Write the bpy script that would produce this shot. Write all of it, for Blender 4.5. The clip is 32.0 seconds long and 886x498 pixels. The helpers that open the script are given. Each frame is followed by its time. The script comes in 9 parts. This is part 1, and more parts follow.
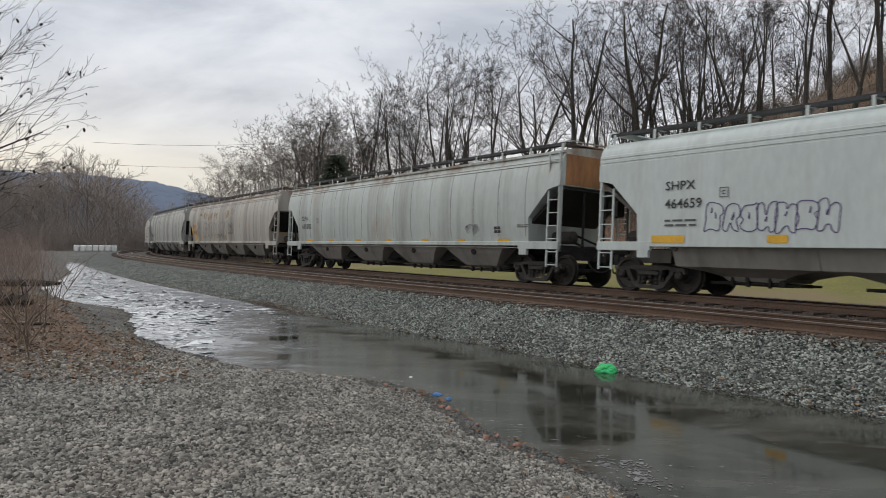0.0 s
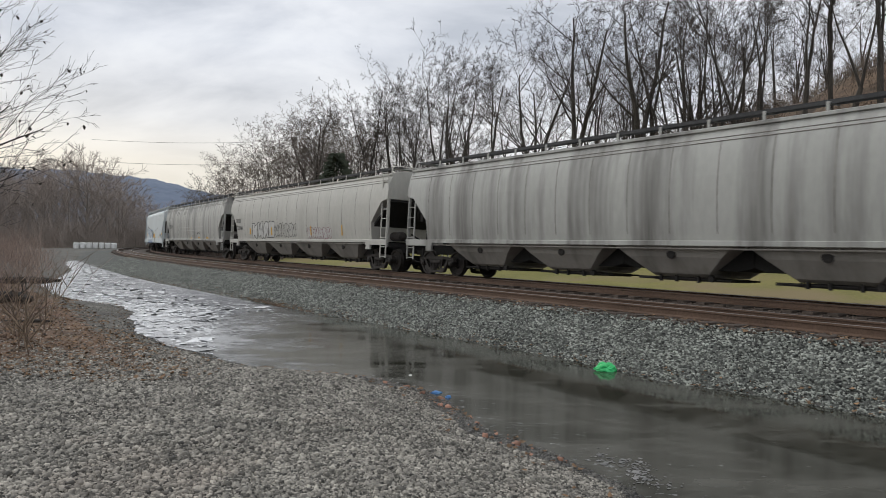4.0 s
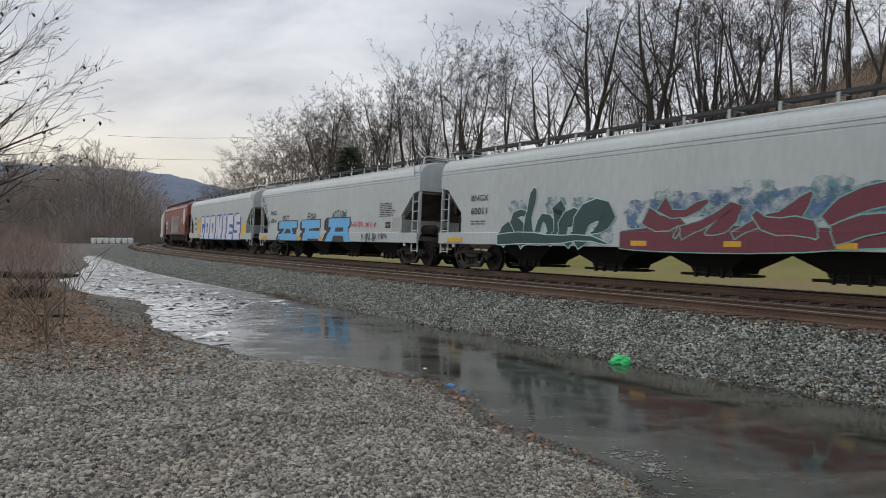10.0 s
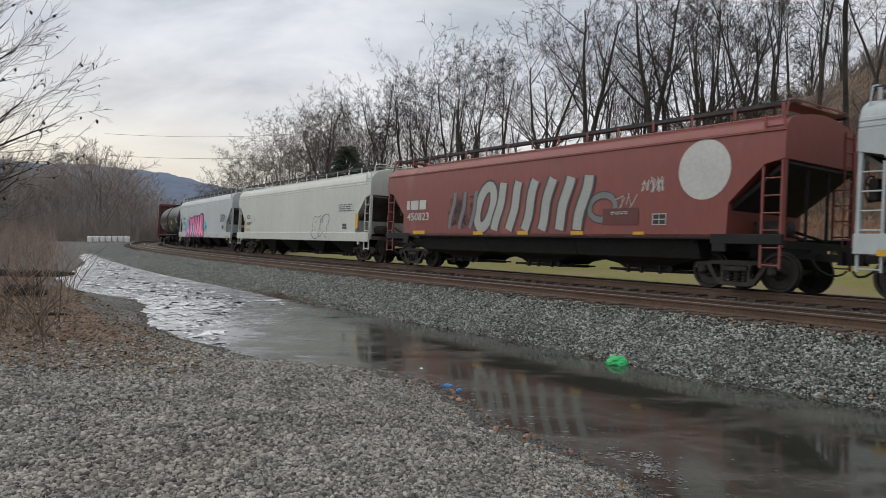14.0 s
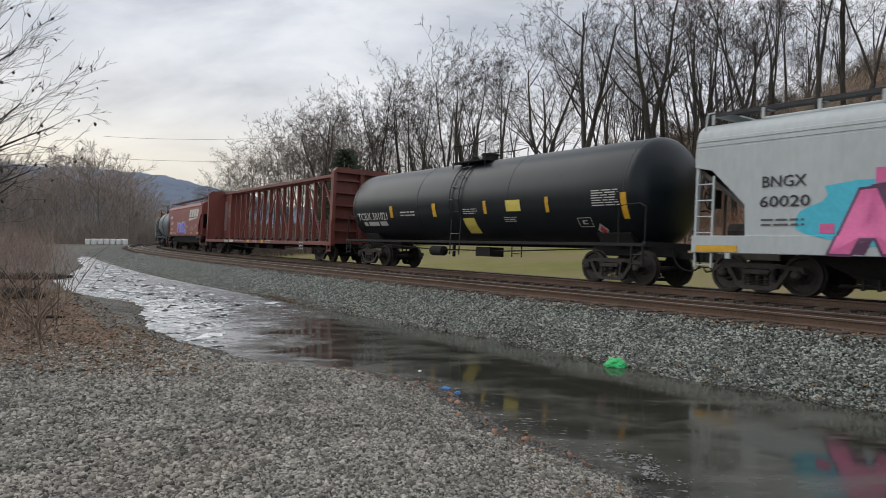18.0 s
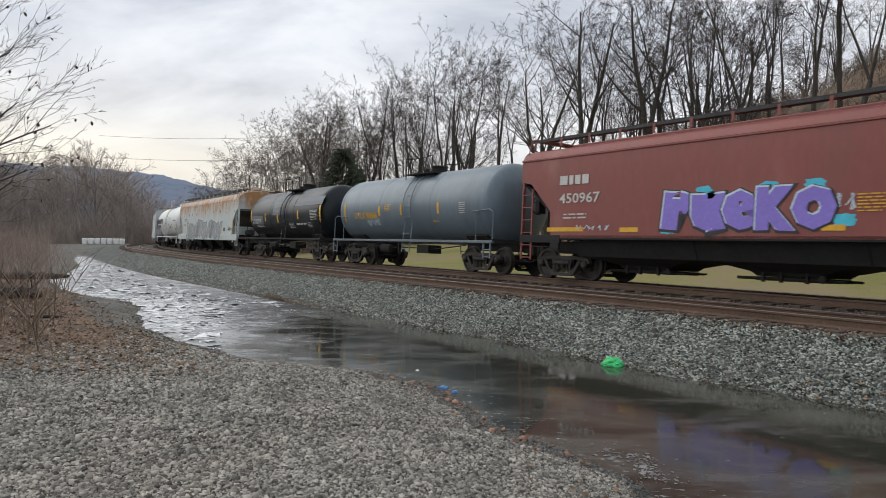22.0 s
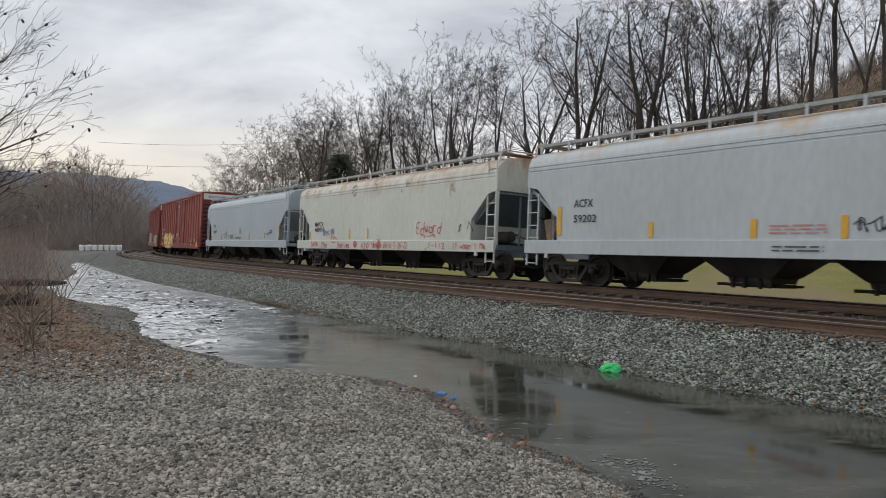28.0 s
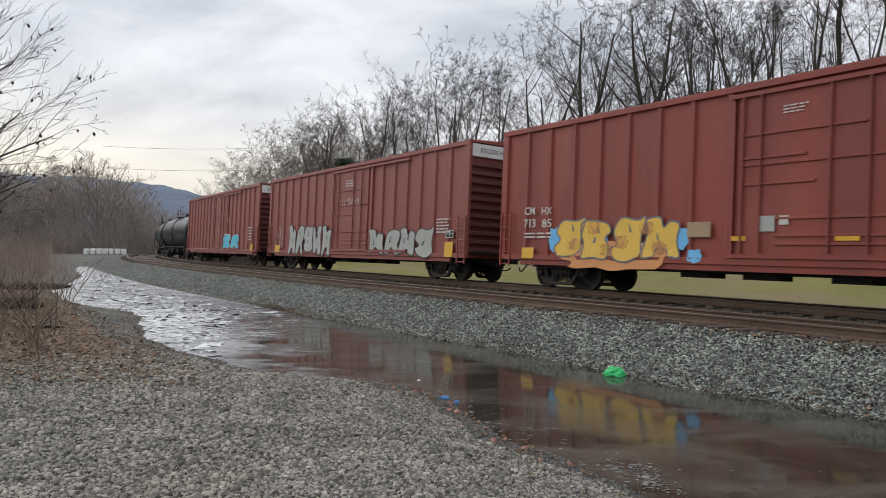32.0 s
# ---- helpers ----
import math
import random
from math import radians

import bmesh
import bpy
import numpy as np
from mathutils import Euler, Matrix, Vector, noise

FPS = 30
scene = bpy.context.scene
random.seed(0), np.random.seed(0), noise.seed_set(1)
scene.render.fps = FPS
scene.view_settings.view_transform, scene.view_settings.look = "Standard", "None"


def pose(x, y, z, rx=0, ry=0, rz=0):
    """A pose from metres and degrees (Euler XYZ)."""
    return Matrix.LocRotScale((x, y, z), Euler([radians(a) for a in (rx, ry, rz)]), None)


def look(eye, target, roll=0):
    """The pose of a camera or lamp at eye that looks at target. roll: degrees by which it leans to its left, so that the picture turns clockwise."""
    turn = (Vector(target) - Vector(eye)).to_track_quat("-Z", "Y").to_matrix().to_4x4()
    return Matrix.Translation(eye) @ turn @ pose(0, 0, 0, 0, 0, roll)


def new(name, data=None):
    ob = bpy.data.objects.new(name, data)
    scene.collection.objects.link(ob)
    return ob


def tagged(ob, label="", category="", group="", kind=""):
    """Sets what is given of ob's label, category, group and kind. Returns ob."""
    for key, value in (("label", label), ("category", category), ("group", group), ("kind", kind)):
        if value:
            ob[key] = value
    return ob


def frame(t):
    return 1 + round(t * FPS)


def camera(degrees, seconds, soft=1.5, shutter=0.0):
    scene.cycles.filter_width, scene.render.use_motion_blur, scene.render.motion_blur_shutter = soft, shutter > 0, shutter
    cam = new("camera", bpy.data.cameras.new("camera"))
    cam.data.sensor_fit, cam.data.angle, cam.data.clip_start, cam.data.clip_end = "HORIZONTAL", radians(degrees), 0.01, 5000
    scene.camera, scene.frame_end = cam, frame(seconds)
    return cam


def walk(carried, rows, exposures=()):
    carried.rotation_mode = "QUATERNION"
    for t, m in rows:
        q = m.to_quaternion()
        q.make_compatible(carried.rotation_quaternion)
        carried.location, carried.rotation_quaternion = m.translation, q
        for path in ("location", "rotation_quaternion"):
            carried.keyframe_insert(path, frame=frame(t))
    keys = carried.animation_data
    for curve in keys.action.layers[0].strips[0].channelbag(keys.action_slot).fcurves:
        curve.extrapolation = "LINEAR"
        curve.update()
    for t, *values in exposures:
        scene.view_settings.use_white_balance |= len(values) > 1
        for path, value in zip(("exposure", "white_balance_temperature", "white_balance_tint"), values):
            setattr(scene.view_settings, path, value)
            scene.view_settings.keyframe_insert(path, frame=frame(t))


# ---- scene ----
import itertools

# ---------------------------------------------------------------- camera
EYE = (0.0, 0.0, 2.3)
cam = camera(64.2, 32.0, soft=0.65, shutter=0.12)
VIEW = [
    (0, 89.573, -0.344, -0.628), (0.5, 89.594, -0.399, -0.666), (1, 89.617, -0.529, -0.758), (1.5, 89.630, -0.520, -0.806), (2, 89.549, -0.549, -0.773),
    (2.5, 89.473, -0.706, -0.741), (3, 89.425, -0.669, -0.654), (3.5, 89.476, -0.540, -0.686), (5.5, 89.152, -0.570, 0.373), (6, 89.117, -0.596, 1.065),
    (6.5, 89.079, -0.276, 1.142), (7, 89.060, -0.119, 1.083), (7.5, 89.047, -0.111, 0.726), (8, 88.951, -0.178, 0.534), (8.5, 88.930, -0.246, 0.473),
    (9, 88.950, -0.174, 0.479), (9.5, 88.930, -0.227, 0.474), (10, 88.882, -0.177, 0.477), (10.5, 88.833, -0.106, 0.418), (11, 88.860, -0.170, 0.374),
    (11.5, 88.840, -0.247, 0.300), (12, 88.826, -0.211, 0.278), (12.5, 88.812, -0.165, 0.289), (13, 88.847, -0.247, 0.300), (13.5, 88.848, -0.382, 0.289),
    (14, 88.888, -0.470, 0.239), (14.5, 88.921, -0.403, 0.219), (16.5, 89.034, -0.464, 0.084), (17, 89.066, -0.276, 0.068), (17.5, 89.054, -0.390, 0.076),
    (18, 89.089, -0.431, 0.108), (18.5, 89.102, -0.347, 0.160), (19, 89.189, -0.366, 0.128), (19.5, 89.238, -0.503, 0.142), (20, 89.324, -0.363, 0.077),
    (20.5, 89.356, -0.302, 0.040), (21, 89.275, -0.259, 0.023), (21.5, 89.113, -0.381, -0.026), (22, 89.039, -0.401, -0.098), (22.5, 89.019, -0.351, -0.167),
    (23, 89.017, -0.360, -0.255), (23.5, 89.065, -0.444, -0.325), (24, 89.105, -0.468, -0.400), (24.5, 89.084, -0.499, -0.414), (25, 89.112, -0.482, -0.363),
    (25.5, 89.171, -0.343, -0.305), (27.5, 89.327, -0.311, -0.256), (28, 89.502, -0.270, -0.291), (28.5, 89.614, -0.203, -0.296), (29, 89.645, -0.436, -0.198),
    (29.5, 89.594, -0.509, -0.098), (30, 89.642, -0.443, 0.053), (30.5, 89.675, -0.363, 0.051), (31, 89.755, -0.255, 0.029), (31.5, 89.778, -0.285, 0.022),
    (32, 89.817, -0.300, 0.001)]
walk(cam, [(t, pose(*EYE, rx, ry, rz)) for t, rx, ry, rz in VIEW],
     exposures=[(0, -0.05), (2, 0.03), (3.5, 0.05), (6, 0.04), (8, 0.03), (9.5, -0.09), (11, -0.10), (13, -0.11), (14, -0.04), (17, -0.04), (18.5, 0.04), (21, 0.15), (24, 0.15), (25, 0.04), (28, -0.04), (30, -0.06), (32, 0.13)])

# ---------------------------------------------------------------- light
SUN_AZ, SUN_EL = radians(-62), radians(24)      # low sun behind the clouds, over the far ridge
sun = new("sun", bpy.data.lights.new("sun", "SUN"))
sun.data.energy, sun.data.angle, sun.data.color = 1.15, radians(60), (1.0, 0.98, 0.915)
sun.matrix_world = look((0, 0, 50), (-math.sin(SUN_AZ) * 50, -math.cos(SUN_AZ) * 50, 50 - 50 * math.tan(radians(42))))


def node(tree, kind, **sockets):
    n = tree.nodes.new(kind)
    for key, value in sockets.items():
        n.inputs[key].default_value = value
    return n


def ramp(tree, source, stops):
    n = tree.nodes.new("ShaderNodeValToRGB")
    while len(n.color_ramp.elements) < len(stops):
        n.color_ramp.elements.new(0.5)
    for e, (p, c) in zip(n.color_ramp.elements, stops):
        e.position, e.color = p, (*c, 1) if len(c) == 3 else c
    tree.links.new(source, n.inputs[0])
    return n.outputs[0]


def mix(tree, fac, a, b, blend="MIX"):
    n = tree.nodes.new("ShaderNodeMix")
    n.data_type, n.blend_type = "RGBA", blend
    for slot, value in ((0, fac), (6, a), (7, b)):
        if isinstance(value, bpy.types.NodeSocket):
            tree.links.new(value, n.inputs[slot])
        else:
            n.inputs[slot].default_value = value if slot == 0 else (*value, 1)
    return n.outputs[2]


def make_world():
    world = bpy.data.worlds.new("overcast_sky")
    scene.world, world.use_nodes = world, True
    tr = world.node_tree
    tr.nodes.clear()
    sky = tr.nodes.new("ShaderNodeTexSky")
    sky.sky_type, sky.sun_disc, sky.sun_elevation, sky.sun_rotation = "NISHITA", False, SUN_EL, SUN_AZ
    coord = tr.nodes.new("ShaderNodeTexCoord")
    sep = tr.nodes.new("ShaderNodeSeparateXYZ")
    tr.links.new(coord.outputs["Generated"], sep.inputs[0])
    # the cloud deck as a plane overhead: direction / height
    def math2(op, a, b):
        n = tr.nodes.new("ShaderNodeMath")
        n.operation = op
        for i, s in enumerate((a, b)):
            if isinstance(s, bpy.types.NodeSocket):
                tr.links.new(s, n.inputs[i])
            else:
                n.inputs[i].default_value = s
        return n.outputs[0]
    up = math2("ADD", math2("MAXIMUM", sep.outputs[2], 0.0), 0.30)
    comb = tr.nodes.new("ShaderNodeCombineXYZ")
    tr.links.new(math2("DIVIDE", sep.outputs[0], up), comb.inputs[0])
    tr.links.new(math2("DIVIDE", sep.outputs[1], up), comb.inputs[1])
    mapping = tr.nodes.new("ShaderNodeMapping")
    mapping.inputs["Rotation"].default_value = (0, 0, radians(-28))
    mapping.inputs["Scale"].default_value = (0.95, 1.35, 1)
    tr.links.new(comb.outputs[0], mapping.inputs[0])
    clouds = node(tr, "ShaderNodeTexNoise", Scale=1.9, Detail=8.0, Roughness=0.54, Distortion=0.35)
    tr.links.new(mapping.outputs[0], clouds.inputs["Vector"])
    deck = ramp(tr, clouds.outputs[0], [(0.33, (0.50, 0.535, 0.60)), (0.46, (0.655, 0.685, 0.745)), (0.57, (0.765, 0.79, 0.84)), (0.70, (0.855, 0.875, 0.905))])
    # warm band low in the sky, strongest towards the hidden sun
    toward = math2("ADD", math2("MULTIPLY", sep.outputs[0], math.sin(SUN_AZ)), math2("MULTIPLY", sep.outputs[1], math.cos(SUN_AZ)))
    low = ramp(tr, sep.outputs[2], [(0.0, (1, 1, 1)), (0.10, (0.85, 0.85, 0.85)), (0.16, (0.3, 0.3, 0.3)), (0.26, (0, 0, 0))])
    glow = math2("MULTIPLY", low, ramp(tr, toward, [(0.2, (0.1, 0.1, 0.1)), (0.95, (1, 1, 1))]))
    deck = mix(tr, glow, deck, (0.93, 0.845, 0.69))
    b1 = node(tr, "ShaderNodeBackground", Strength=0.05)
    tr.links.new(sky.outputs[0], b1.inputs[0])
    b2 = node(tr, "ShaderNodeBackground", Strength=1.09)
    tr.links.new(deck, b2.inputs[0])
    both = tr.nodes.new("ShaderNodeMixShader")
    both.inputs[0].default_value = 0.95
    tr.links.new(b1.outputs[0], both.inputs[1])
    tr.links.new(b2.outputs[0], both.inputs[2])
    out = tr.nodes.new("ShaderNodeOutputWorld")
    tr.links.new(both.outputs[0], out.inputs[0])


make_world()

# ---------------------------------------------------------------- materials


def material(name, low, high, rough=0.8, metal=0.0, grain=30.0, patch=2.0, bump=0.0, bump_scale=None, stretch=(1, 1, 1), per="", spread=0.25,
             stain=None, stain_cut=(0.55, 0.7), stain_scale=0.8, stain_stretch=(1, 1, 1), spec=0.5, stain2=None, stain2_cut=(0.6, 0.75), stain2_scale=2.0, stain2_stretch=(1, 1, 1), band=None, band_z=(3.0, 3.9)):
    """Two colours mixed at two scales, with optional stains and relief, at real-world size."""
    m = bpy.data.materials.new(name)
    m.use_nodes = True
    tr = m.node_tree
    b = tr.nodes["Principled BSDF"]
    b.inputs["Roughness"].default_value, b.inputs["Metallic"].default_value = rough, metal
    b.inputs["Specular IOR Level"].default_value = spec
    coord = tr.nodes.new("ShaderNodeTexCoord")

    def noise_at(scale, str_, detail=4.0):
        mp = tr.nodes.new("ShaderNodeMapping")
        mp.inputs["Scale"].default_value = str_
        tr.links.new(coord.outputs["Object"], mp.inputs[0])
        n = node(tr, "ShaderNodeTexNoise", Scale=scale, Detail=detail, Roughness=0.6)
        tr.links.new(mp.outputs[0], n.inputs["Vector"])
        return n.outputs[0]
    fine, wide = noise_at(grain, stretch, 5.0), noise_at(patch, stretch, 3.0)
    add = tr.nodes.new("ShaderNodeMath")
    add.operation = "MULTIPLY_ADD"
    tr.links.new(fine, add.inputs[0])
    add.inputs[1].default_value = 0.55
    half = tr.nodes.new("ShaderNodeMath")
    half.operation = "MULTIPLY"
    tr.links.new(wide, half.inputs[0])
    half.inputs[1].default_value = 0.45
    tr.links.new(half.outputs[0], add.inputs[2])
    col = ramp(tr, add.outputs[0], [(0.36, low), (0.64, high)])
    if stain:
        s = ramp(tr, noise_at(stain_scale, stain_stretch, 6.0), [(stain_cut[0], (0, 0, 0)), (stain_cut[1], (1, 1, 1))])
        col = mix(tr, s, col, stain)
    if stain2:
        s = ramp(tr, noise_at(stain2_scale, stain2_stretch, 6.0), [(stain2_cut[0], (0, 0, 0)), (stain2_cut[1], (1, 1, 1))])
        col = mix(tr, s, col, stain2)
    if band:
        # rust or soot that has run down from the roof edge
        sep = tr.nodes.new("ShaderNodeSeparateXYZ")
        tr.links.new(coord.outputs["Object"], sep.inputs[0])
        reach = tr.nodes.new("ShaderNodeMath")
        reach.operation = "MULTIPLY_ADD"
        tr.links.new(noise_at(0.8, (1.3, 1, 0.25), 6.0), reach.inputs[0])
        reach.inputs[1].default_value = 2.4
        tr.links.new(sep.outputs[2], reach.inputs[2])
        mapr = tr.nodes.new("ShaderNodeMapRange")
        mapr.inputs["From Min"].default_value, mapr.inputs["From Max"].default_value = band_z[0] + 1.2, band_z[1] + 1.2
        tr.links.new(reach.outputs[0], mapr.inputs[0])
        worn = ramp(tr, noise_at(2.6, (1, 1, 0.5), 7.0), [(0.36, (0.25, 0.25, 0.25)), (0.56, (1, 1, 1))])
        both = tr.nodes.new("ShaderNodeMath")
        both.operation = "MULTIPLY"
        tr.links.new(mapr.outputs[0], both.inputs[0])
        tr.links.new(worn, both.inputs[1])
        col = mix(tr, both.outputs[0], col, band)
    if per:
        if per == "island":
            rnd = tr.nodes.new("ShaderNodeNewGeometry").outputs["Random Per Island"]
        else:
            rnd = tr.nodes.new("ShaderNodeObjectInfo").outputs["Random"]
        v = ramp(tr, rnd, [(0, (1 - spread,) * 3), (1, (1 + spread,) * 3)])
        col = mix(tr, 1.0, col, v, "MULTIPLY")
    tr.links.new(col, b.inputs["Base Color"])
    if bump:
        n = node(tr, "ShaderNodeBump", Strength=min(bump, 1.0), Distance=0.02)
        tr.links.new(noise_at(bump_scale or grain, stretch, 5.0), n.inputs["Height"])
        tr.links.new(n.outputs[0], b.inputs["Normal"])
    return m


def flat_paint(name, c, rough=0.6, var=0.12):
    return material(name, tuple(v * (1 - var) for v in c), tuple(min(1, v * (1 + var)) for v in c), rough, grain=12, patch=1.5)

# ---------------------------------------------------------------- mesh helpers
WATER, RAIL, CANT, SPACING = 0.15, 1.03, radians(2.5), 3.65
V = Vector


def part(name, bm, mat, parent, label="", smooth=False, keep=False):
    """Links a bmesh (or a mesh) as one mesh object under a thing or a part."""
    if isinstance(bm, bmesh.types.BMesh):
        me = bpy.data.meshes.new(name)
        bm.to_mesh(me)
        bm.free()
    else:
        me = bm
    if mat and not me.materials:
        me.materials.append(mat)
    if smooth:
        me.shade_smooth()
    ob = new(name, me)
    if parent:
        ob.parent = parent
    return tagged(ob, label)


def thing(name, label, category, group="", kind="", m=None):
    ob = new(name)
    ob.empty_display_size = 0.2
    if m is not None:
        ob.matrix_world = m
    return tagged(ob, label, category, group, kind)


def mesh_of(name, verts, faces, mat=None):
    me = bpy.data.meshes.new(name)
    me.from_pydata([tuple(v) for v in verts], [], [tuple(f) for f in faces])
    if mat:
        me.materials.append(mat)
    return me


def box(bm, x0, x1, y0, y1, z0, z1, bevel=0.0):
    vs = [bm.verts.new(p) for p in itertools.product((x0, x1), (y0, y1), (z0, z1))]
    for f in ((0, 1, 3, 2), (4, 6, 7, 5), (0, 4, 5, 1), (2, 3, 7, 6), (0, 2, 6, 4), (1, 5, 7, 3)):
        bm.faces.new([vs[i] for i in f])
    if bevel:
        es = list({e for v in vs for e in v.link_edges})
        bmesh.ops.bevel(bm, geom=es, offset=bevel, segments=1, affect="EDGES")
    return vs


def tube(bm, a, b, r, r2=None, n=6, caps=True):
    """A straight bar from a to b."""
    a, b = V(a), V(b)
    d = (b - a)
    if d.length < 1e-6:
        return
    q = d.to_track_quat("Z", "Y").to_matrix()
    r2 = r if r2 is None else r2
    rings = []
    for p, rr in ((a, r), (b, r2)):
        rings.append([bm.verts.new(p + q @ V((math.cos(i * math.tau / n) * rr, math.sin(i * math.tau / n) * rr, 0))) for i in range(n)])
    for i in range(n):
        j = (i + 1) % n
        bm.faces.new((rings[0][i], rings[0][j], rings[1][j], rings[1][i]))
    if caps:
        bm.faces.new(rings[0][::-1])
        bm.faces.new(rings[1])


def pipe(bm, pts, r, n=6):
    for a, b in zip(pts, pts[1:]):
        tube(bm, a, b, r, n=n)


def prism(bm, outline, axis, a, b):
    """An outline (two coordinates) extruded along the axis from a to b."""
    def at3(p, c):
        return {"x": (c, p[0], p[1]), "y": (p[0], c, p[1]), "z": (p[0], p[1], c)}[axis]
    va, vb = [bm.verts.new(at3(p, a)) for p in outline], [bm.verts.new(at3(p, b)) for p in outline]
    n = len(outline)
    for i in range(n):
        j = (i + 1) % n
        bm.faces.new((va[i], va[j], vb[j], vb[i]))
    bm.faces.new(va[::-1])
    bm.faces.new(vb)


def lathe(bm, profile, centre=(0, 0, 0), axis="y", n=20):
    """A profile of (radius, along) turned about the axis."""
    rings = []
    for r, c in profile:
        ring = []
        for i in range(n):
            u, w = math.cos(i * math.tau / n) * r, math.sin(i * math.tau / n) * r
            p = {"x": (c, u, w), "y": (u, c, w), "z": (u, w, c)}[axis]
            ring.append(bm.verts.new(V(centre) + V(p)))
        rings.append(ring)
    for a, b in zip(rings, rings[1:]):
        for i in range(n):
            j = (i + 1) % n
            bm.faces.new((a[i], a[j], b[j], b[i]))
    bm.faces.new(rings[0][::-1])
    bm.faces.new(rings[-1])
    bmesh.ops.recalc_face_normals(bm, faces=bm.faces)


# ---------------------------------------------------------------- the line of the track
# s runs along the track away from the camera, d sideways from the train's track towards the camera
STEP = 0.25
S_GRID = np.arange(-80, 620.01, STEP)


def bend(s):
    k = 0.000768 + 5.351e-5 * s + 3.422e-7 * np.clip(s - 20, 0, None) ** 2
    k = np.where(s < -14.36, 0.0, k)
    return np.where(s > 105, 0.00886 * np.clip(1 - (s - 105) / 45, 0, 1), k)


HEAD = np.cumsum(bend(S_GRID)) * STEP
HEAD += -0.60498 - HEAD[320]
TX, TY = np.cumsum(np.sin(HEAD)) * STEP, np.cumsum(np.cos(HEAD)) * STEP
TX, TY = TX + 2.0905 - TX[320], TY + 24.9859 - TY[320]


def along(s):
    return np.interp(s, S_GRID, TX), np.interp(s, S_GRID, TY), np.interp(s, S_GRID, HEAD)


def place(s, d, z=0.0):
    x, y, h = along(s)
    return V((x - math.cos(h) * d, y + math.sin(h) * d, z))


def sd_of(px, py):
    """The nearest place on the line, and the signed distance, for arrays of places."""
    sub = slice(0, len(S_GRID), 4)
    xs, ys, hs, ss = TX[sub], TY[sub], HEAD[sub], S_GRID[sub]
    out_s, out_d = np.empty(len(px)), np.empty(len(px))
    for i in range(0, len(px), 4000):
        x, y = px[i:i + 4000], py[i:i + 4000]
        j = np.argmin((x[:, None] - xs) ** 2 + (y[:, None] - ys) ** 2, axis=1)
        dx, dy = x - xs[j], y - ys[j]
        out_s[i:i + 4000] = ss[j] + dx * np.sin(hs[j]) + dy * np.cos(hs[j])
        out_d[i:i + 4000] = -dx * np.cos(hs[j]) + dy * np.sin(hs[j])
    return out_s, out_d


def step01(x, a, b):
    t = np.clip((x - a) / (b - a), 0, 1)
    return t * t * (3 - 2 * t)


def wave(x, y, f, seed=0.0):
    return (np.sin(x * f + seed + 1.7 * np.sin(y * f * 0.7 + seed)) + np.sin(y * f * 1.3 + 2 * seed + 1.3 * np.sin(x * f * 0.9))) * 0.5


TOE = ((-40, 6.3), (-15.3, 6.48), (-14.0, 6.5), (-12.4, 6.85), (-10.5, 6.64), (-8.8, 6.6), (-6, 6.75), (-2.5, 6.85), (2.5, 7.15), (11, 7.28), (16.5, 7.5), (23, 7.6), (34, 7.55), (56, 8.0), (75, 9.0))
NEAR = ((-40, 11.3), (-15.5, 11.28), (-14.6, 11.05), (-13.6, 10.9), (-12.25, 10.55), (-11, 10.28), (-9.7, 10.45), (-8.4, 11.25), (-6.7, 11.98), (-5.3, 12.2), (-2.25, 12.35), (1.5, 11.7), (4.9, 11.1), (6.2, 11.65), (8, 12.25),
        (12, 12.5), (19.5, 12.45), (21, 11.9), (25, 10.9), (29, 10.35), (34, 9.5), (45, 9.3), (55, 9.0), (70, 8.8))
HILL = ((-40, 4), (-25, 4), (-12, 6.0), (-5, 8.0), (0, 8.8), (8, 10.4), (18, 12.0), (24, 13.2), (27, 14.0), (28.5, 14.6), (30, 15.2), (33, 15.6), (45, 17), (80, 17), (120, 14))


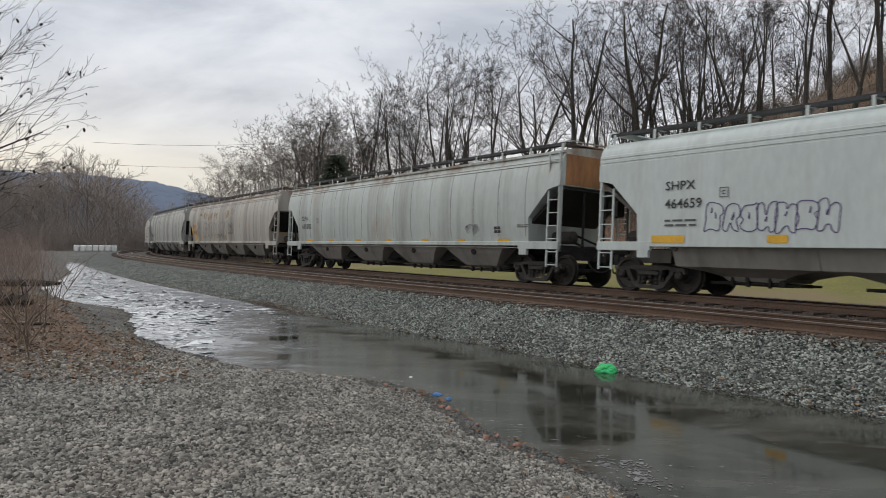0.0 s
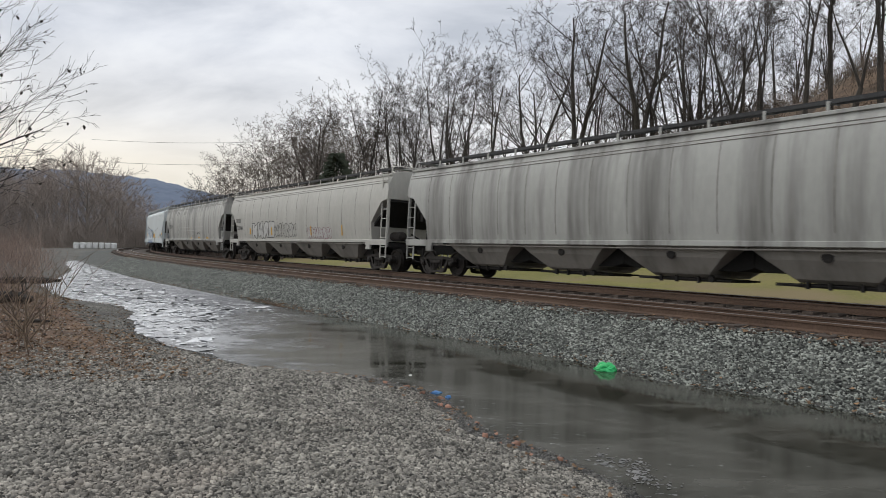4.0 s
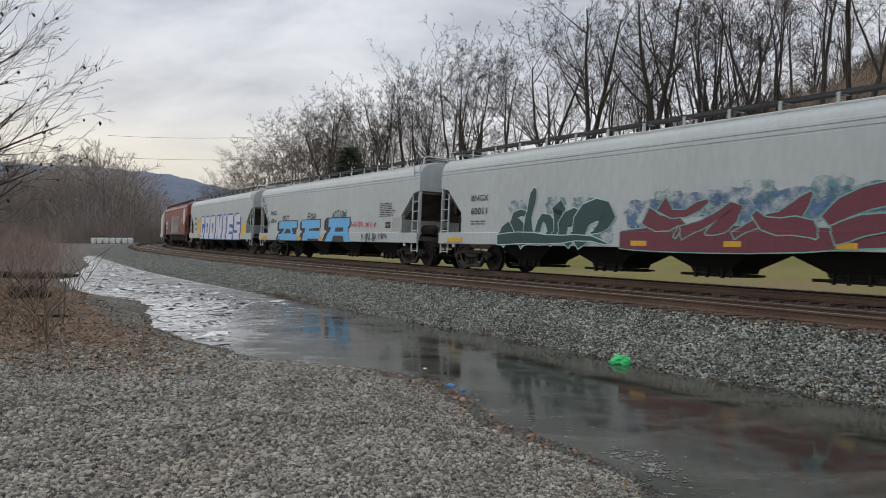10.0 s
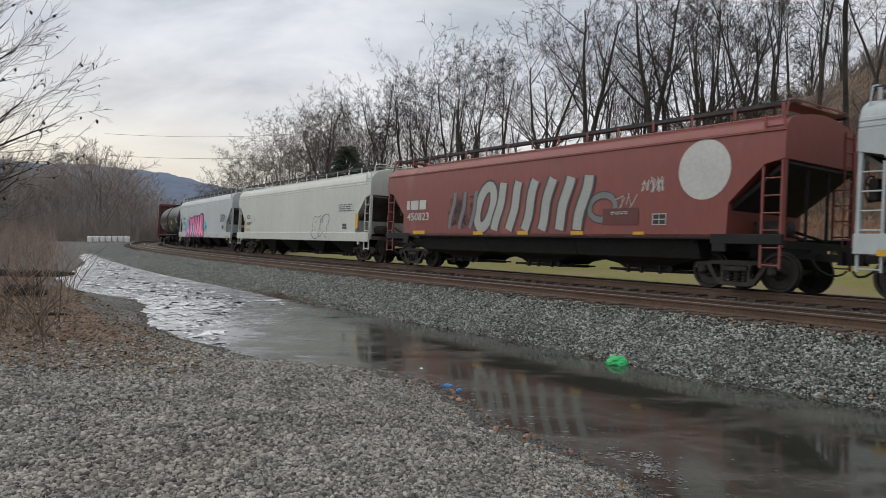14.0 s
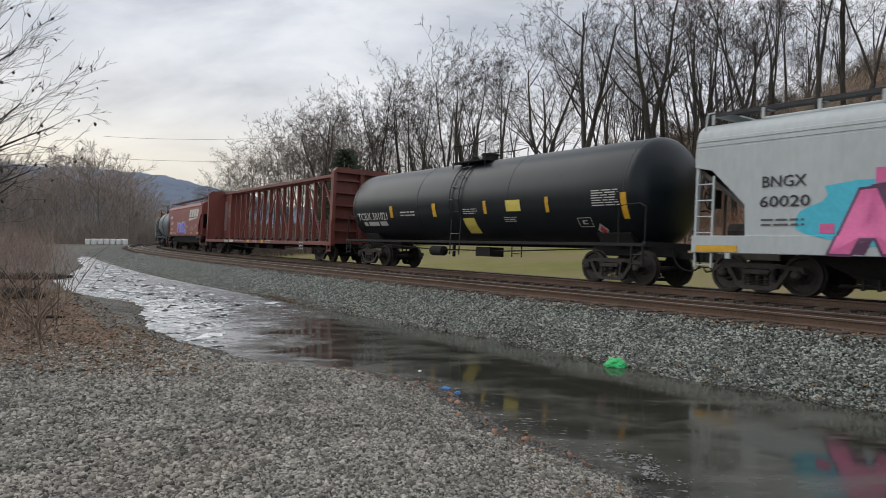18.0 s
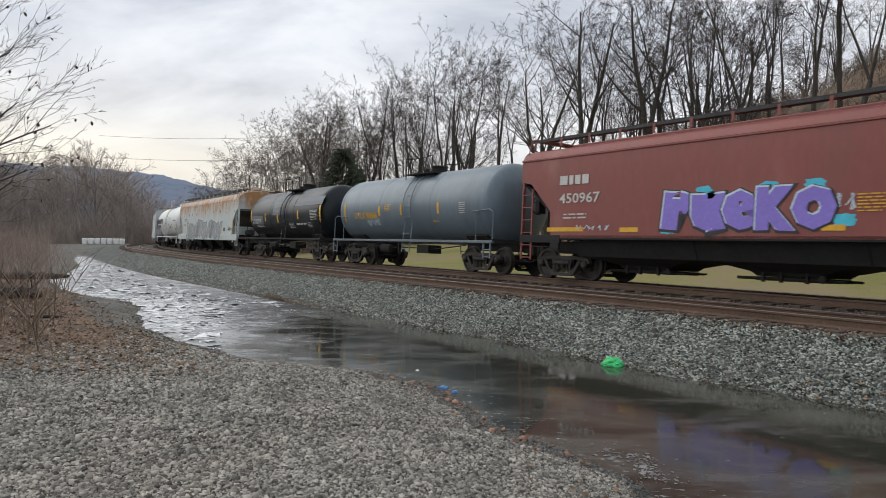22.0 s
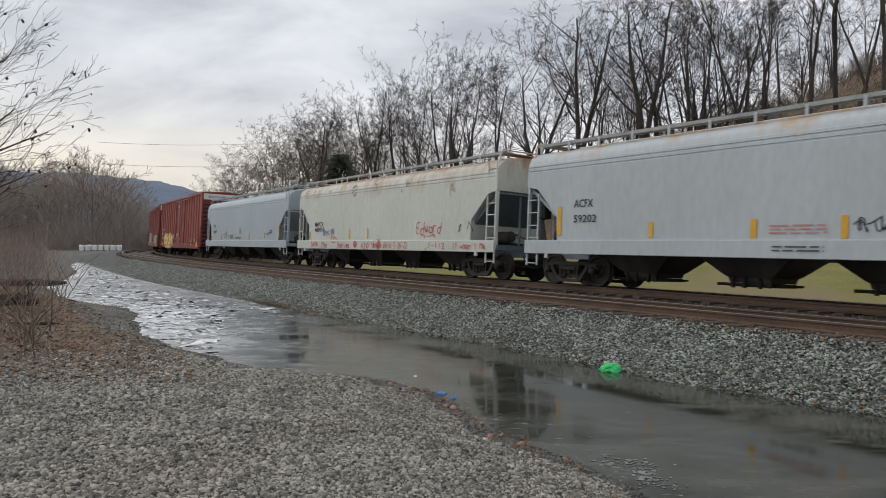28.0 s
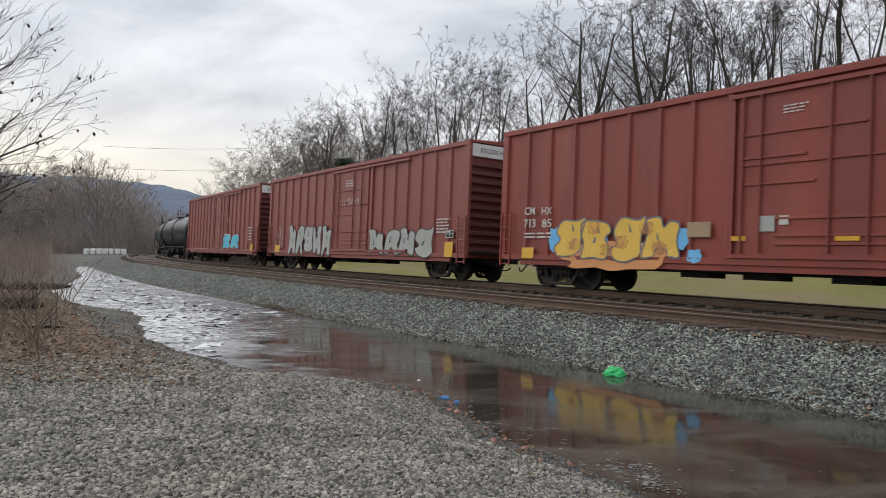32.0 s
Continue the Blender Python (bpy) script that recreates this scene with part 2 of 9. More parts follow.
def ground_z(px, py):
    s, d = sd_of(px, py)
    az = np.degrees(np.arctan2(px, np.maximum(py, 1e-3)))
    toe, near = np.interp(s, *zip(*TOE)), np.interp(s, *zip(*NEAR))
    bed = 0.86
    z = np.full(len(px), bed)
    # shoulder towards the puddle
    z = np.where(d > 5.0, bed - (bed - WATER + 0.10) * (np.clip((d - 5.0) / (toe - 5.0), 0, 1.15) * 0.92), z)
    bottom = WATER - 0.12
    z = np.maximum(z, bottom)
    rough = wave(px, py, 2.1, 0.4) * 0.03 + wave(px, py, 0.6, 1.9) * 0.05
    edge = d - near - wave(px, py, 1.3, 3.0) * 0.16 - wave(px, py, 4.1, 5.0) * 0.06
    bank = WATER + np.where(edge > 0, 0.47 * (1 - np.exp(-np.maximum(edge, 0) / 2.2)), np.maximum(edge * 0.15, -0.12))
    bank = bank + np.where(edge > 0, rough * np.clip(edge / 2, 0, 1), 0)
    z = np.where(d > (toe + near) / 2, bank, z)
    dry = step01(s, 66, 84)
    flat_z = np.where(d > 5, np.maximum(bed - (bed - 0.55) * np.clip((d - 5) / 5, 0, 1), 0.55) + rough * 0.5, z)
    z = z * (1 - dry) + flat_z * dry
    # far side: ditch, field and wooded hill
    z = np.where(d < -2.7, bed - 0.5 * step01(-d, 2.7, 4.4), z)
    z = np.where(d < -4.4, 0.35 + 1.6 * step01(-d, 6, 30) + wave(px, py, 0.25, 2.0) * 0.06, z)
    hh = np.interp(az, *zip(*HILL)) * (1 - step01(s, 60, 130) * 0.8)
    rise = step01(-d, 27, 50)
    z = np.where(d < -27, z + hh * rise + wave(px, py, 0.35, 1.0) * 0.5 * rise, z)
    # level off far away
    far = step01(np.hypot(px, py), 220, 420)
    return z * (1 - far) + 0.4 * far


def ground_at(x, y):
    return float(ground_z(np.array([float(x)]), np.array([float(y)]))[0])


gravel_lot = material("gravel_ground", (0.03, 0.028, 0.024), (0.165, 0.157, 0.136), 0.9, grain=30, patch=1.1, bump=0.9, bump_scale=34, stain=(0.085, 0.065, 0.05), stain_scale=0.5, stain_cut=(0.56, 0.8))
ballast_m = material("ballast_ground", (0.016, 0.017, 0.015), (0.115, 0.12, 0.108), 0.9, grain=22, patch=1.5, bump=1.0, bump_scale=20)
rust_bed = material("rusty_ballast", (0.03, 0.024, 0.02), (0.105, 0.08, 0.064), 0.92, grain=22, patch=1.2, bump=0.9, bump_scale=20)
grass_m = material("dormant_lawn", (0.115, 0.112, 0.026), (0.23, 0.207, 0.052), 0.95, grain=9, patch=0.25, bump=0.5, bump_scale=14, stain=(0.20, 0.155, 0.075), stain_scale=0.12, stain_cut=(0.5, 0.62))
leaf_ground = material("leaf_litter", (0.05, 0.031, 0.021), (0.225, 0.135, 0.083), 0.95, grain=26, patch=1.1, bump=0.8, bump_scale=28, stain=(0.11, 0.095, 0.05), stain_scale=0.9, stain_cut=(0.6, 0.72))
hill_m = material("hill_brush_ground", (0.075, 0.055, 0.04), (0.25, 0.172, 0.117), 0.95, grain=3.2, patch=0.45, bump=0.9, bump_scale=5, stain=(0.055, 0.045, 0.033), stain_scale=0.35, stain_cut=(0.48, 0.62))
mud = material("wet_mud", (0.02, 0.019, 0.016), (0.06, 0.055, 0.045), 0.5, grain=20, patch=1.2, bump=0.4)


def spaced(segments):
    out = []
    for a, b, st in segments:
        out += list(np.arange(a, b, st))
    return np.array(out + [segments[-1][1]])


def build_ground():
    xs = spaced([(-4200, -900, 330), (-900, -200, 50), (-200, -60, 6), (-60, -26, 1.0), (-26, 15, 0.3), (15, 40, 1.0), (40, 140, 4), (140, 900, 60), (900, 4200, 330)])
    ys = spaced([(-600, -60, 60), (-60, -6, 4), (-6, 40, 0.3), (40, 80, 0.8), (80, 180, 3), (180, 500, 20), (500, 5000, 375)])
    gx, gy = np.meshgrid(xs, ys)
    px, py = gx.ravel(), gy.ravel()
    z = ground_z(px, py)
    nx, ny = len(xs), len(ys)
    idx = np.arange(nx * ny).reshape(ny, nx)
    faces = np.stack([idx[:-1, :-1], idx[:-1, 1:], idx[1:, 1:], idx[1:, :-1]], -1).reshape(-1, 4)
    me = bpy.data.meshes.new("ground")
    me.from_pydata(np.stack([px, py, z], 1).tolist(), [], faces.tolist())
    for m in (gravel_lot, ballast_m, rust_bed, grass_m, leaf_ground, hill_m, mud):
        me.materials.append(m)
    cx, cy = px[faces].mean(1), py[faces].mean(1)
    cz = z[faces].mean(1)
    s, d = sd_of(cx, cy)
    toe = np.interp(s, *zip(*TOE))
    which = np.zeros(len(faces), int)
    which[(d < 8.6)] = 1
    which[(d < 4.9) & (d > -3.4)] = 2
    which[d < -3.4] = 3
    which[d < -27 + wave(cx, cy, 0.3, 1.0) * 2] = 5
    left = (cx < -4.6 - (cy - 12.0) * 0.35 + wave(cx, cy, 1.5, 2.0) * 0.7) & (d > 13.2) & (cy > 9.2 + wave(cx, cy, 1.1, 7.0) * 0.6 + (cx + 8) * 0.15) & (cy < 34) & (d < 60)
    which[left] = 4
    which[(d > 40) & (cy > 34)] = 5
    which[(np.hypot(cx, cy) > 200)] = 5
    which[(cz < WATER - 0.015) & (d > 5) & (d < 14)] = 6
    me.polygons.foreach_set("material_index", which)
    me.shade_smooth()
    return tagged(new("ground", me), "gravel lot, ballast shoulder, dormant lawn and wooded slope", "ground", kind="structure")


ground = build_ground()

# ---------------------------------------------------------------- rails, ties, puddle
rail_steel = material("rusty_rail", (0.075, 0.045, 0.03), (0.15, 0.095, 0.065), 0.7, 0.2, grain=25, patch=1.0)
rail_head = material("worn_rail_head", (0.16, 0.13, 0.115), (0.30, 0.26, 0.24), 0.42, 0.6, grain=40, patch=1.0)
tie_wood = material("creosote_tie", (0.035, 0.027, 0.022), (0.10, 0.075, 0.058), 0.9, grain=14, patch=1.0, stretch=(1, 8, 8), bump=0.6, per="object", spread=0.3)
RAIL_OUT = [(-0.07, -0.17), (0.07, -0.17), (0.07, -0.155), (0.012, -0.13), (0.012, -0.045), (0.037, -0.035), (0.037, -0.004), (0.028, 0.0), (-0.028, 0.0), (-0.037, -0.004), (-0.037, -0.035), (-0.012, -0.045), (-0.012, -0.13), (-0.07, -0.155)]


def sweep(outline, d, z, s0, s1, st):
    verts, faces = [], []
    ss = np.arange(s0, s1 + 0.01, st)
    n = len(outline)
    for s in ss:
        for a, b in outline:
            verts.append(place(s, d + a, z + b))
    for i in range(len(ss) - 1):
        for j in range(n):
            k = (j + 1) % n
            faces.append((i * n + j, i * n + k, (i + 1) * n + k, (i + 1) * n + j))
    return verts, faces


def build_track(name, label, centre):
    track = thing(name, label, "railway track", kind="structure")
    for side in (-0.7175 - 0.037, 0.7175 + 0.037):
        z = RAIL + math.sin(CANT) * side
        v, f = sweep(RAIL_OUT, centre + side, z, -70, 300, 1.0)
        me = mesh_of("rail", v, f, rail_steel)
        me.materials.append(rail_head)
        n = len(RAIL_OUT)
        me.polygons.foreach_set("material_index", [1 if (i % n) in (6, 7, 8) else 0 for i in range(len(f))])
        part("rail", me, None, track, "rusty steel rail with a worn head")
    bm = bmesh.new()
    box(bm, -0.115, 0.115, -1.3, 1.3, -0.18, 0.0, 0.012)
    me = bpy.data.meshes.new("tie")
    bm.to_mesh(me)
    bm.free()
    me.materials.append(tie_wood)
    rng = random.Random(4)
    rest = []
    for i in range(0, 330):
        s = -30 + i * 0.52 + rng.uniform(-0.04, 0.04)
        x, y, h = along(s)
        p = place(s, centre + rng.uniform(-0.07, 0.07), RAIL - 0.17 + rng.uniform(-0.015, 0.008))
        m = Matrix.Translation(p) @ Euler((CANT, 0, math.pi / 2 - h + rng.uniform(-0.02, 0.02))).to_matrix().to_4x4()
        if centre > 1 and s < 75 or centre < 1 and s < 20:
            ob = new("tie", me)
            ob.parent, ob.matrix_local = track, m
        else:
            rest.append(m)
    vs, fs = [], []
    for m in rest:
        o = len(vs)
        vs += [m @ V(p) for p in itertools.product((-0.115, 0.115), (-1.3, 1.3), (-0.18, 0.0))]
        fs += [[o + i for i in f] for f in ((0, 1, 3, 2), (4, 6, 7, 5), (0, 4, 5, 1), (2, 3, 7, 6), (0, 2, 6, 4), (1, 5, 7, 3))]
    tagged(part("far_ties", mesh_of("far_ties", vs, fs, tie_wood), None, track), kind="stuff")
    return track


build_track("track_1", "curved track that the freight train rolls on", 0.0)
build_track("track_2", "empty rusty track beside the ballast shoulder", SPACING)


def ice_material():
    m = bpy.data.materials.new("puddle_water_and_ice")
    m.use_nodes = True
    tr = m.node_tree
    b = tr.nodes["Principled BSDF"]
    coord = tr.nodes.new("ShaderNodeTexCoord")

    def nz(scale, stretch=(1, 1, 1), detail=6.0, rot=0.0, dist=0.0):
        mp = tr.nodes.new("ShaderNodeMapping")
        mp.inputs["Scale"].default_value, mp.inputs["Rotation"].default_value = stretch, (0, 0, rot)
        tr.links.new(coord.outputs["Object"], mp.inputs[0])
        n = node(tr, "ShaderNodeTexNoise", Scale=scale, Detail=detail, Roughness=0.62, Distortion=dist)
        tr.links.new(mp.outputs[0], n.inputs["Vector"])
        return n.outputs[0]

    def m2(op, a, c):
        n = tr.nodes.new("ShaderNodeMath")
        n.operation = op
        for i, s in enumerate((a, c)):
            if isinstance(s, bpy.types.NodeSocket):
                tr.links.new(s, n.inputs[i])
            else:
                n.inputs[i].default_value = s
        return n.outputs[0]
    at_run, at_across = tr.nodes.new("ShaderNodeAttribute"), tr.nodes.new("ShaderNodeAttribute")
    at_run.attribute_name, at_across.attribute_name = "run", "across"
    run, across = at_run.outputs["Fac"], at_across.outputs["Fac"]
    # a grey sheet of ice covers the far end of the puddle; its rim reaches further along the near bank
    rim = m2("ADD", run, m2("MULTIPLY", across, 9.5))
    rim = m2("ADD", rim, m2("MULTIPLY", m2("SUBTRACT", nz(0.55, (1, 1.6, 1), 7.0, radians(30)), 0.5), 16.0))
    sheet = ramp(tr, m2("DIVIDE", m2("ADD", rim, 3.0), 20.0), [(0.15, (0, 0, 0)), (0.42, (0.75, 0.75, 0.75)), (0.6, (1, 1, 1))])
    # white frosted shelves: thick along the near bank, patches and rims elsewhere
    shore = ramp(tr, across, [(0.40, (0, 0, 0)), (0.80, (1, 1, 1))])
    here = ramp(tr, m2("DIVIDE", m2("ADD", run, 40.0), 100.0), [(0.28, (0, 0, 0)), (0.32, (1, 1, 1)), (0.42, (1, 1, 1)), (0.49, (0.35, 0.35, 0.35)), (0.62, (0.6, 0.6, 0.6)), (0.8, (0.8, 0.8, 0.8))])
    lift = m2("MULTIPLY", m2("MULTIPLY", shore, here), 0.20)
    lift = m2("ADD", lift, m2("MULTIPLY", ramp(tr, across, [(0.04, (1, 1, 1)), (0.14, (0, 0, 0))]), 0.13))
    lift = m2("ADD", lift, m2("MULTIPLY", m2("SUBTRACT", nz(0.8, (1, 1.8, 1), 5.0, radians(50)), 0.5), 0.55))
    lift = m2("ADD", lift, ramp(tr, m2("DIVIDE", run, 60.0), [(0.1, (0, 0, 0)), (0.7, (0.07, 0.07, 0.07))]))
    flake = m2("ADD", nz(3.4, (1, 2.2, 1), 12.0, radians(8), 1.4), lift)
    ice = m2("MULTIPLY", sheet, ramp(tr, flake, [(0.57, (0, 0, 0)), (0.60, (0.7, 0.7, 0.7)), (0.65, (1, 1, 1))]))
    # hairline cracks with frosted lips where the sheet thins out
    vor = tr.nodes.new("ShaderNodeTexVoronoi")
    vor.feature = "DISTANCE_TO_EDGE"
    vor.inputs["Scale"].default_value, vor.inputs["Randomness"].default_value = 0.75, 1.0
    warp = tr.nodes.new("ShaderNodeMapping")
    warp.inputs["Scale"].default_value, warp.inputs["Rotation"].default_value = (1.0, 2.2, 1), (0, 0, radians(-20))
    tr.links.new(coord.outputs["Object"], warp.inputs[0])
    tr.links.new(warp.outputs[0], vor.inputs["Vector"])
    crack = ramp(tr, vor.outputs["Distance"], [(0.0, (0.6, 0.6, 0.6)), (0.018, (0, 0, 0))])
    thin = ramp(tr, sheet, [(0.05, (0, 0, 0)), (0.35, (1, 1, 1))])
    ice = m2("MAXIMUM", ice, m2("MULTIPLY", m2("MULTIPLY", crack, thin), ramp(tr, nz(1.2, (1, 1, 1), 3.0), [(0.45, (0, 0, 0)), (0.6, (1, 1, 1))])))
    # loose frosty flecks on the open water along the bank
    flecks = ramp(tr, m2("ADD", nz(7.0, (1, 2.6, 1), 9.0, radians(10)), m2("MULTIPLY", ramp(tr, across, [(0.66, (0, 0, 0)), (0.92, (1, 1, 1))]), 0.10)), [(0.665, (0, 0, 0)), (0.74, (0.45, 0.45, 0.45))])
    ice = m2("MAXIMUM", ice, flecks)
    # drifts of silt and skim ice that dull the open water in streaks
    skim = ramp(tr, m2("ADD", m2("MULTIPLY", nz(0.5, (1, 1.9, 1), 7.0, radians(28), 0.8), 0.7), m2("MULTIPLY", nz(2.6, (1, 2.6, 1), 6.0, radians(24), 0.5), 0.3)), [(0.44, (0, 0, 0)), (0.60, (1, 1, 1))])
    open_water = mix(tr, skim, (0.030, 0.030, 0.023), (0.082, 0.080, 0.068))
    film = mix(tr, sheet, open_water, ramp(tr, nz(2.5, (1, 2.4, 1), 8.0, radians(12)), [(0.38, (0.030, 0.030, 0.033)), (0.66, (0.14, 0.14, 0.155))]))
    white = ramp(tr, nz(9.0, (1, 2, 1), 6.0), [(0.3, (0.45, 0.455, 0.465)), (0.7, (0.80, 0.80, 0.80))])
    tr.links.new(mix(tr, ice, film, white), b.inputs["Base Color"])
    rough = tr.nodes.new("ShaderNodeMix")
    tr.links.new(ice, rough.inputs[0])
    tr.links.new(m2("ADD", m2("ADD", m2("MULTIPLY", skim, 0.13), 0.055), m2("MULTIPLY", sheet, 0.24)), rough.inputs[2])
    rough.inputs[3].default_value = 0.5
    tr.links.new(rough.outputs[0], b.inputs["Roughness"])
    b.inputs["IOR"].default_value = 1.36
    bump = node(tr, "ShaderNodeBump", Strength=0.4, Distance=0.035)
    ripple = m2("ADD", m2("MULTIPLY", nz(2.2, (1, 1.5, 1), 3.0), 0.025), m2("MULTIPLY", nz(9.0, (1, 2.2, 1), 3.0, radians(25)), 0.006))
    tr.links.new(m2("ADD", ice, m2("ADD", ripple, m2("MULTIPLY", m2("MULTIPLY", sheet, nz(6.0, (1, 2.2, 1), 6.0)), 0.6))), bump.inputs["Height"])
    tr.links.new(bump.outputs[0], b.inputs["Normal"])
    return m


def build_puddle():
    vs, fs = [], []
    ss = np.arange(-40, 76, 1.0)
    for s in ss:
        a, b = np.interp(s, *zip(*TOE)) - 0.6, np.interp(s, *zip(*NEAR)) + 0.7
        for k in range(9):
            vs.append(place(s, a + (b - a) * k / 8, WATER))
    for i in range(len(ss) - 1):
        for k in range(8):
            o = i * 9 + k
            fs.append((o, o + 1, o + 10, o + 9))
    me = mesh_of("water", vs, fs, ice_material())
    for name, values in (("run", np.repeat(ss, 9)), ("across", np.tile(np.arange(9) / 8, len(ss)))):
        me.attributes.new(name, "FLOAT", "POINT").data.foreach_set("value", values.astype(np.float32))
    return tagged(part("water", me, None, None), "half-frozen puddle with white shelf ice", "puddle", kind="structure")


build_puddle()

# ---------------------------------------------------------------- freight cars: shared running gear
truck_m = material("truck_grime", (0.007, 0.0065, 0.006), (0.030, 0.026, 0.023), 0.8, 0.1, grain=18, patch=3)
frame_m = material("truck_frame_dust", (0.018, 0.016, 0.014), (0.055, 0.047, 0.041), 0.85, grain=16, patch=3)
wheel_m = material("wheel_steel", (0.011, 0.010, 0.009), (0.046, 0.039, 0.034), 0.6, 0.4, grain=14, patch=3)
# grime taken near black: the shade beneath the cars is in this colour
under_m = material("underframe_grime_shade", (0.005, 0.005, 0.0047), (0.016, 0.015, 0.014), 0.85, grain=10, patch=1.5)
board_m = material("dark_running_board", (0.02, 0.02, 0.021), (0.06, 0.06, 0.062), 0.7, 0.2, grain=20, patch=2)
stripe_m = flat_paint("yellow_reflector", (0.62, 0.34, 0.02), 0.45)
WHEEL_R, BASE = 0.457, 1.78
SHARED = {}
seam_m = material("grimy_seam", (0.12, 0.113, 0.10), (0.27, 0.255, 0.23), 0.8, grain=8, patch=1.0)


def gear_meshes():
    bm = bmesh.new()
    for sgn in (-1, 1):
        lathe(bm, [(0.10, sgn * 0.63), (0.20, sgn * 0.665), (0.36, sgn * 0.675), (0.485, sgn * 0.655), (0.485, sgn * 0.68), (WHEEL_R, sgn * 0.69), (WHEEL_R - 0.005, sgn * 0.79), (0.385, sgn * 0.795), (0.36, sgn * 0.755), (0.19, sgn * 0.745), (0.14, sgn * 0.80), (0.085, sgn * 0.80)], n=28)
        lathe(bm, [(0.085, sgn * 0.8), (0.085, sgn * 0.92), (0.115, sgn * 0.93), (0.115, sgn * 1.08), (0.06, sgn * 1.12)], n=14)
        for i in range(3):
            a = i * math.tau / 3
            tube(bm, (math.cos(a) * 0.07, sgn * 1.075, math.sin(a) * 0.07), (math.cos(a) * 0.07, sgn * 1.105, math.sin(a) * 0.07), 0.016, n=5)
    lathe(bm, [(0.085, -0.63), (0.08, 0), (0.085, 0.63)], n=10)
    me = bpy.data.meshes.new("wheelset")
    bm.to_mesh(me)
    bm.free()
    me.materials.append(wheel_m)
    SHARED["wheelset"] = me
    bm = bmesh.new()
    h = BASE / 2
    out = [(-h - 0.20, 0.50), (-h - 0.16, 0.64), (-h + 0.12, 0.66), (-0.42, 0.70), (0.42, 0.70), (h - 0.12, 0.66), (h + 0.16, 0.64), (h + 0.20, 0.50), (h + 0.13, 0.50), (h + 0.12, 0.56), (h - 0.14, 0.56), (h - 0.17, 0.47),
           (0.46, 0.14), (0.30, 0.10), (-0.30, 0.10), (-0.46, 0.14), (-h + 0.17, 0.47), (-h + 0.14, 0.56), (-h - 0.12, 0.56), (-h - 0.13, 0.50)]
    for y0 in (0.94,):
        va, vb = [bm.verts.new((x, y0, z)) for x, z in out], [bm.verts.new((x, y0 + 0.13, z)) for x, z in out]
        n = len(out)
        for i in range(n):
            j = (i + 1) % n
            bm.faces.new((va[i], va[j], vb[j], vb[i]))
        # faces with two windows and the spring opening left free
        loops = [[(-0.66, 0.59), (-0.40, 0.60), (-0.36, 0.30), (-0.46, 0.27)], [(-0.30, 0.58), (0.30, 0.58), (0.30, 0.20), (-0.30, 0.20)], [(0.40, 0.60), (0.66, 0.59), (0.46, 0.27), (0.36, 0.30)]]
        for vs_, y in ((va, y0), (vb, y0 + 0.13)):
            edges = [bm.edges.get((vs_[i], vs_[(i + 1) % n])) for i in range(n)]
            for lp in loops:
                ring = [bm.verts.new((x, y, z)) for x, z in lp]
                edges += [bm.edges.new((ring[i], ring[(i + 1) % 4])) for i in range(4)]
            bmesh.ops.triangle_fill(bm, edges=edges, use_beauty=True)
    bmesh.ops.recalc_face_normals(bm, faces=bm.faces)
    me = bpy.data.meshes.new("side_frame")
    bm.to_mesh(me)
    bm.free()
    me.materials.append(frame_m)
    SHARED["side_frame"] = me
    bm = bmesh.new()
    for x in (-0.20, 0.0, 0.20):
        for k in range(7):
            lathe(bm, [(0.07, 0.21 + k * 0.035), (0.088, 0.225 + k * 0.035), (0.07, 0.24 + k * 0.035)], (x, 1.0, 0), "z", 6)
    box(bm, -0.32, 0.32, 0.90, 1.12, 0.45, 0.56, 0.015)
    me = bpy.data.meshes.new("spring_pack")
    bm.to_mesh(me)
    bm.free()
    me.materials.append(frame_m)
    SHARED["spring_pack"] = me
    bm = bmesh.new()
    box(bm, -0.22, 0.22, -1.0, 1.0, 0.46, 0.66, 0.02)
    lathe(bm, [(0.2, 0.64), (0.2, 0.78)], (0, 0, 0), "z", 14)
    for sx in (-1, 1):
        box(bm, sx * 0.42 - 0.05, sx * 0.42 + 0.05, -0.85, 0.85, 0.32, 0.42)
        for sy in (-1, 1):
            box(bm, sx * 0.405 - 0.025, sx * 0.405 + 0.03, sy * 0.72 - 0.06, sy * 0.72 + 0.06, 0.26, 0.62)
    me = bpy.data.meshes.new("truck")
    bm.to_mesh(me)
    bm.free()
    me.materials.append(truck_m)
    SHARED["truck"] = me


gear_meshes()
WHEELS = []      # (wheelset, car index)
CARS = []        # (thing, distance along the train, distance between trucks)


def add_truck(car, x, idx):
    tk = new("truck", SHARED["truck"])
    tk.parent, tk.location = car, (x, 0, 0)
    for sgn in (1, -1):
        for nm in ("side_frame", "spring_pack"):
            o = new(nm, SHARED[nm])
            o.parent = tk
            if sgn < 0:
                o.rotation_euler = (0, 0, math.pi)
    for dx in (-BASE / 2, BASE / 2):
        w = new("wheelset", SHARED["wheelset"])
        w.parent, w.location = tk, (dx, 0, WHEEL_R)
        WHEELS.append((w, idx, dx))


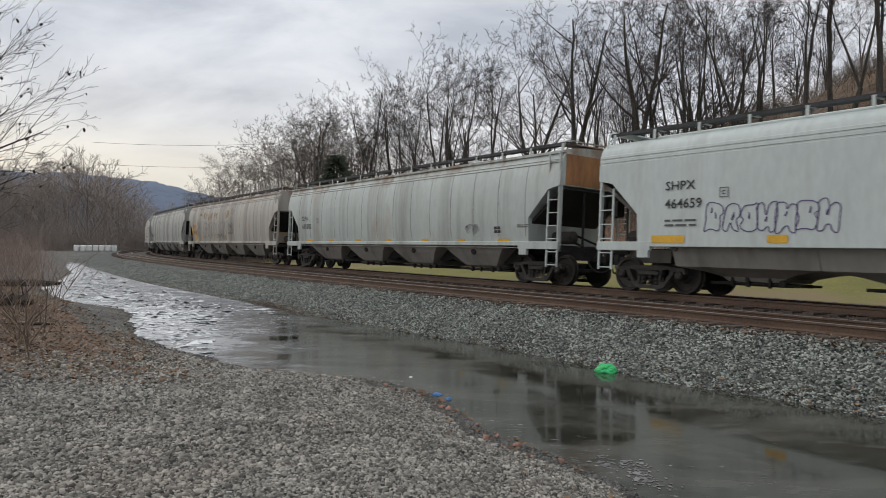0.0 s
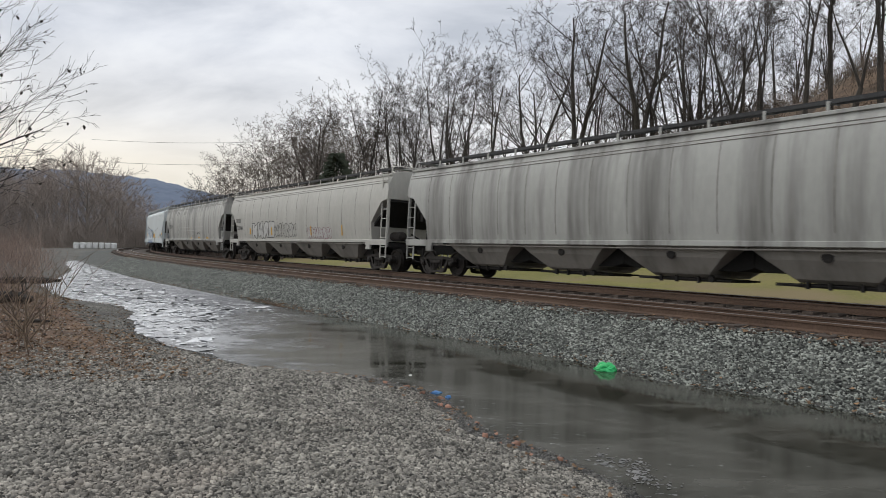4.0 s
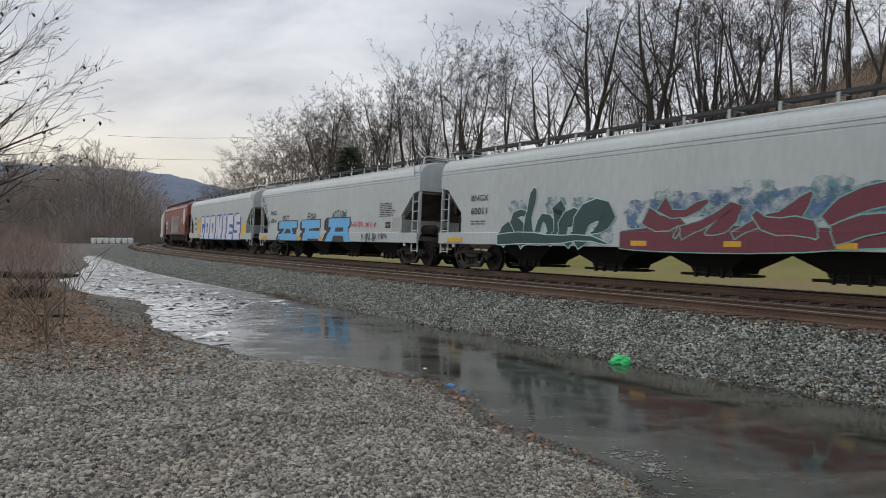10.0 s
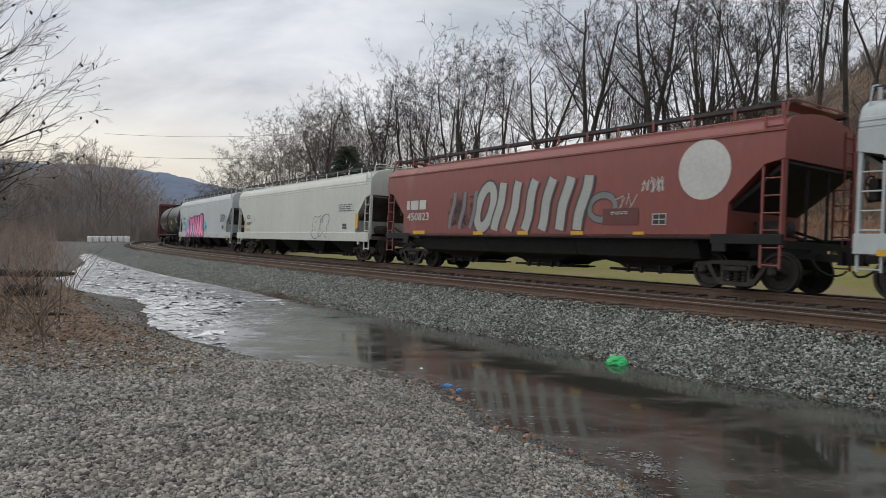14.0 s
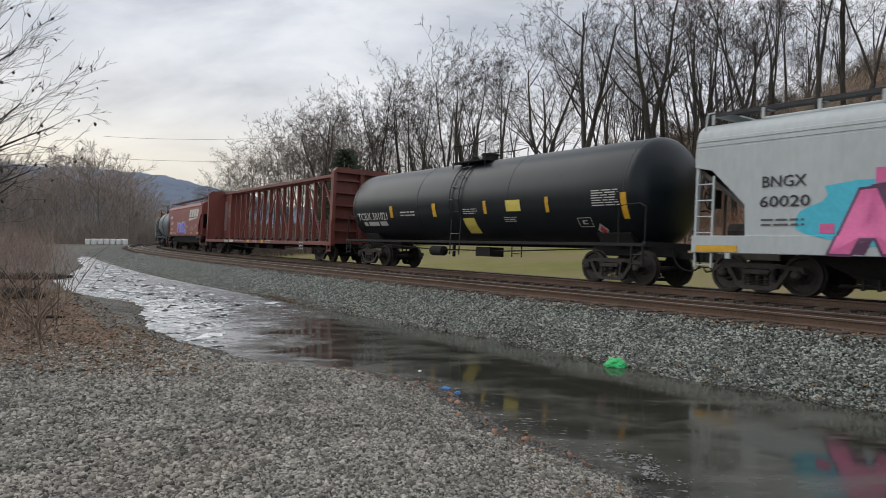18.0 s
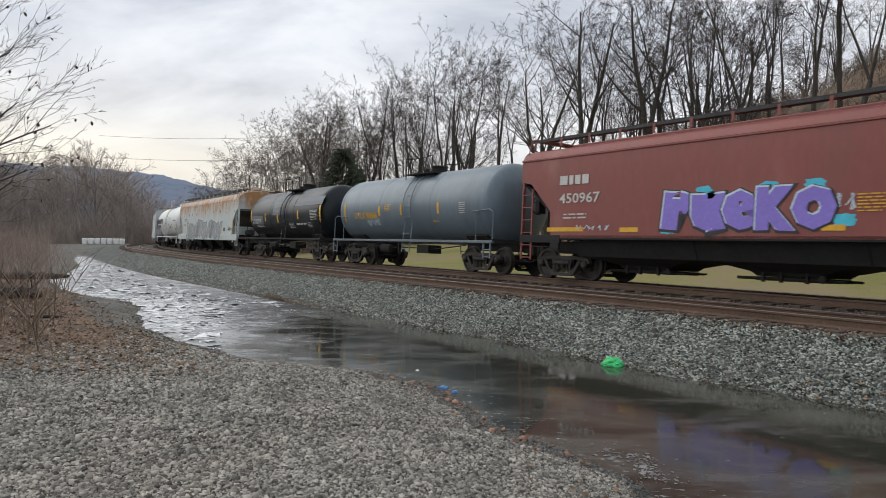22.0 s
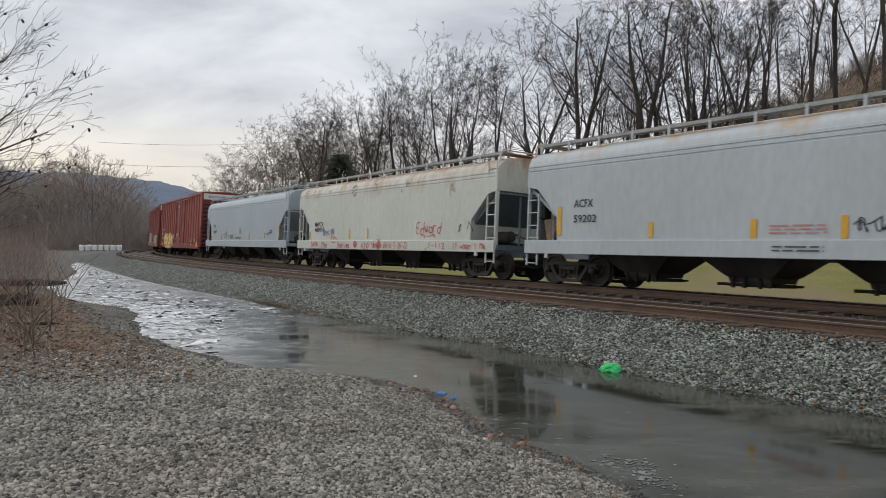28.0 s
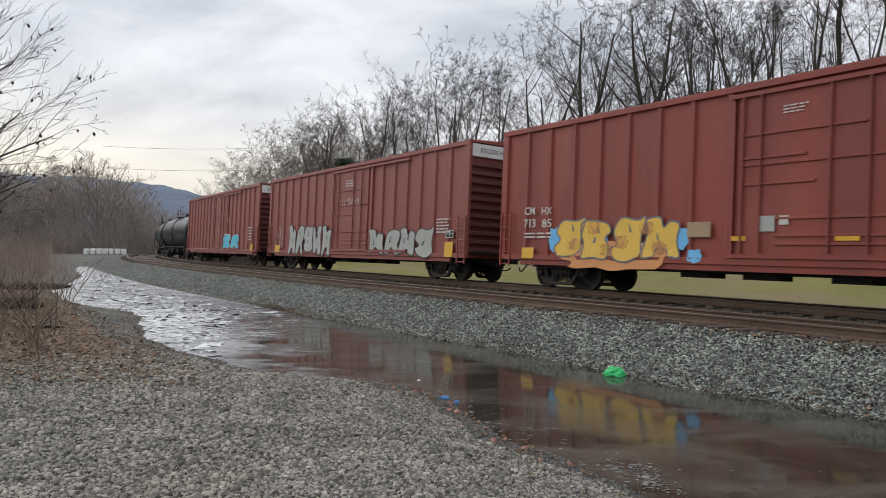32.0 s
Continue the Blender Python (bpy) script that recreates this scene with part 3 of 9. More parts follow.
def coupler_bm(end):
    bm = bmesh.new()
    sx = 1 if end > 0 else -1
    box(bm, min(end, end + sx * 0.6), max(end, end + sx * 0.6), -0.09, 0.09, 0.74, 0.92, 0.01)
    prism(bm, [(end + sx * 0.45, -0.14), (end + sx * 0.68, -0.16), (end + sx * 0.70, 0.02), (end + sx * 0.60, 0.03), (end + sx * 0.58, 0.16), (end + sx * 0.45, 0.12)], "z", 0.68, 0.98)
    pipe(bm, [(end, 0.3, 0.8), (end + sx * 0.08, 0.32, 0.66), (end + sx * 0.2, 0.32, 0.54), (end + sx * 0.34, 0.28, 0.46), (end + sx * 0.5, 0.22, 0.44), (end + sx * 0.60, 0.16, 0.48), (end + sx * 0.66, 0.12, 0.56)], 0.026)
    bmesh.ops.recalc_face_normals(bm, faces=bm.faces)
    return bm


def ladder_bm(x0, x1, y, z0, z1, step=0.38, r=0.018):
    bm = bmesh.new()
    box(bm, x0 - 0.025, x0 + 0.025, y - 0.02, y + 0.02, z0, z1)
    box(bm, x1 - 0.025, x1 + 0.025, y - 0.02, y + 0.02, z0, z1)
    z = z0 + 0.06
    while z < z1 - 0.02:
        tube(bm, (x0, y, z), (x1, y, z), r, n=5)
        z += step
    return bm


def start_car(name, label, u0, u1, inset=1.38, category="freight car", gap=1.45, lead=0.0):
    car = thing(name, label, category, "cars of the freight train")
    length = u1 - u0 - gap
    idx = len(CARS)
    CARS.append((car, (u0 + u1) / 2, length - 2 * inset))
    for x in (-(length / 2 - inset) - lead, length / 2 - inset):
        add_truck(car, x, idx)
    for e in (-length / 2, length / 2):
        part("coupler", coupler_bm(e), truck_m, car)
    return car, length


PROFILES = {
    "flat": [(1.55, 1.28), (1.55, 1.9), (1.55, 2.5), (1.55, 3.1), (1.545, 3.34), (1.525, 3.35), (1.525, 3.385), (1.54, 3.395), (1.535, 3.46), (1.515, 3.47), (1.515, 3.50), (1.53, 3.51), (1.52, 3.58), (1.50, 3.59), (1.49, 3.62), (1.475, 3.70), (1.41, 3.80), (1.30, 3.89), (1.15, 3.96), (0.7, 4.06), (0.0, 4.10)],
    "round": [(1.46, 1.24), (1.50, 1.45), (1.55, 1.85), (1.58, 2.3), (1.585, 2.8), (1.55, 3.25), (1.47, 3.62), (1.37, 3.86), (1.36, 3.87), (1.42, 3.885), (1.42, 3.95), (1.30, 3.985), (1.1, 4.03), (0.6, 4.09), (0.0, 4.12)],
    "chord": [(1.55, 1.21), (1.55, 1.28), (1.555, 1.9), (1.56, 2.5), (1.56, 3.2), (1.54, 3.52), (1.57, 3.53), (1.57, 3.58), (1.52, 3.6), (1.44, 3.74), (1.36, 3.82), (1.0, 3.92), (0.5, 4.0), (0.0, 4.04)],
}


def side_y(style, z):
    pr = [p for p in PROFILES[style] if p[1] < 3.9]
    return float(np.interp(z, [p[1] for p in pr], [p[0] for p in pr]))


def hopper_car(u0, u1, label, paint, style="flat", bays=3, bay_paint=None, sill="wide", end_paint=None, cut=1.35, board=None, brackets=15, bracket_paint=None, bay_top=0.43):
    car, L = start_car("covered_hopper_car", label, u0, u1)
    h = L / 2
    end_paint, bracket_paint = end_paint or under_m, bracket_paint or paint
    prof = PROFILES[style]
    z_low = prof[0][1]
    z_cut = 2.92

    def reach(z):
        if z >= z_cut:
            return h
        return h - float(np.interp(z, [z_low, 2.0, 2.82, z_cut], [cut, cut - 0.04, 0.46, 0.0]))
    # body shell: both sides and the roof in one skin
    cols = 26
    bm = bmesh.new()
    zs = []
    for (ya, za), (yb, zb) in zip(prof, prof[1:]):
        zs.append((ya, za))
        for zz in (2.0, 2.82, z_cut):
            if za < zz < zb:
                zs.append((ya + (yb - ya) * (zz - za) / (zb - za), zz))
    zs.append(prof[-1])
    ring_prof = [(y, z) for y, z in zs] + [(-y, z) for y, z in reversed(zs[:-1])]
    rows = []
    for y, z in ring_prof:
        r = reach(z)
        rows.append([bm.verts.new((-r + 2 * r * i / cols, y, z)) for i in range(cols + 1)])
    for a, b in zip(rows, rows[1:]):
        for i in range(cols):
            bm.faces.new((a[i], a[i + 1], b[i + 1], b[i]))
    # end sheets: across the car between the two sides
    n = len(zs)
    for c in (0, cols):
        for k in range(n - 2):
            a, b = rows[k][c], rows[k + 1][c]
            a2, b2 = rows[-1 - k][c], rows[-2 - k][c]
            bm.faces.new((a, b, b2, a2) if c == 0 else (a2, b2, b, a))
        tri = [rows[n - 2][c], rows[n - 1][c], rows[n][c]]
        bm.faces.new(tri if c == 0 else tri[::-1])
    bmesh.ops.recalc_face_normals(bm, faces=bm.faces)
    for f in bm.faces:
        f.smooth = abs(f.normal.x) < 0.5
    for e in bm.edges:
        e.smooth = len(e.link_faces) != 2 or e.calc_face_angle() < 0.55
    body = part("body", bm, paint, car)
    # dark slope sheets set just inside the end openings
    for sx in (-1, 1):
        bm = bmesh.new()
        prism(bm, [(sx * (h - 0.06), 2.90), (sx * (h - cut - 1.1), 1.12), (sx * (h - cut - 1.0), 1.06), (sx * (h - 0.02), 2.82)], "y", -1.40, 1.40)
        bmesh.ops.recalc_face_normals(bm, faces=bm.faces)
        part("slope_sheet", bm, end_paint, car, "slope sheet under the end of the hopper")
        # end platform, corner posts and bracing
        bm = bmesh.new()
        box(bm, min(sx * (h - 1.5), sx * h), max(sx * (h - 1.5), sx * h), -0.35, 0.35, 0.78, 1.12)
        box(bm, min(sx * (h - 0.12), sx * h), max(sx * (h - 0.12), sx * h), -1.5, 1.5, 1.0, 1.16)
        for y in (-0.45, 0.45):
            tube(bm, (sx * (h - 0.1), y, 1.1), (sx * (h - 0.1), y, 2.9), 0.04, n=6)
            tube(bm, (sx * (h - 0.1), y, 1.2), (sx * (h - cut - 0.3), y, 1.7), 0.035, n=5)
        part("end_platform", bm, end_paint, car)
        for y in (1.47, -1.47):
            bm = bmesh.new()
            box(bm, min(sx * (h - 0.09), sx * h), max(sx * (h - 0.09), sx * h), y - 0.045, y + 0.045, 1.0, 2.95, 0.01)
            part("corner_post", bm, paint, car)
        for y in (1.52, -1.52):
            tall = (sx * y < 0)
            part("ladder", ladder_bm(sx * (h - 0.06), sx * (h - 0.50), y, 0.55, 3.9 if tall else 2.7), paint, car, "side ladder")
        bm = bmesh.new()
        lathe(bm, [(0.05, -0.45), (0.19, -0.38), (0.19, 0.38), (0.05, 0.45)], (sx * (h - 0.75), 0.55, 1.45), "x", 12)
        part("air_reservoir", bm, frame_m, car, "brown air reservoir on the end platform")
        bm = bmesh.new()
        x = sx * (h + 0.02)
        for y in (-1.35, -0.95):
            tube(bm, (x, y, 1.1), (x, y, 3.8), 0.018, n=5)
        for k in range(8):
            tube(bm, (x, -1.35, 1.3 + k * 0.34), (x, -0.95, 1.3 + k * 0.34), 0.014, n=5)
        part("end_ladder", bm, paint, car)
        if sx > 0:
            bm = bmesh.new()
            ring = [(x + 0.06, 0.75 + 0.27 * math.cos(a), 2.25 + 0.27 * math.sin(a)) for a in np.linspace(0, math.tau, 15)]
            pipe(bm, ring, 0.02, 5)
            for a in (0.5, 2.6, 4.7):
                tube(bm, (x + 0.06, 0.75, 2.25), (x + 0.06, 0.75 + 0.27 * math.cos(a), 2.25 + 0.27 * math.sin(a)), 0.016, n=5)
            box(bm, x - 0.14, x + 0.05, 0.60, 0.90, 2.0, 2.45, 0.02)
            part("brake_wheel", bm, truck_m, car, "brake wheel on its gear box")
    # side sill
    bm = bmesh.new()
    for sy in (-1, 1):
        if sill == "wide":
            y0, y1 = sorted((sy * 1.54, sy * 1.60))
            box(bm, -h, h, y0, y1, 0.90, 1.30, 0.012)
            for sx in (-1, 1):
                box(bm, min(sx * (h - 0.9), sx * (h - 1.02)), max(sx * (h - 0.9), sx * (h - 1.02)), y0, y1, 0.78, 0.92)
        else:
            y0, y1 = sorted((sy * 1.40, sy * 1.55))
            box(bm, -(h - cut - 0.2), h - cut - 0.2, y0, y1, 1.16, 1.29, 0.012)
            for sx in (-1, 1):
                a, b = sorted((sx * (h - cut - 0.4), sx * h))
                y0, y1 = sorted((sy * 1.46, sy * 1.56))
                box(bm, a, b, y0, y1, 1.06, 1.29, 0.012)
                c, d = sorted((sx * (h - 1.35), sx * (h - 1.7)))
                box(bm, c, d, y0, y1, 0.88, 1.08, 0.012)
    part("side_sill", bm, end_paint if style == "chord" else paint, car)
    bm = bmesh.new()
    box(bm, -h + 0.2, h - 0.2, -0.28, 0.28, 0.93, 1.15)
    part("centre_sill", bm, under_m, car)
    # hopper bays
    pitch = L * (0.19 if bays == 4 else 0.245)
    span = pitch * bays
    for i in range(bays):
        c = -span / 2 + pitch * (i + 0.5)
        bm = bmesh.new()
        # each bay: half length, half width and height, from the sill down to the outlet
        if style == "round":
            levels = ((0.485, 1.45, 1.25), (0.36, 1.28, 0.90), (0.225, 0.98, 0.50), (0.215, 0.80, 0.42))
        elif sill == "rail":
            levels = ((0.498, 1.42, 1.28), (0.497, 1.16, 0.70), (0.32, 0.90, 0.60), (0.22, 0.70, 0.50), (0.19, 0.62, 0.40))
        else:
            levels = ((0.46, 1.44, 1.12), (bay_top, 0.92, 0.93), (0.20, 0.66, 0.52), (0.17, 0.60, 0.46), (0.16, 0.56, 0.34))
        rings = [[bm.verts.new((c + kx * f * pitch, ky * w, z)) for kx, ky in ((-1, 1), (1, 1), (1, -1), (-1, -1))] for f, w, z in levels]
        for va, vb in zip(rings, rings[1:]):
            for k in range(4):
                bm.faces.new((va[k], va[(k + 1) % 4], vb[(k + 1) % 4], vb[k]))
        bm.faces.new(rings[-1])
        bm.faces.new(rings[0][::-1])
        bmesh.ops.recalc_face_normals(bm, faces=bm.faces)
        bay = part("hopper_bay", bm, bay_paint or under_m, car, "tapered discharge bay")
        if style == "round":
            # near-black filler added where only shade lies between the bays
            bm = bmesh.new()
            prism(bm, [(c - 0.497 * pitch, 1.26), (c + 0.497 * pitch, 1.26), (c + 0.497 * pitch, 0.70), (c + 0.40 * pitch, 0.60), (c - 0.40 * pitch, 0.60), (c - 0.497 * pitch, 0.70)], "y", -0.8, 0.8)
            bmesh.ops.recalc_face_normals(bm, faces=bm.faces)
            part("inner_hopper", bm, under_m, bay, "dark block added for the shade between the bays")
            bm = bmesh.new()
            lathe(bm, [(0.13, 1.30), (0.13, 1.335), (0.06, 1.35)], (c, 0, 0.98), "y", 12)
            part("vibrator_bracket", bm, truck_m, bay, "sooty bracket on the face of the bay")
        bm = bmesh.new()
        g, yw, zg = pitch * levels[-1][0] * 1.05, levels[-1][1], levels[-1][2]
        box(bm, c - g, c + g, -yw, yw, zg - 0.10, zg - 0.01, 0.01)
        box(bm, c + g, c + g * 1.6, yw - 0.4, yw, zg - 0.09, zg - 0.02)
        box(bm, c - g * 1.5, c - g, -0.3, yw - 0.08, zg - 0.08, zg - 0.03)
        for y in (yw * 0.6, yw, -yw * 0.6, -yw):
            tube(bm, (c - g * 1.3, y, zg - 0.05), (c + g * 1.4, y, zg - 0.05), 0.028, n=6)
        for x in (c - g * 0.6, c + g * 0.15, c + g * 0.7):
            box(bm, x, x + 0.06, yw - 0.01, yw + 0.08, zg - 0.13, zg + 0.12)
        lathe(bm, [(0.08, -0.05), (0.09, 0.0), (0.08, 0.05)], (c - g, yw + 0.07, zg - 0.02), "y", 10)
        part("outlet_gate", bm, truck_m, bay, "sliding outlet gate")
    if style == "round":
        skin = [p for p in prof if 1.3 < p[1] < 3.8]
        for i in range(1, 15):
            x = -h + 0.15 + (L - 0.3) * i / 15
            reach_in = h - 1.4 if abs(x) < h - 1.4 else 0
            pts = [(y, z) for y, z in skin if reach_in or z > 2.95]
            bm = bmesh.new()
            inner, outer = [[bm.verts.new((x + k, y + up, z)) for y, z in pts] for k, up in ((-0.014, 0.0), (0.0, 0.007))]
            third = [bm.verts.new((x + 0.014, y, z)) for y, z in pts]
            for row_a, row_b in ((inner, outer), (outer, third)):
                for k in range(len(pts) - 1):
                    bm.faces.new((row_a[k], row_b[k], row_b[k + 1], row_a[k + 1]))
            bmesh.ops.recalc_face_normals(bm, faces=bm.faces)
            part("weld_seam", bm, seam_m, car, "grimy vertical weld seam")
        for z in (3.60, 3.69):
            bm = bmesh.new()
            y = side_y(style, z)
            for sy in (-1, 1):
                tube(bm, (-h + 0.05, sy * (y + 0.002), z), (h - 0.05, sy * (y + 0.002), z), 0.013, n=6)
            part("roof_seam", bm, seam_m, car, "grimy seam along the eave")
        bm = bmesh.new()
        tube(bm, (-h + 1.5, 1.47, 1.10), (h - 1.5, 1.47, 1.10), 0.022, n=6)
        for i in range(9):
            x = -h + 2.0 + (L - 4.0) * i / 8
            box(bm, x - 0.015, x + 0.015, 1.45, 1.49, 1.08, 1.18)
        part("train_line_pipe", bm, bay_paint or under_m, car, "thin air pipe hung under the sill")
    # roof: hatch trough, running boards on brackets
    top = prof[-1][1]
    bm = bmesh.new()
    box(bm, -h + 0.9, h - 0.9, -0.32, 0.32, top - 0.03, top + 0.10, 0.02)
    part("roof_hatch", bm, paint, car, "long trough hatch along the roof")
    for sy in (-1, 1):
        bm = bmesh.new()
        y0, y1 = sorted((sy * 0.82, sy * 1.24))
        box(bm, -h + 0.1, h - 0.1, y0, y1, 4.19, 4.23)
        box(bm, -h + 0.1, h - 0.1, min(sy * 1.22, sy * 1.25), max(sy * 1.22, sy * 1.25), 4.14, 4.23)
        part("running_board", bm, board or board_m, car, "steel grating walkway on the roof")
    bm = bmesh.new()
    box(bm, -0.035, 0.035, -0.012, 0.012, 0, 0.245)
    box(bm, -0.035, 0.035, -0.42, 0.0, 0.22, 0.242)
    me = bpy.data.meshes.new("board_bracket")
    bm.to_mesh(me)
    bm.free()
    me.materials.append(bracket_paint)
    for i in range(brackets):
        o = new("board_bracket", me)
        o.parent, o.location = car, (-h + 0.25 + (L - 0.5) * i / (brackets - 1), 1.265, 3.945)
    for sx in (-1, 1):
        bm = bmesh.new()
        x = sx * (h - 0.12)
        pipe(bm, [(x, 1.42, 3.7), (x, 1.30, 4.22), (x, 1.1, 4.28), (x, -1.1, 4.28), (x, -1.30, 4.22), (x, -1.42, 3.7)], 0.022, 5)
        box(bm, min(x - sx * 0.5, x), max(x - sx * 0.5, x), -1.2, 1.2, 4.18, 4.21)
        part("end_walkway", bm, bracket_paint, car)
    return car, L, ("hopper", style, sill)


def box_car(u0, u1, label, paint, roof_paint, end_paint, sign_paint, door_paint):
    car, L = start_car("boxcar", label, u0, u1, inset=2.28, gap=1.75)
    h, z0, z1 = L / 2, 0.84, 4.84
    bm = bmesh.new()
    box(bm, -h + 0.16, h - 0.16, -1.50, 1.50, z0, z1)
    body = part("body", bm, paint, car)
    bm = bmesh.new()
    prism(bm, [(-1.58, z1), (1.58, z1), (1.58, z1 + 0.06), (0, z1 + 0.15), (-1.58, z1 + 0.06)], "x", -h, h)
    bmesh.ops.recalc_face_normals(bm, faces=bm.faces)
    part("roof", bm, roof_paint, car)
    post = bmesh.new()
    prism(post, [(-0.09, 1.495), (-0.045, 1.57), (0.045, 1.57), (0.09, 1.495)], "z", z0 + 0.1, z1)
    bmesh.ops.recalc_face_normals(post, faces=post.faces)
    me = bpy.data.meshes.new("side_post")
    post.to_mesh(me)
    post.free()
    me.materials.append(paint)
    door_a, door_b = -2.2, 1.15        # plug door between these stations
    for sgn in (1, -1):
        xs = [door_b + 0.25 + (h - 0.2 - door_b - 0.25) * i / 8 for i in range(9)] + [-h + 0.2 + (door_a - 0.25 + h - 0.2) * i / 7 for i in range(8)]
        for x in xs:
            o = new("side_post", me)
            o.parent, o.location = car, (x, 0, 0)
            if sgn < 0:
                o.rotation_euler, o.location = (0, 0, math.pi), (x, 0, 0)
    for sy in (1, -1):
        bm = bmesh.new()
        y0, y1 = sorted((sy * 1.46, sy * 1.59))
        box(bm, -h, h, y0, y1, z0 - 0.02, z0 + 0.14, 0.01)
        box(bm, -h + 1.0, h - 1.0, y0, min(y1, 1.55) if sy > 0 else y1, z0 - 0.16, z0)
        box(bm, -h, h, y0, y1, z1 - 0.10, z1 + 0.04, 0.01)
        part("side_sill", bm, paint, car)
        # plug door with its frame, rods and handles
        bm = bmesh.new()
        a, b = sorted((sy * 1.47, sy * 1.555))
        box(bm, door_a, door_b, a, b, 1.05, 4.62, 0.02)
        door = part("door", bm, door_paint, car, "plug door")
        for z, x0, x1 in ((1.30, 0.9, 0.05), (1.48, 0.9, 0.05), (1.85, 0.9, 0.05), (2.62, 0.05, 1.6), (3.05, 0.05, 0.05), (3.72, 0.05, 0.6), (3.2, 0.05, 1.8)):
            bm = bmesh.new()
            a, b = sorted((sy * 1.545, sy * 1.59))
            box(bm, door_a + x1, door_b - x0, a, b, z - 0.03, z + 0.03, 0.008)
            part("door_bar", bm, door_paint, door)
        for x in (door_a + 0.55, door_a + 1.3, door_b - 0.55, door_b - 0.12):
            bm = bmesh.new()
            tube(bm, (x, sy * 1.605, 1.1), (x, sy * 1.605, 4.6), 0.028, n=6)
            part("door_rod", bm, door_paint, door)
        for x in (door_a - 0.4, door_b + 0.1):
            bm = bmesh.new()
            a, b = sorted((sy * 1.47, sy * 1.575))
            box(bm, x, x + 0.12, a, b, 1.0, 4.7)
            part("door_jamb", bm, door_paint, door)
        for z in (0.98, 4.58):
            bm = bmesh.new()
            a, b = sorted((sy * 1.575, sy * 1.63))
            box(bm, door_a - 3.4, door_b + 0.2, a, b, z, z + 0.09)
            part("door_track", bm, door_paint, door)
    for sx in (-1, 1):
        bm = bmesh.new()
        x0 = sx * (h - 0.16)
        ring = [(x0 - sx * 0.02, 0.9), (x0, 0.94)]
        for i in range(11):
            z = 0.98 + i * 0.30
            ring += [(x0, z), (x0 + sx * 0.10, z + 0.06), (x0 + sx * 0.10, z + 0.16), (x0, z + 0.22)]
        ring += [(x0 - sx * 0.02, 4.3)]
        prism(bm, ring, "y", -1.45, 1.45)
        bmesh.ops.recalc_face_normals(bm, faces=bm.faces)
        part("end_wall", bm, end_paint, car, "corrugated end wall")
        for y in (-1.52, 1.52):
            bm = bmesh.new()
            a, b = sorted((x0 - sx * 0.1, sx * h))
            box(bm, a, b, y - 0.06, y + 0.06, z0, z1, 0.01)
            part("corner_post", bm, paint, car)
        bm = bmesh.new()
        a, b = sorted((x0, sx * (h - 0.03)))
        box(bm, a, b, -1.46, 1.46, 4.36, 4.80)
        part("end_sign", bm, sign_paint, car, "white height-warning band")
        for y in (1.60, -1.60):
            a, b = sx * (h - 0.08), sx * (h - 0.52)
            part("ladder", ladder_bm(a, b, y, 0.62, 2.3), paint, car)
        bm = bmesh.new()
        a, b = sorted((sx * (h - 0.3), sx * (h + 0.12)))
        box(bm, a, b, -1.3, 1.3, 0.98, 1.06)
        part("crossover_step", bm, truck_m, car)
    bm = bmesh.new()
    box(bm, -h + 0.3, h - 0.3, -0.4, 0.4, 0.62, 0.86)
    for x in (-3, -1.5, 0.5, 2.2):
        box(bm, x, x + 0.8, 0.3, 1.0, 0.50, 0.80)
    pipe(bm, [(-h + 3.4, 1.3, 0.78), (-2, 1.3, 0.66), (3, 1.3, 0.66), (h - 3.4, 1.3, 0.78)], 0.02, 5)
    part("underframe", bm, under_m, car)
    return car, L, ("box",)


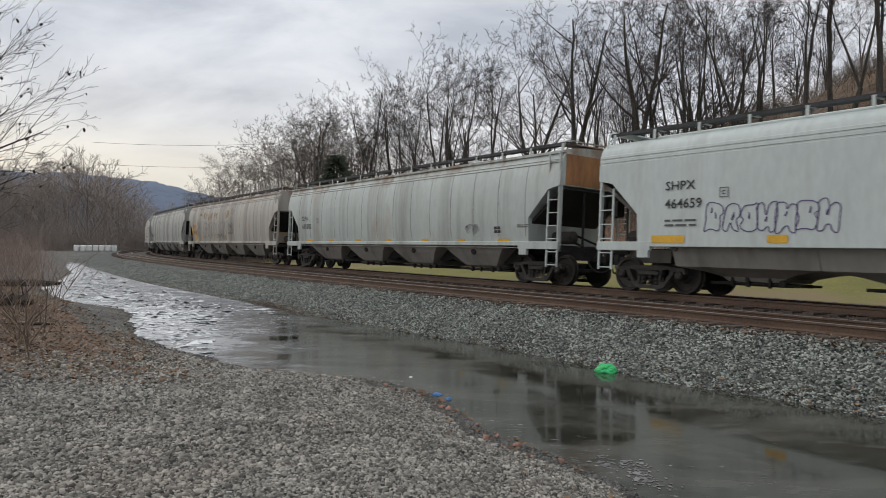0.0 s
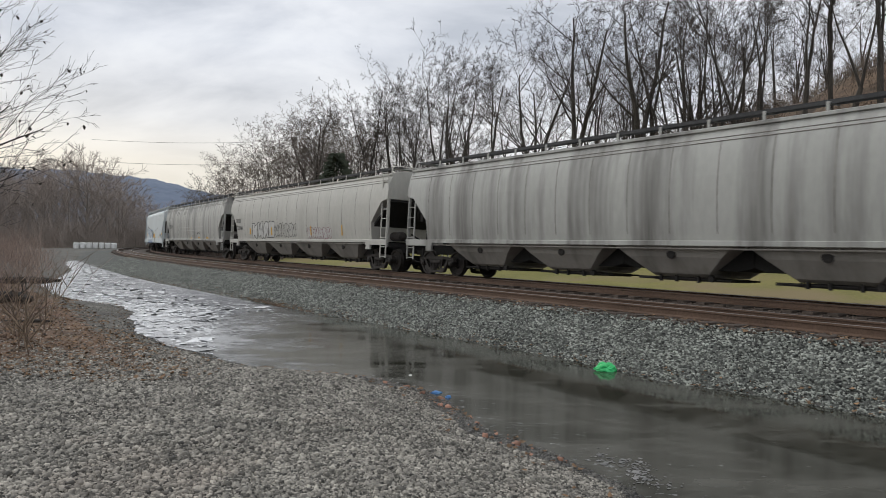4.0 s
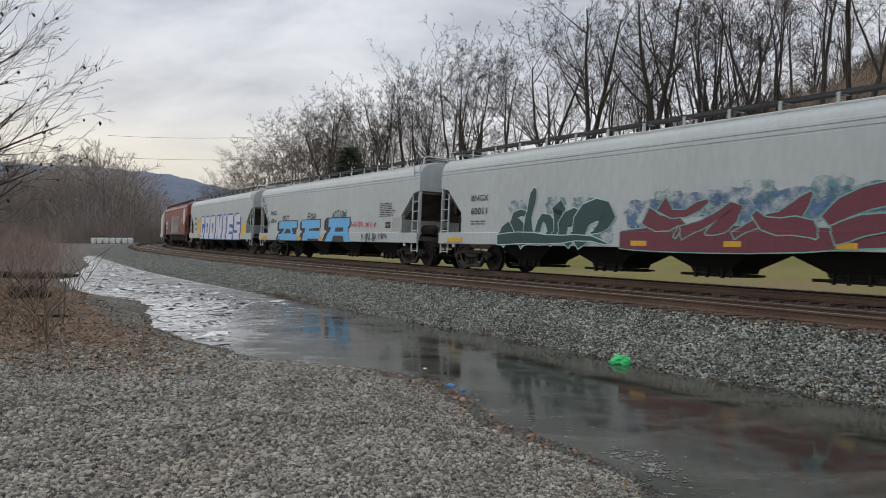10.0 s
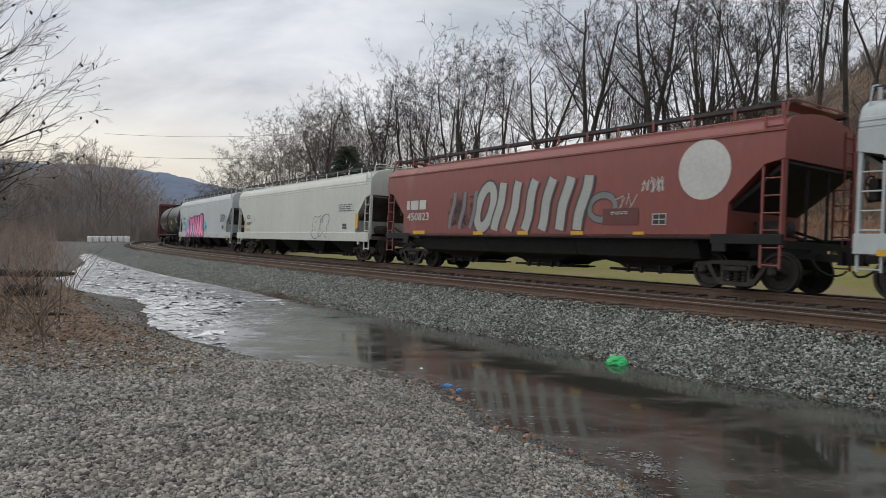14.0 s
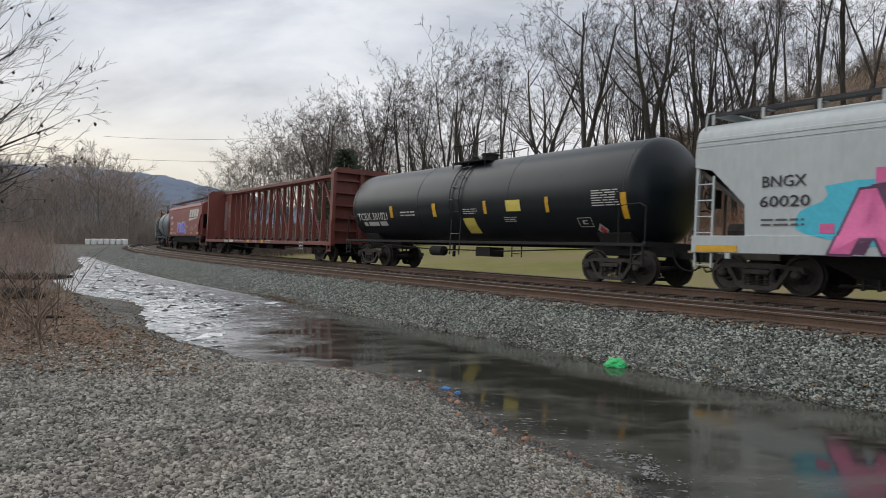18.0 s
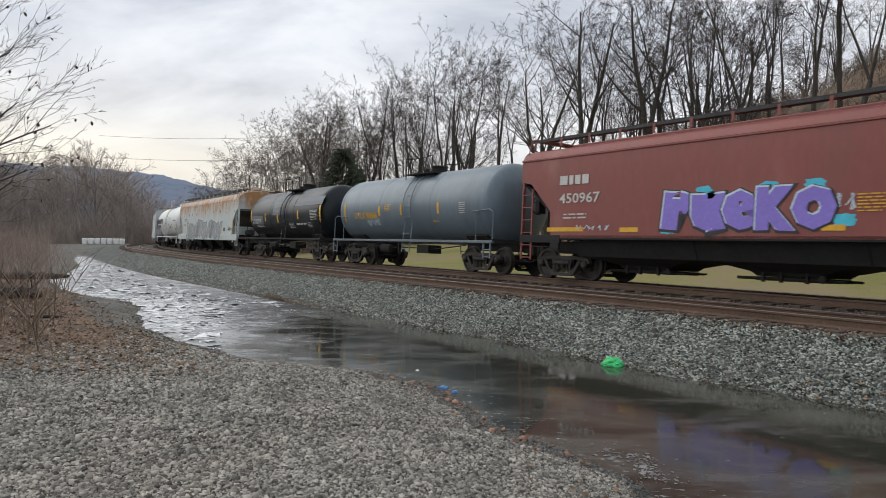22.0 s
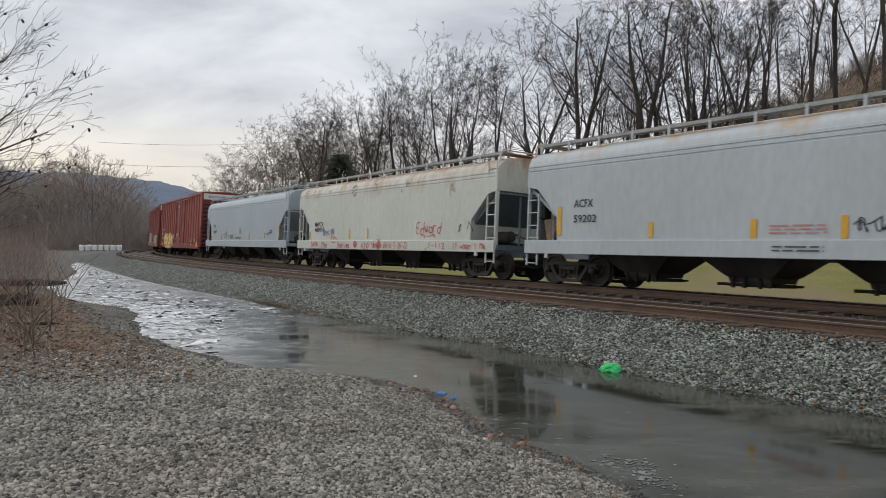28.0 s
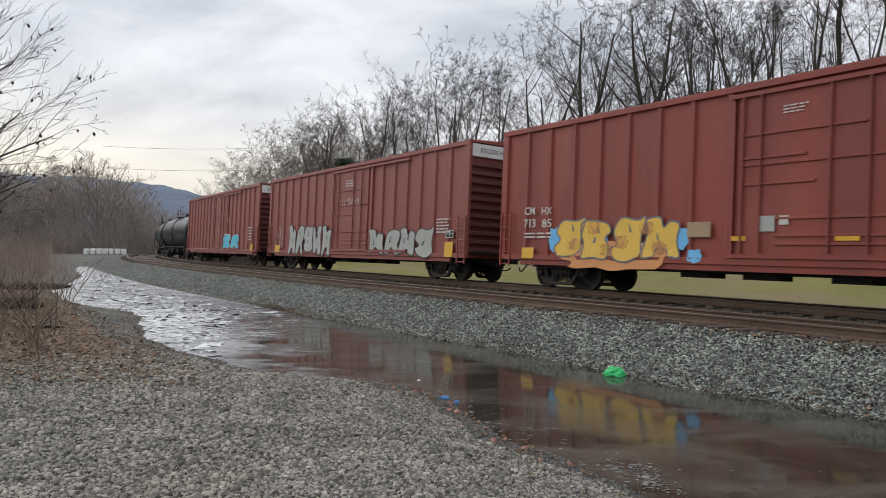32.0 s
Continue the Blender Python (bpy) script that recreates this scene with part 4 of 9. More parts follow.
def tank_car(u0, u1, label, paint, radius, top, sill_paint, stripes=4, platform="dark", end_gap=-0.02, mid=0.0, lead=0.0):
    car, L = start_car("tank_car", label, u0, u1, inset=1.5, lead=lead)
    h, cz = L / 2, top - radius
    T = h - end_gap
    dark = under_m if platform == "dark" else sill_paint
    bm = bmesh.new()
    prof = []
    head = radius * 0.45
    for i in range(9):
        a = math.pi / 2 * i / 8
        prof.append((max(radius * math.sin(a), 0.02), -T + head * (1 - math.cos(a))))
    for x in np.linspace(-T + head, T - head, 9)[1:-1]:
        prof.append((radius, float(x)))
    for i in range(9):
        a = math.pi / 2 * (8 - i) / 8
        prof.append((max(radius * math.sin(a), 0.02), T - head * (1 - math.cos(a))))
    lathe(bm, prof, (0, 0, cz), "x", 48)
    part("tank", bm, paint, car, smooth=True)
    for x in (-T * 0.34, T * 0.30, -T + head + 0.1, T - head - 0.1):
        bm = bmesh.new()
        lathe(bm, [(radius, x - 0.02), (radius + 0.007, x - 0.012), (radius + 0.007, x + 0.012), (radius, x + 0.02)], (0, 0, cz), "x", 48)
        part("weld_seam", bm, paint, car, smooth=True)
    for sx in (-1, 1):
        bm = bmesh.new()
        a, b = sorted((sx * (h - 2.9), sx * h))
        box(bm, a, b, -0.32, 0.32, 0.78, 1.12, 0.02)
        a, b = sorted((sx * (h - 2.1), sx * (h - 0.9)))
        prism(bm, [(-0.8, 1.1), (0.8, 1.1), (1.0, cz - radius * 0.80), (0.8, cz - radius * 0.72), (0, cz - radius * 0.95), (-0.8, cz - radius * 0.72), (-1.0, cz - radius * 0.80)], "x", a, b)
        box(bm, min(sx * h, sx * (h - 0.1)), max(sx * h, sx * (h - 0.1)), -1.45, 1.45, 1.02, 1.16)
        bmesh.ops.recalc_face_normals(bm, faces=bm.faces)
        part("saddle", bm, dark, car, "end saddle and stub sill")
    for sy in (1, -1):
        bm = bmesh.new()
        y0, y1 = sorted((sy * 1.36, sy * 1.47))
        box(bm, -h, h, y0, y1, 1.02, 1.11, 0.01)
        part("side_sill", bm, sill_paint, car, "slim side running sill")
        for sx in (-1, 1):
            bm = bmesh.new()
            x0 = sx * (h - 0.05)
            pipe(bm, [(x0, sy * 1.42, 1.1), (x0, sy * 1.42, 2.05), (sx * (h - 0.25), sy * 1.42, 2.15), (sx * (h - 1.2), sy * 1.42, 2.1), (sx * (h - 1.25), sy * radius * 0.97, 2.1)], 0.022, 6)
            pipe(bm, [(x0 - sx * 0.9, sy * 1.42, 1.1), (x0 - sx * 0.9, sy * 1.42, 2.1)], 0.02, 6)
            part("hand_rail", bm, sill_paint, car)
        for sx in (-1, 1):
            part("ladder", ladder_bm(sx * (h - 0.08), sx * (h - 0.45), sy * 1.46, 0.5, 1.1, 0.24), sill_paint, car)
        # middle ladder bent round the tank, up to the platform
        bm = bmesh.new()
        for x in (mid - 0.28, mid + 0.28):
            pts = [(x, sy * 1.45, 0.62)] + [(x, sy * (radius + 0.07) * math.cos(a), cz + (radius + 0.07) * math.sin(a)) for a in np.linspace(-0.45, 1.25, 9)]
            pipe(bm, pts, 0.022, 6)
        for z in (0.75, 1.05, 1.35):
            tube(bm, (mid - 0.28, sy * 1.45, z), (mid + 0.28, sy * 1.45, z), 0.016, n=5)
        for a in np.linspace(-0.3, 1.15, 6):
            p = (sy * (radius + 0.07) * math.cos(a), cz + (radius + 0.07) * math.sin(a))
            tube(bm, (mid - 0.28, *p), (mid + 0.28, *p), 0.016, n=5)
        part("tank_ladder", bm, paint if platform == "dark" else sill_paint, car)
    # dome, fittings and top platform with its rails
    bm = bmesh.new()
    lathe(bm, [(0.30, top - 0.1), (0.30, top + 0.20), (0.34, top + 0.21), (0.34, top + 0.27), (0.1, top + 0.32)], (mid, 0, 0), "z", 20)
    lathe(bm, [(0.14, top - 0.08), (0.14, top + 0.2)], (mid + 0.75, 0.1, 0), "z", 12)
    part("manway", bm, dark if platform == "dark" else paint, car, "manway with bolted lid")
    for sy in (-1, 1):
        bm = bmesh.new()
        y0, y1 = sorted((sy * 0.55, sy * 1.0))
        box(bm, mid - 0.95, mid + 0.95, y0, y1, top - 0.12, top - 0.08)
        walkway = part("platform", bm, dark, car, "grating platform beside the manway")
        for x in (-0.95, 0, 0.95):
            bm = bmesh.new()
            tube(bm, (mid + x, sy * 0.98, top - 0.3), (mid + x, sy * 0.98, top + (0.55 if x else 0.5)), 0.02, n=5)
            part("post", bm, dark, walkway)
        bm = bmesh.new()
        pipe(bm, [(mid - 0.95, sy * 0.98, top + 0.55), (mid - 0.5, sy * 0.98, top + 0.50), (mid + 0.5, sy * 0.98, top + 0.50), (mid + 0.95, sy * 0.98, top + 0.55)], 0.02, 5)
        part("top_rail", bm, dark, walkway)
    bm = bmesh.new()
    box(bm, -1.6, -0.8, 0.5, 1.1, 0.60, 0.92)
    lathe(bm, [(0.06, 1.3), (0.18, 1.36), (0.18, 2.1), (0.06, 2.16)], (0, 0.95, 0.74), "x", 12)
    pipe(bm, [(-T + 2.2, 0.9, 0.95), (-2.2, 0.95, 0.80), (2.4, 0.95, 0.80), (T - 2.2, 0.9, 0.95)], 0.022, 5)
    box(bm, 0.4, 0.46, 1.1, 1.2, 0.55, 1.0)
    part("brake_gear", bm, under_m, car)
    return car, L, ("tank", radius, cz)


def centerbeam_car(u0, u1, label, paint):
    car, L = start_car("centerbeam_flatcar", label, u0, u1, inset=2.3)
    h = L / 2
    bm = bmesh.new()
    for sy in (-1, 1):
        y0, y1 = sorted((sy * 1.30, sy * 1.52))
        box(bm, -h, h, y0, y1, 0.80, 0.98, 0.01)
    box(bm, -h, h, -1.4, 1.4, 0.92, 0.97)
    part("deck", bm, paint, car)
    bm = bmesh.new()
    box(bm, -h + 0.3, h - 0.3, -0.35, 0.35, 0.68, 0.93)
    for x in np.linspace(-h + 4.5, h - 4.5, 9):
        box(bm, float(x) - 0.06, float(x) + 0.06, -1.4, 1.4, 0.76, 0.93)
    for x, w in ((-2.2, 1.1), (0.3, 0.8), (2.6, 0.6)):
        box(bm, x, x + w, 0.35, 1.1, 0.50, 0.90)
    pipe(bm, [(-h + 4, 1.25, 0.74), (-3, 1.25, 0.52), (3, 1.25, 0.52), (h - 4, 1.25, 0.74)], 0.02, 5)
    part("underframe", bm, under_m, car)
    bm = bmesh.new()
    box(bm, -h, h, -0.36, 0.36, 4.40, 4.45)
    box(bm, -h, h, -0.14, 0.14, 4.26, 4.40)
    for sy in (-1, 1):
        y0, y1 = sorted((sy * 0.33, sy * 0.37))
        box(bm, -h, h, y0, y1, 4.33, 4.48)
    part("top_chord", bm, paint, car)
    n = 16
    xs = np.linspace(-h + 1.95, h - 2.67, n) + 0.2
    pm = bmesh.new()
    # an I-beam that tapers upwards
    for x0, x1, y0, y1 in ((-0.05, 0.05, 0.13, 0.112), (-0.05, 0.05, -0.112, -0.13), (-0.012, 0.012, 0.112, -0.112)):
        low = [pm.verts.new((x, y, 0.95)) for x, y in ((x0, y0), (x1, y0), (x1, y1), (x0, y1))]
        high = [pm.verts.new((x, y * 0.7, 4.35)) for x, y in ((x0, y0), (x1, y0), (x1, y1), (x0, y1))]
        pm.faces.new(low)
        pm.faces.new(high)
        for i in range(4):
            j = (i + 1) % 4
            pm.faces.new((low[i], low[j], high[j], high[i]))
    bmesh.ops.recalc_face_normals(pm, faces=pm.faces)
    me = bpy.data.meshes.new("truss_post")
    pm.to_mesh(me)
    pm.free()
    me.materials.append(paint)
    for x in xs:
        o = new("truss_post", me)
        o.parent, o.location = car, (float(x), 0, 0)
    ends = list(xs[::2])
    runs = [(a, b) if k < 4 else (b, a) for k, (a, b) in enumerate(zip(ends, ends[1:]))] + [(float(xs[0]), -h + 0.4)]
    for lo, hi in runs:
        bm = bmesh.new()
        for sy in (1,):
            p, q = V((float(lo), 0.05, 1.0)), V((float(hi), 0.05, 4.28))
            w = V((0.055, 0, 0))
            vs = [p - w, p + w, q + w, q - w]
            a4 = [bm.verts.new(v) for v in vs]
            b4 = [bm.verts.new(v - V((0, sy * 0.07, 0))) for v in vs]
            bm.faces.new(a4)
            bm.faces.new(b4[::-1])
            for k in range(4):
                j = (k + 1) % 4
                bm.faces.new((a4[k], b4[k], b4[j], a4[j]))
        bmesh.ops.recalc_face_normals(bm, faces=bm.faces)
        part("truss_diagonal", bm, paint, car)
    for sx in (-1, 1):
        bm = bmesh.new()
        a, b = sorted((sx * (h - 0.38), sx * (h - 0.34)))
        box(bm, a, b, -1.42, 1.42, 0.95, 4.40)
        for z in (0.97, 1.5, 2.1, 2.7, 3.3, 3.9):
            a, b = sorted((sx * (h - 0.34), sx * (h - 0.14)))
            box(bm, a, b, -1.32, 1.32, z, z + 0.10)
        for y in (-1.40, 0.0, 1.40):
            a, b = sorted((sx * (h - 0.34), sx * (h - 0.04)))
            box(bm, a, b, y - 0.08, y + 0.08, 0.95, 4.30)
        prism(bm, [(-1.46, 4.28), (1.46, 4.28), (1.46, 4.36), (1.28, 4.52), (-1.28, 4.52), (-1.46, 4.36)], "x", *sorted((sx * (h - 0.40), sx * (h - 0.02))))
        bmesh.ops.recalc_face_normals(bm, faces=bm.faces)
        part("bulkhead", bm, paint, car, "ribbed end bulkhead")
        bm = bmesh.new()
        a, b = sorted((sx * (h - 0.36), sx * (h - (1.95 if sx > 0 else 0.62))))
        box(bm, a, b, -0.30, 0.30, 0.95, 4.35)
        part("centre_panel", bm, paint, car, "solid panel beside the bulkhead")
        for y in (1.5, -1.5):
            part("ladder", ladder_bm(sx * (h - 0.05), sx * (h - 0.42), y, 0.5, 2.0), paint, car)
    bm = bmesh.new()
    box(bm, -0.09, 0.09, 1.28, 1.40, 0.97, 1.06)
    lathe(bm, [(0.05, -0.14), (0.05, 0.14)], (0, 1.34, 1.08), "x", 8)
    me = bpy.data.meshes.new("tie_down_winch")
    bm.to_mesh(me)
    bm.free()
    me.materials.append(truck_m)
    for x in np.linspace(-h + 2.2, h - 2.2, 15):
        o = new("tie_down_winch", me)
        o.parent, o.location = car, (float(x), 0, 0)
    return car, L, ("beam",)

# ---------------------------------------------------------------- paints
STREAK = dict(stain_scale=0.55, stain_stretch=(1.5, 1, 0.07))


def car_paint(name, c, dirt=(0.20, 0.185, 0.165), cut=(0.52, 0.80), rust=None, rust_cut=(0.60, 0.72), rust_scale=0.5, rust_stretch=(1, 1, 0.5), rough=0.55, band=None, band_z=(3.0, 3.9), spec=0.5):
    return material(name, tuple(v * 0.90 for v in c), tuple(min(1, v * 1.08) for v in c), rough, grain=7, patch=0.5, stretch=(1, 1, 0.35), stain=dirt, stain_cut=cut,
                    stain2=rust, stain2_cut=rust_cut, stain2_scale=rust_scale, stain2_stretch=rust_stretch, band=band, band_z=band_z, spec=spec, **STREAK)


pale_grey = car_paint("paint_pale_grey", (0.49, 0.535, 0.515), (0.27, 0.27, 0.245), (0.55, 0.85))
worn_grey = car_paint("paint_worn_grey", (0.42, 0.455, 0.43), (0.17, 0.155, 0.135), (0.49, 0.74), (0.33, 0.26, 0.20), (0.60, 0.78), band=(0.22, 0.165, 0.12), band_z=(3.7, 4.0))
tan_grey = car_paint("paint_tan_grey", (0.38, 0.355, 0.315), (0.16, 0.14, 0.12), (0.47, 0.66), (0.50, 0.29, 0.10), (0.61, 0.68), 0.45, (1, 1, 1.2), band=(0.24, 0.17, 0.12), band_z=(3.6, 4.0))
dust_grey = car_paint("paint_dust_grey", (0.37, 0.37, 0.345), (0.13, 0.125, 0.115), (0.47, 0.64))
beige_grey = car_paint("paint_beige_grey", (0.43, 0.42, 0.38), (0.25, 0.23, 0.20), (0.54, 0.85))
grime_grey = car_paint("paint_grimy_grey", (0.39, 0.385, 0.355), (0.12, 0.12, 0.112), (0.49, 0.66), (0.28, 0.20, 0.14), (0.66, 0.76), band=(0.09, 0.092, 0.085), band_z=(3.3, 3.9))
clean_white = car_paint("paint_clean_white", (0.525, 0.56, 0.56), (0.42, 0.435, 0.43), (0.6, 0.9))
clean_grey = car_paint("paint_clean_grey", (0.435, 0.47, 0.475), (0.36, 0.38, 0.375), (0.62, 0.9))
cream_grey = car_paint("paint_cream_grey", (0.52, 0.545, 0.49), (0.34, 0.36, 0.31), (0.58, 0.85))
blue_grey = car_paint("paint_blue_grey", (0.345, 0.40, 0.43), (0.30, 0.335, 0.35), (0.6, 0.9))
light_blue_grey = car_paint("paint_light_blue_grey", (0.425, 0.46, 0.475), (0.36, 0.37, 0.37), (0.60, 0.9), (0.42, 0.27, 0.13), (0.72, 0.78), 0.7, band=(0.42, 0.26, 0.12), band_z=(3.75, 4.3))
cream_rust = car_paint("paint_cream_rusting", (0.535, 0.55, 0.495), (0.42, 0.41, 0.36), (0.58, 0.85), (0.30, 0.15, 0.07), (0.65, 0.71), 1.1, (1, 1, 0.8), band=(0.33, 0.16, 0.07), band_z=(3.25, 4.3))
rust_white = car_paint("paint_rust_streaked", (0.45, 0.495, 0.485), (0.30, 0.31, 0.29), (0.55, 0.85), (0.42, 0.22, 0.10), (0.66, 0.74), 0.5, (0.8, 1, 1.4), band=(0.36, 0.18, 0.068), band_z=(2.5, 3.4))
oxide = car_paint("paint_oxide_red", (0.215, 0.056, 0.046), (0.15, 0.063, 0.053), (0.52, 0.85), (0.29, 0.115, 0.095), (0.6, 0.8))
box_red = car_paint("paint_box_red", (0.25, 0.042, 0.027), (0.155, 0.032, 0.024), (0.46, 0.7), (0.27, 0.07, 0.048), (0.6, 0.8))
box_red_faded = car_paint("paint_box_faded_red", (0.23, 0.058, 0.045), (0.26, 0.11, 0.092), (0.52, 0.9))
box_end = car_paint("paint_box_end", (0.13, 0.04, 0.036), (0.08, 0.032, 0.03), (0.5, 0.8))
beam_red = car_paint("paint_beam_red", (0.165, 0.044, 0.034), (0.10, 0.038, 0.031), (0.5, 0.8), (0.20, 0.085, 0.05), (0.58, 0.72), 1.4)
tank_black = car_paint("paint_tank_black", (0.0085, 0.0125, 0.016), (0.014, 0.018, 0.021), (0.5, 0.9), rough=0.33, spec=0.28)
tank_blue = car_paint("paint_tank_slate", (0.125, 0.165, 0.195), (0.085, 0.108, 0.125), (0.48, 0.8), rough=0.36, spec=0.4)
tank_white = car_paint("paint_tank_white", (0.64, 0.665, 0.64), (0.50, 0.51, 0.49), (0.60, 0.9), rough=0.4)
sill_white = flat_paint("paint_sill_white", (0.55, 0.55, 0.54))
sill_grey = flat_paint("paint_sill_grey", (0.115, 0.145, 0.17))
sign_white = flat_paint("paint_sign_white", (0.68, 0.68, 0.66))
bay_grey = car_paint("paint_bay_grey", (0.27, 0.255, 0.23), (0.08, 0.076, 0.07), (0.50, 0.78))
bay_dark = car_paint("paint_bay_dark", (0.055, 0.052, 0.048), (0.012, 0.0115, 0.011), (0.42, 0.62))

# tan dust, with the black shade inside the end openings painted in
end_dirt_shade = car_paint("paint_dusty_shaded_end", (0.115, 0.10, 0.083), (0.03, 0.028, 0.026), (0.42, 0.62))
board_pale = material("pale_running_board", (0.22, 0.23, 0.22), (0.40, 0.41, 0.39), 0.7, grain=20, patch=2)

TRAIN = {}
TRAIN["shpx"] = hopper_car(-241.6, -221.43, "pale grey covered hopper car with purple graffiti, rolling on the track", pale_grey, "flat", 4, bay_grey, sill="rail", end_paint=end_dirt_shade)
TRAIN["cefx"] = hopper_car(-221.43, -200.15, "stained grey round-sided covered hopper car with a rusty end", worn_grey, "round", 4, bay_grey, "rail")
TRAIN["soxx1"] = hopper_car(-200.15, -179.16, "tan-grey round-sided covered hopper car with orange patches", tan_grey, "round", 4, bay_grey, "rail")
TRAIN["plain"] = hopper_car(-179.16, -157.8, "dusty grey round-sided covered hopper car with soot streaks", dust_grey, "round", 4, bay_grey, "rail")
TRAIN["soxx2"] = hopper_car(-157.8, -136.49, "beige-grey round-sided covered hopper car with outlined graffiti", beige_grey, "round", 4, bay_grey, "rail")
TRAIN["itfx"] = hopper_car(-136.49, -115.43, "grimy grey covered hopper car with dark streaks", grime_grey, "round", 4, bay_grey, "rail")
TRAIN["aex"] = hopper_car(-115.43, -97.6, "clean white covered hopper car with blue graffiti", clean_white, "flat", 4, end_paint=end_dirt_shade, board=board_pale)
TRAIN["b11"] = hopper_car(-97.6, -78.16, "light grey covered hopper car with green and maroon graffiti", clean_grey, "flat", 4, end_paint=end_dirt_shade)
TRAIN["b16"] = hopper_car(-78.16, -58.5, "light grey covered hopper car with sky-blue block graffiti", clean_grey, "flat", 4, end_paint=end_dirt_shade)
TRAIN["b65"] = hopper_car(-58.5, -38.76, "light grey covered hopper car with large white and blue graffiti", clean_grey, "flat", 4, end_paint=end_dirt_shade)
TRAIN["red1"] = hopper_car(-38.76, -20.45, "oxide red covered hopper car with silver graffiti and a white disc", oxide, "chord", 3, sill="rail", end_paint=under_m)
TRAIN["acf1"] = hopper_car(-20.45, -0.62, "cream-grey covered hopper car with a black doodle", cream_grey, "flat", 4, end_paint=end_dirt_shade)
TRAIN["b20"] = hopper_car(-0.62, 18.87, "light grey covered hopper car with pink block graffiti", clean_grey, "flat", 4, end_paint=end_dirt_shade)
TRAIN["tank1"] = tank_car(18.87, 37.2, "black tank car with yellow stripes and white stencils", tank_black, 1.50, 4.08, under_m)
TRAIN["beam"] = centerbeam_car(37.2, 61.4, "empty oxide red centerbeam flatcar with open truss", beam_red)
TRAIN["red2"] = hopper_car(61.4, 79.0, "oxide red covered hopper car with purple graffiti", oxide, "chord", 3, sill="rail")
TRAIN["tank2"] = tank_car(79.0, 92.3, "slate-blue tank car with yellow stencils", tank_blue, 1.42, 3.84, sill_grey, mid=-0.5, lead=0.38)
TRAIN["tank3"] = tank_car(92.3, 105.0, "black tank car with grey patches", tank_black, 1.42, 3.86, under_m, mid=-0.5, lead=0.38)
TRAIN["wlpx"] = hopper_car(105.0, 124.6, "white covered hopper car streaked with orange rust", rust_white, "flat", 4, end_paint=end_dirt_shade, bay_top=0.36)
TRAIN["tank4"] = tank_car(124.6, 141.4, "white tank car with black lettering and white rails", tank_white, 1.48, 4.05, sill_white, platform="light")
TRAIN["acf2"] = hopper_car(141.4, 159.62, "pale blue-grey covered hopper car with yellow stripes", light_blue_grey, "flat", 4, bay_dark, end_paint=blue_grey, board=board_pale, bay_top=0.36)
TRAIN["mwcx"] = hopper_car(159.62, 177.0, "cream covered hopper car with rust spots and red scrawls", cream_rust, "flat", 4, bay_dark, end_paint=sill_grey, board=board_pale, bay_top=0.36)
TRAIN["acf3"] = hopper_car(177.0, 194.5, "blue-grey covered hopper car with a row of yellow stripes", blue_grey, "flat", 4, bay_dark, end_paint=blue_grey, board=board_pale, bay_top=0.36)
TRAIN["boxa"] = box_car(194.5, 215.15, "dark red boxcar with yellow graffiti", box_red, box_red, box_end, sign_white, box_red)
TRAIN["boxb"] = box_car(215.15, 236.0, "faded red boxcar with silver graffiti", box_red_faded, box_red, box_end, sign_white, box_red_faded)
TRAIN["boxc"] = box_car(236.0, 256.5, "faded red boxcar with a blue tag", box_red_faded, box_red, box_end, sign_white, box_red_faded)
TRAIN["tank5"] = tank_car(256.5, 273.6, "black tank car behind the boxcars", tank_black, 1.45, 3.95, under_m)
TRAIN["tank6"] = tank_car(273.6, 290.7, "black tank car at the end of the visible train", tank_black, 1.45, 3.95, under_m)

# ---------------------------------------------------------------- lettering and graffiti


def ink(name, c, rough=0.6):
    return flat_paint("ink_" + name, c, rough, 0.10)


def smear(name, c, keep=0.75):
    """A patchy stain that lets the paint beneath show through."""
    m = material("stain_" + name, tuple(v * 0.8 for v in c), c, 0.75, grain=6, patch=1.2)
    tr = m.node_tree
    b = tr.nodes["Principled BSDF"]
    coord = tr.nodes.new("ShaderNodeTexCoord")
    n = node(tr, "ShaderNodeTexNoise", Scale=3.0, Detail=7.0, Roughness=0.65)
    tr.links.new(coord.outputs["Object"], n.inputs["Vector"])
    tr.links.new(ramp(tr, n.outputs[0], [(0.40, (0, 0, 0)), (0.66, (keep, keep, keep))]), b.inputs["Alpha"])
    return m


ink_black, ink_grey, ink_charcoal = ink("black", (0.022, 0.022, 0.024)), ink("grey", (0.075, 0.075, 0.072)), ink("charcoal", (0.05, 0.052, 0.055))
ink_chalk, ink_paper, ink_silver, ink_ice = ink("chalk", (0.50, 0.50, 0.47)), ink("paper", (0.60, 0.61, 0.64)), ink("silver", (0.36, 0.37, 0.345)), ink("ice", (0.50, 0.60, 0.68))
ink_bone, ink_dust, ink_slate, ink_plate = ink("bone", (0.47, 0.465, 0.44)), ink("dust", (0.285, 0.30, 0.31)), ink("slate", (0.135, 0.15, 0.165)), ink("plate", (0.11, 0.03, 0.027))
ink_purple, ink_violet, ink_navy, ink_blue = ink("purple", (0.085, 0.055, 0.16)), ink("violet", (0.22, 0.16, 0.55)), ink("navy", (0.025, 0.03, 0.10)), ink("blue", (0.03, 0.10, 0.40))
ink_sky, ink_cyan = ink("sky", (0.13, 0.42, 0.72)), ink("cyan", (0.06, 0.46, 0.60))
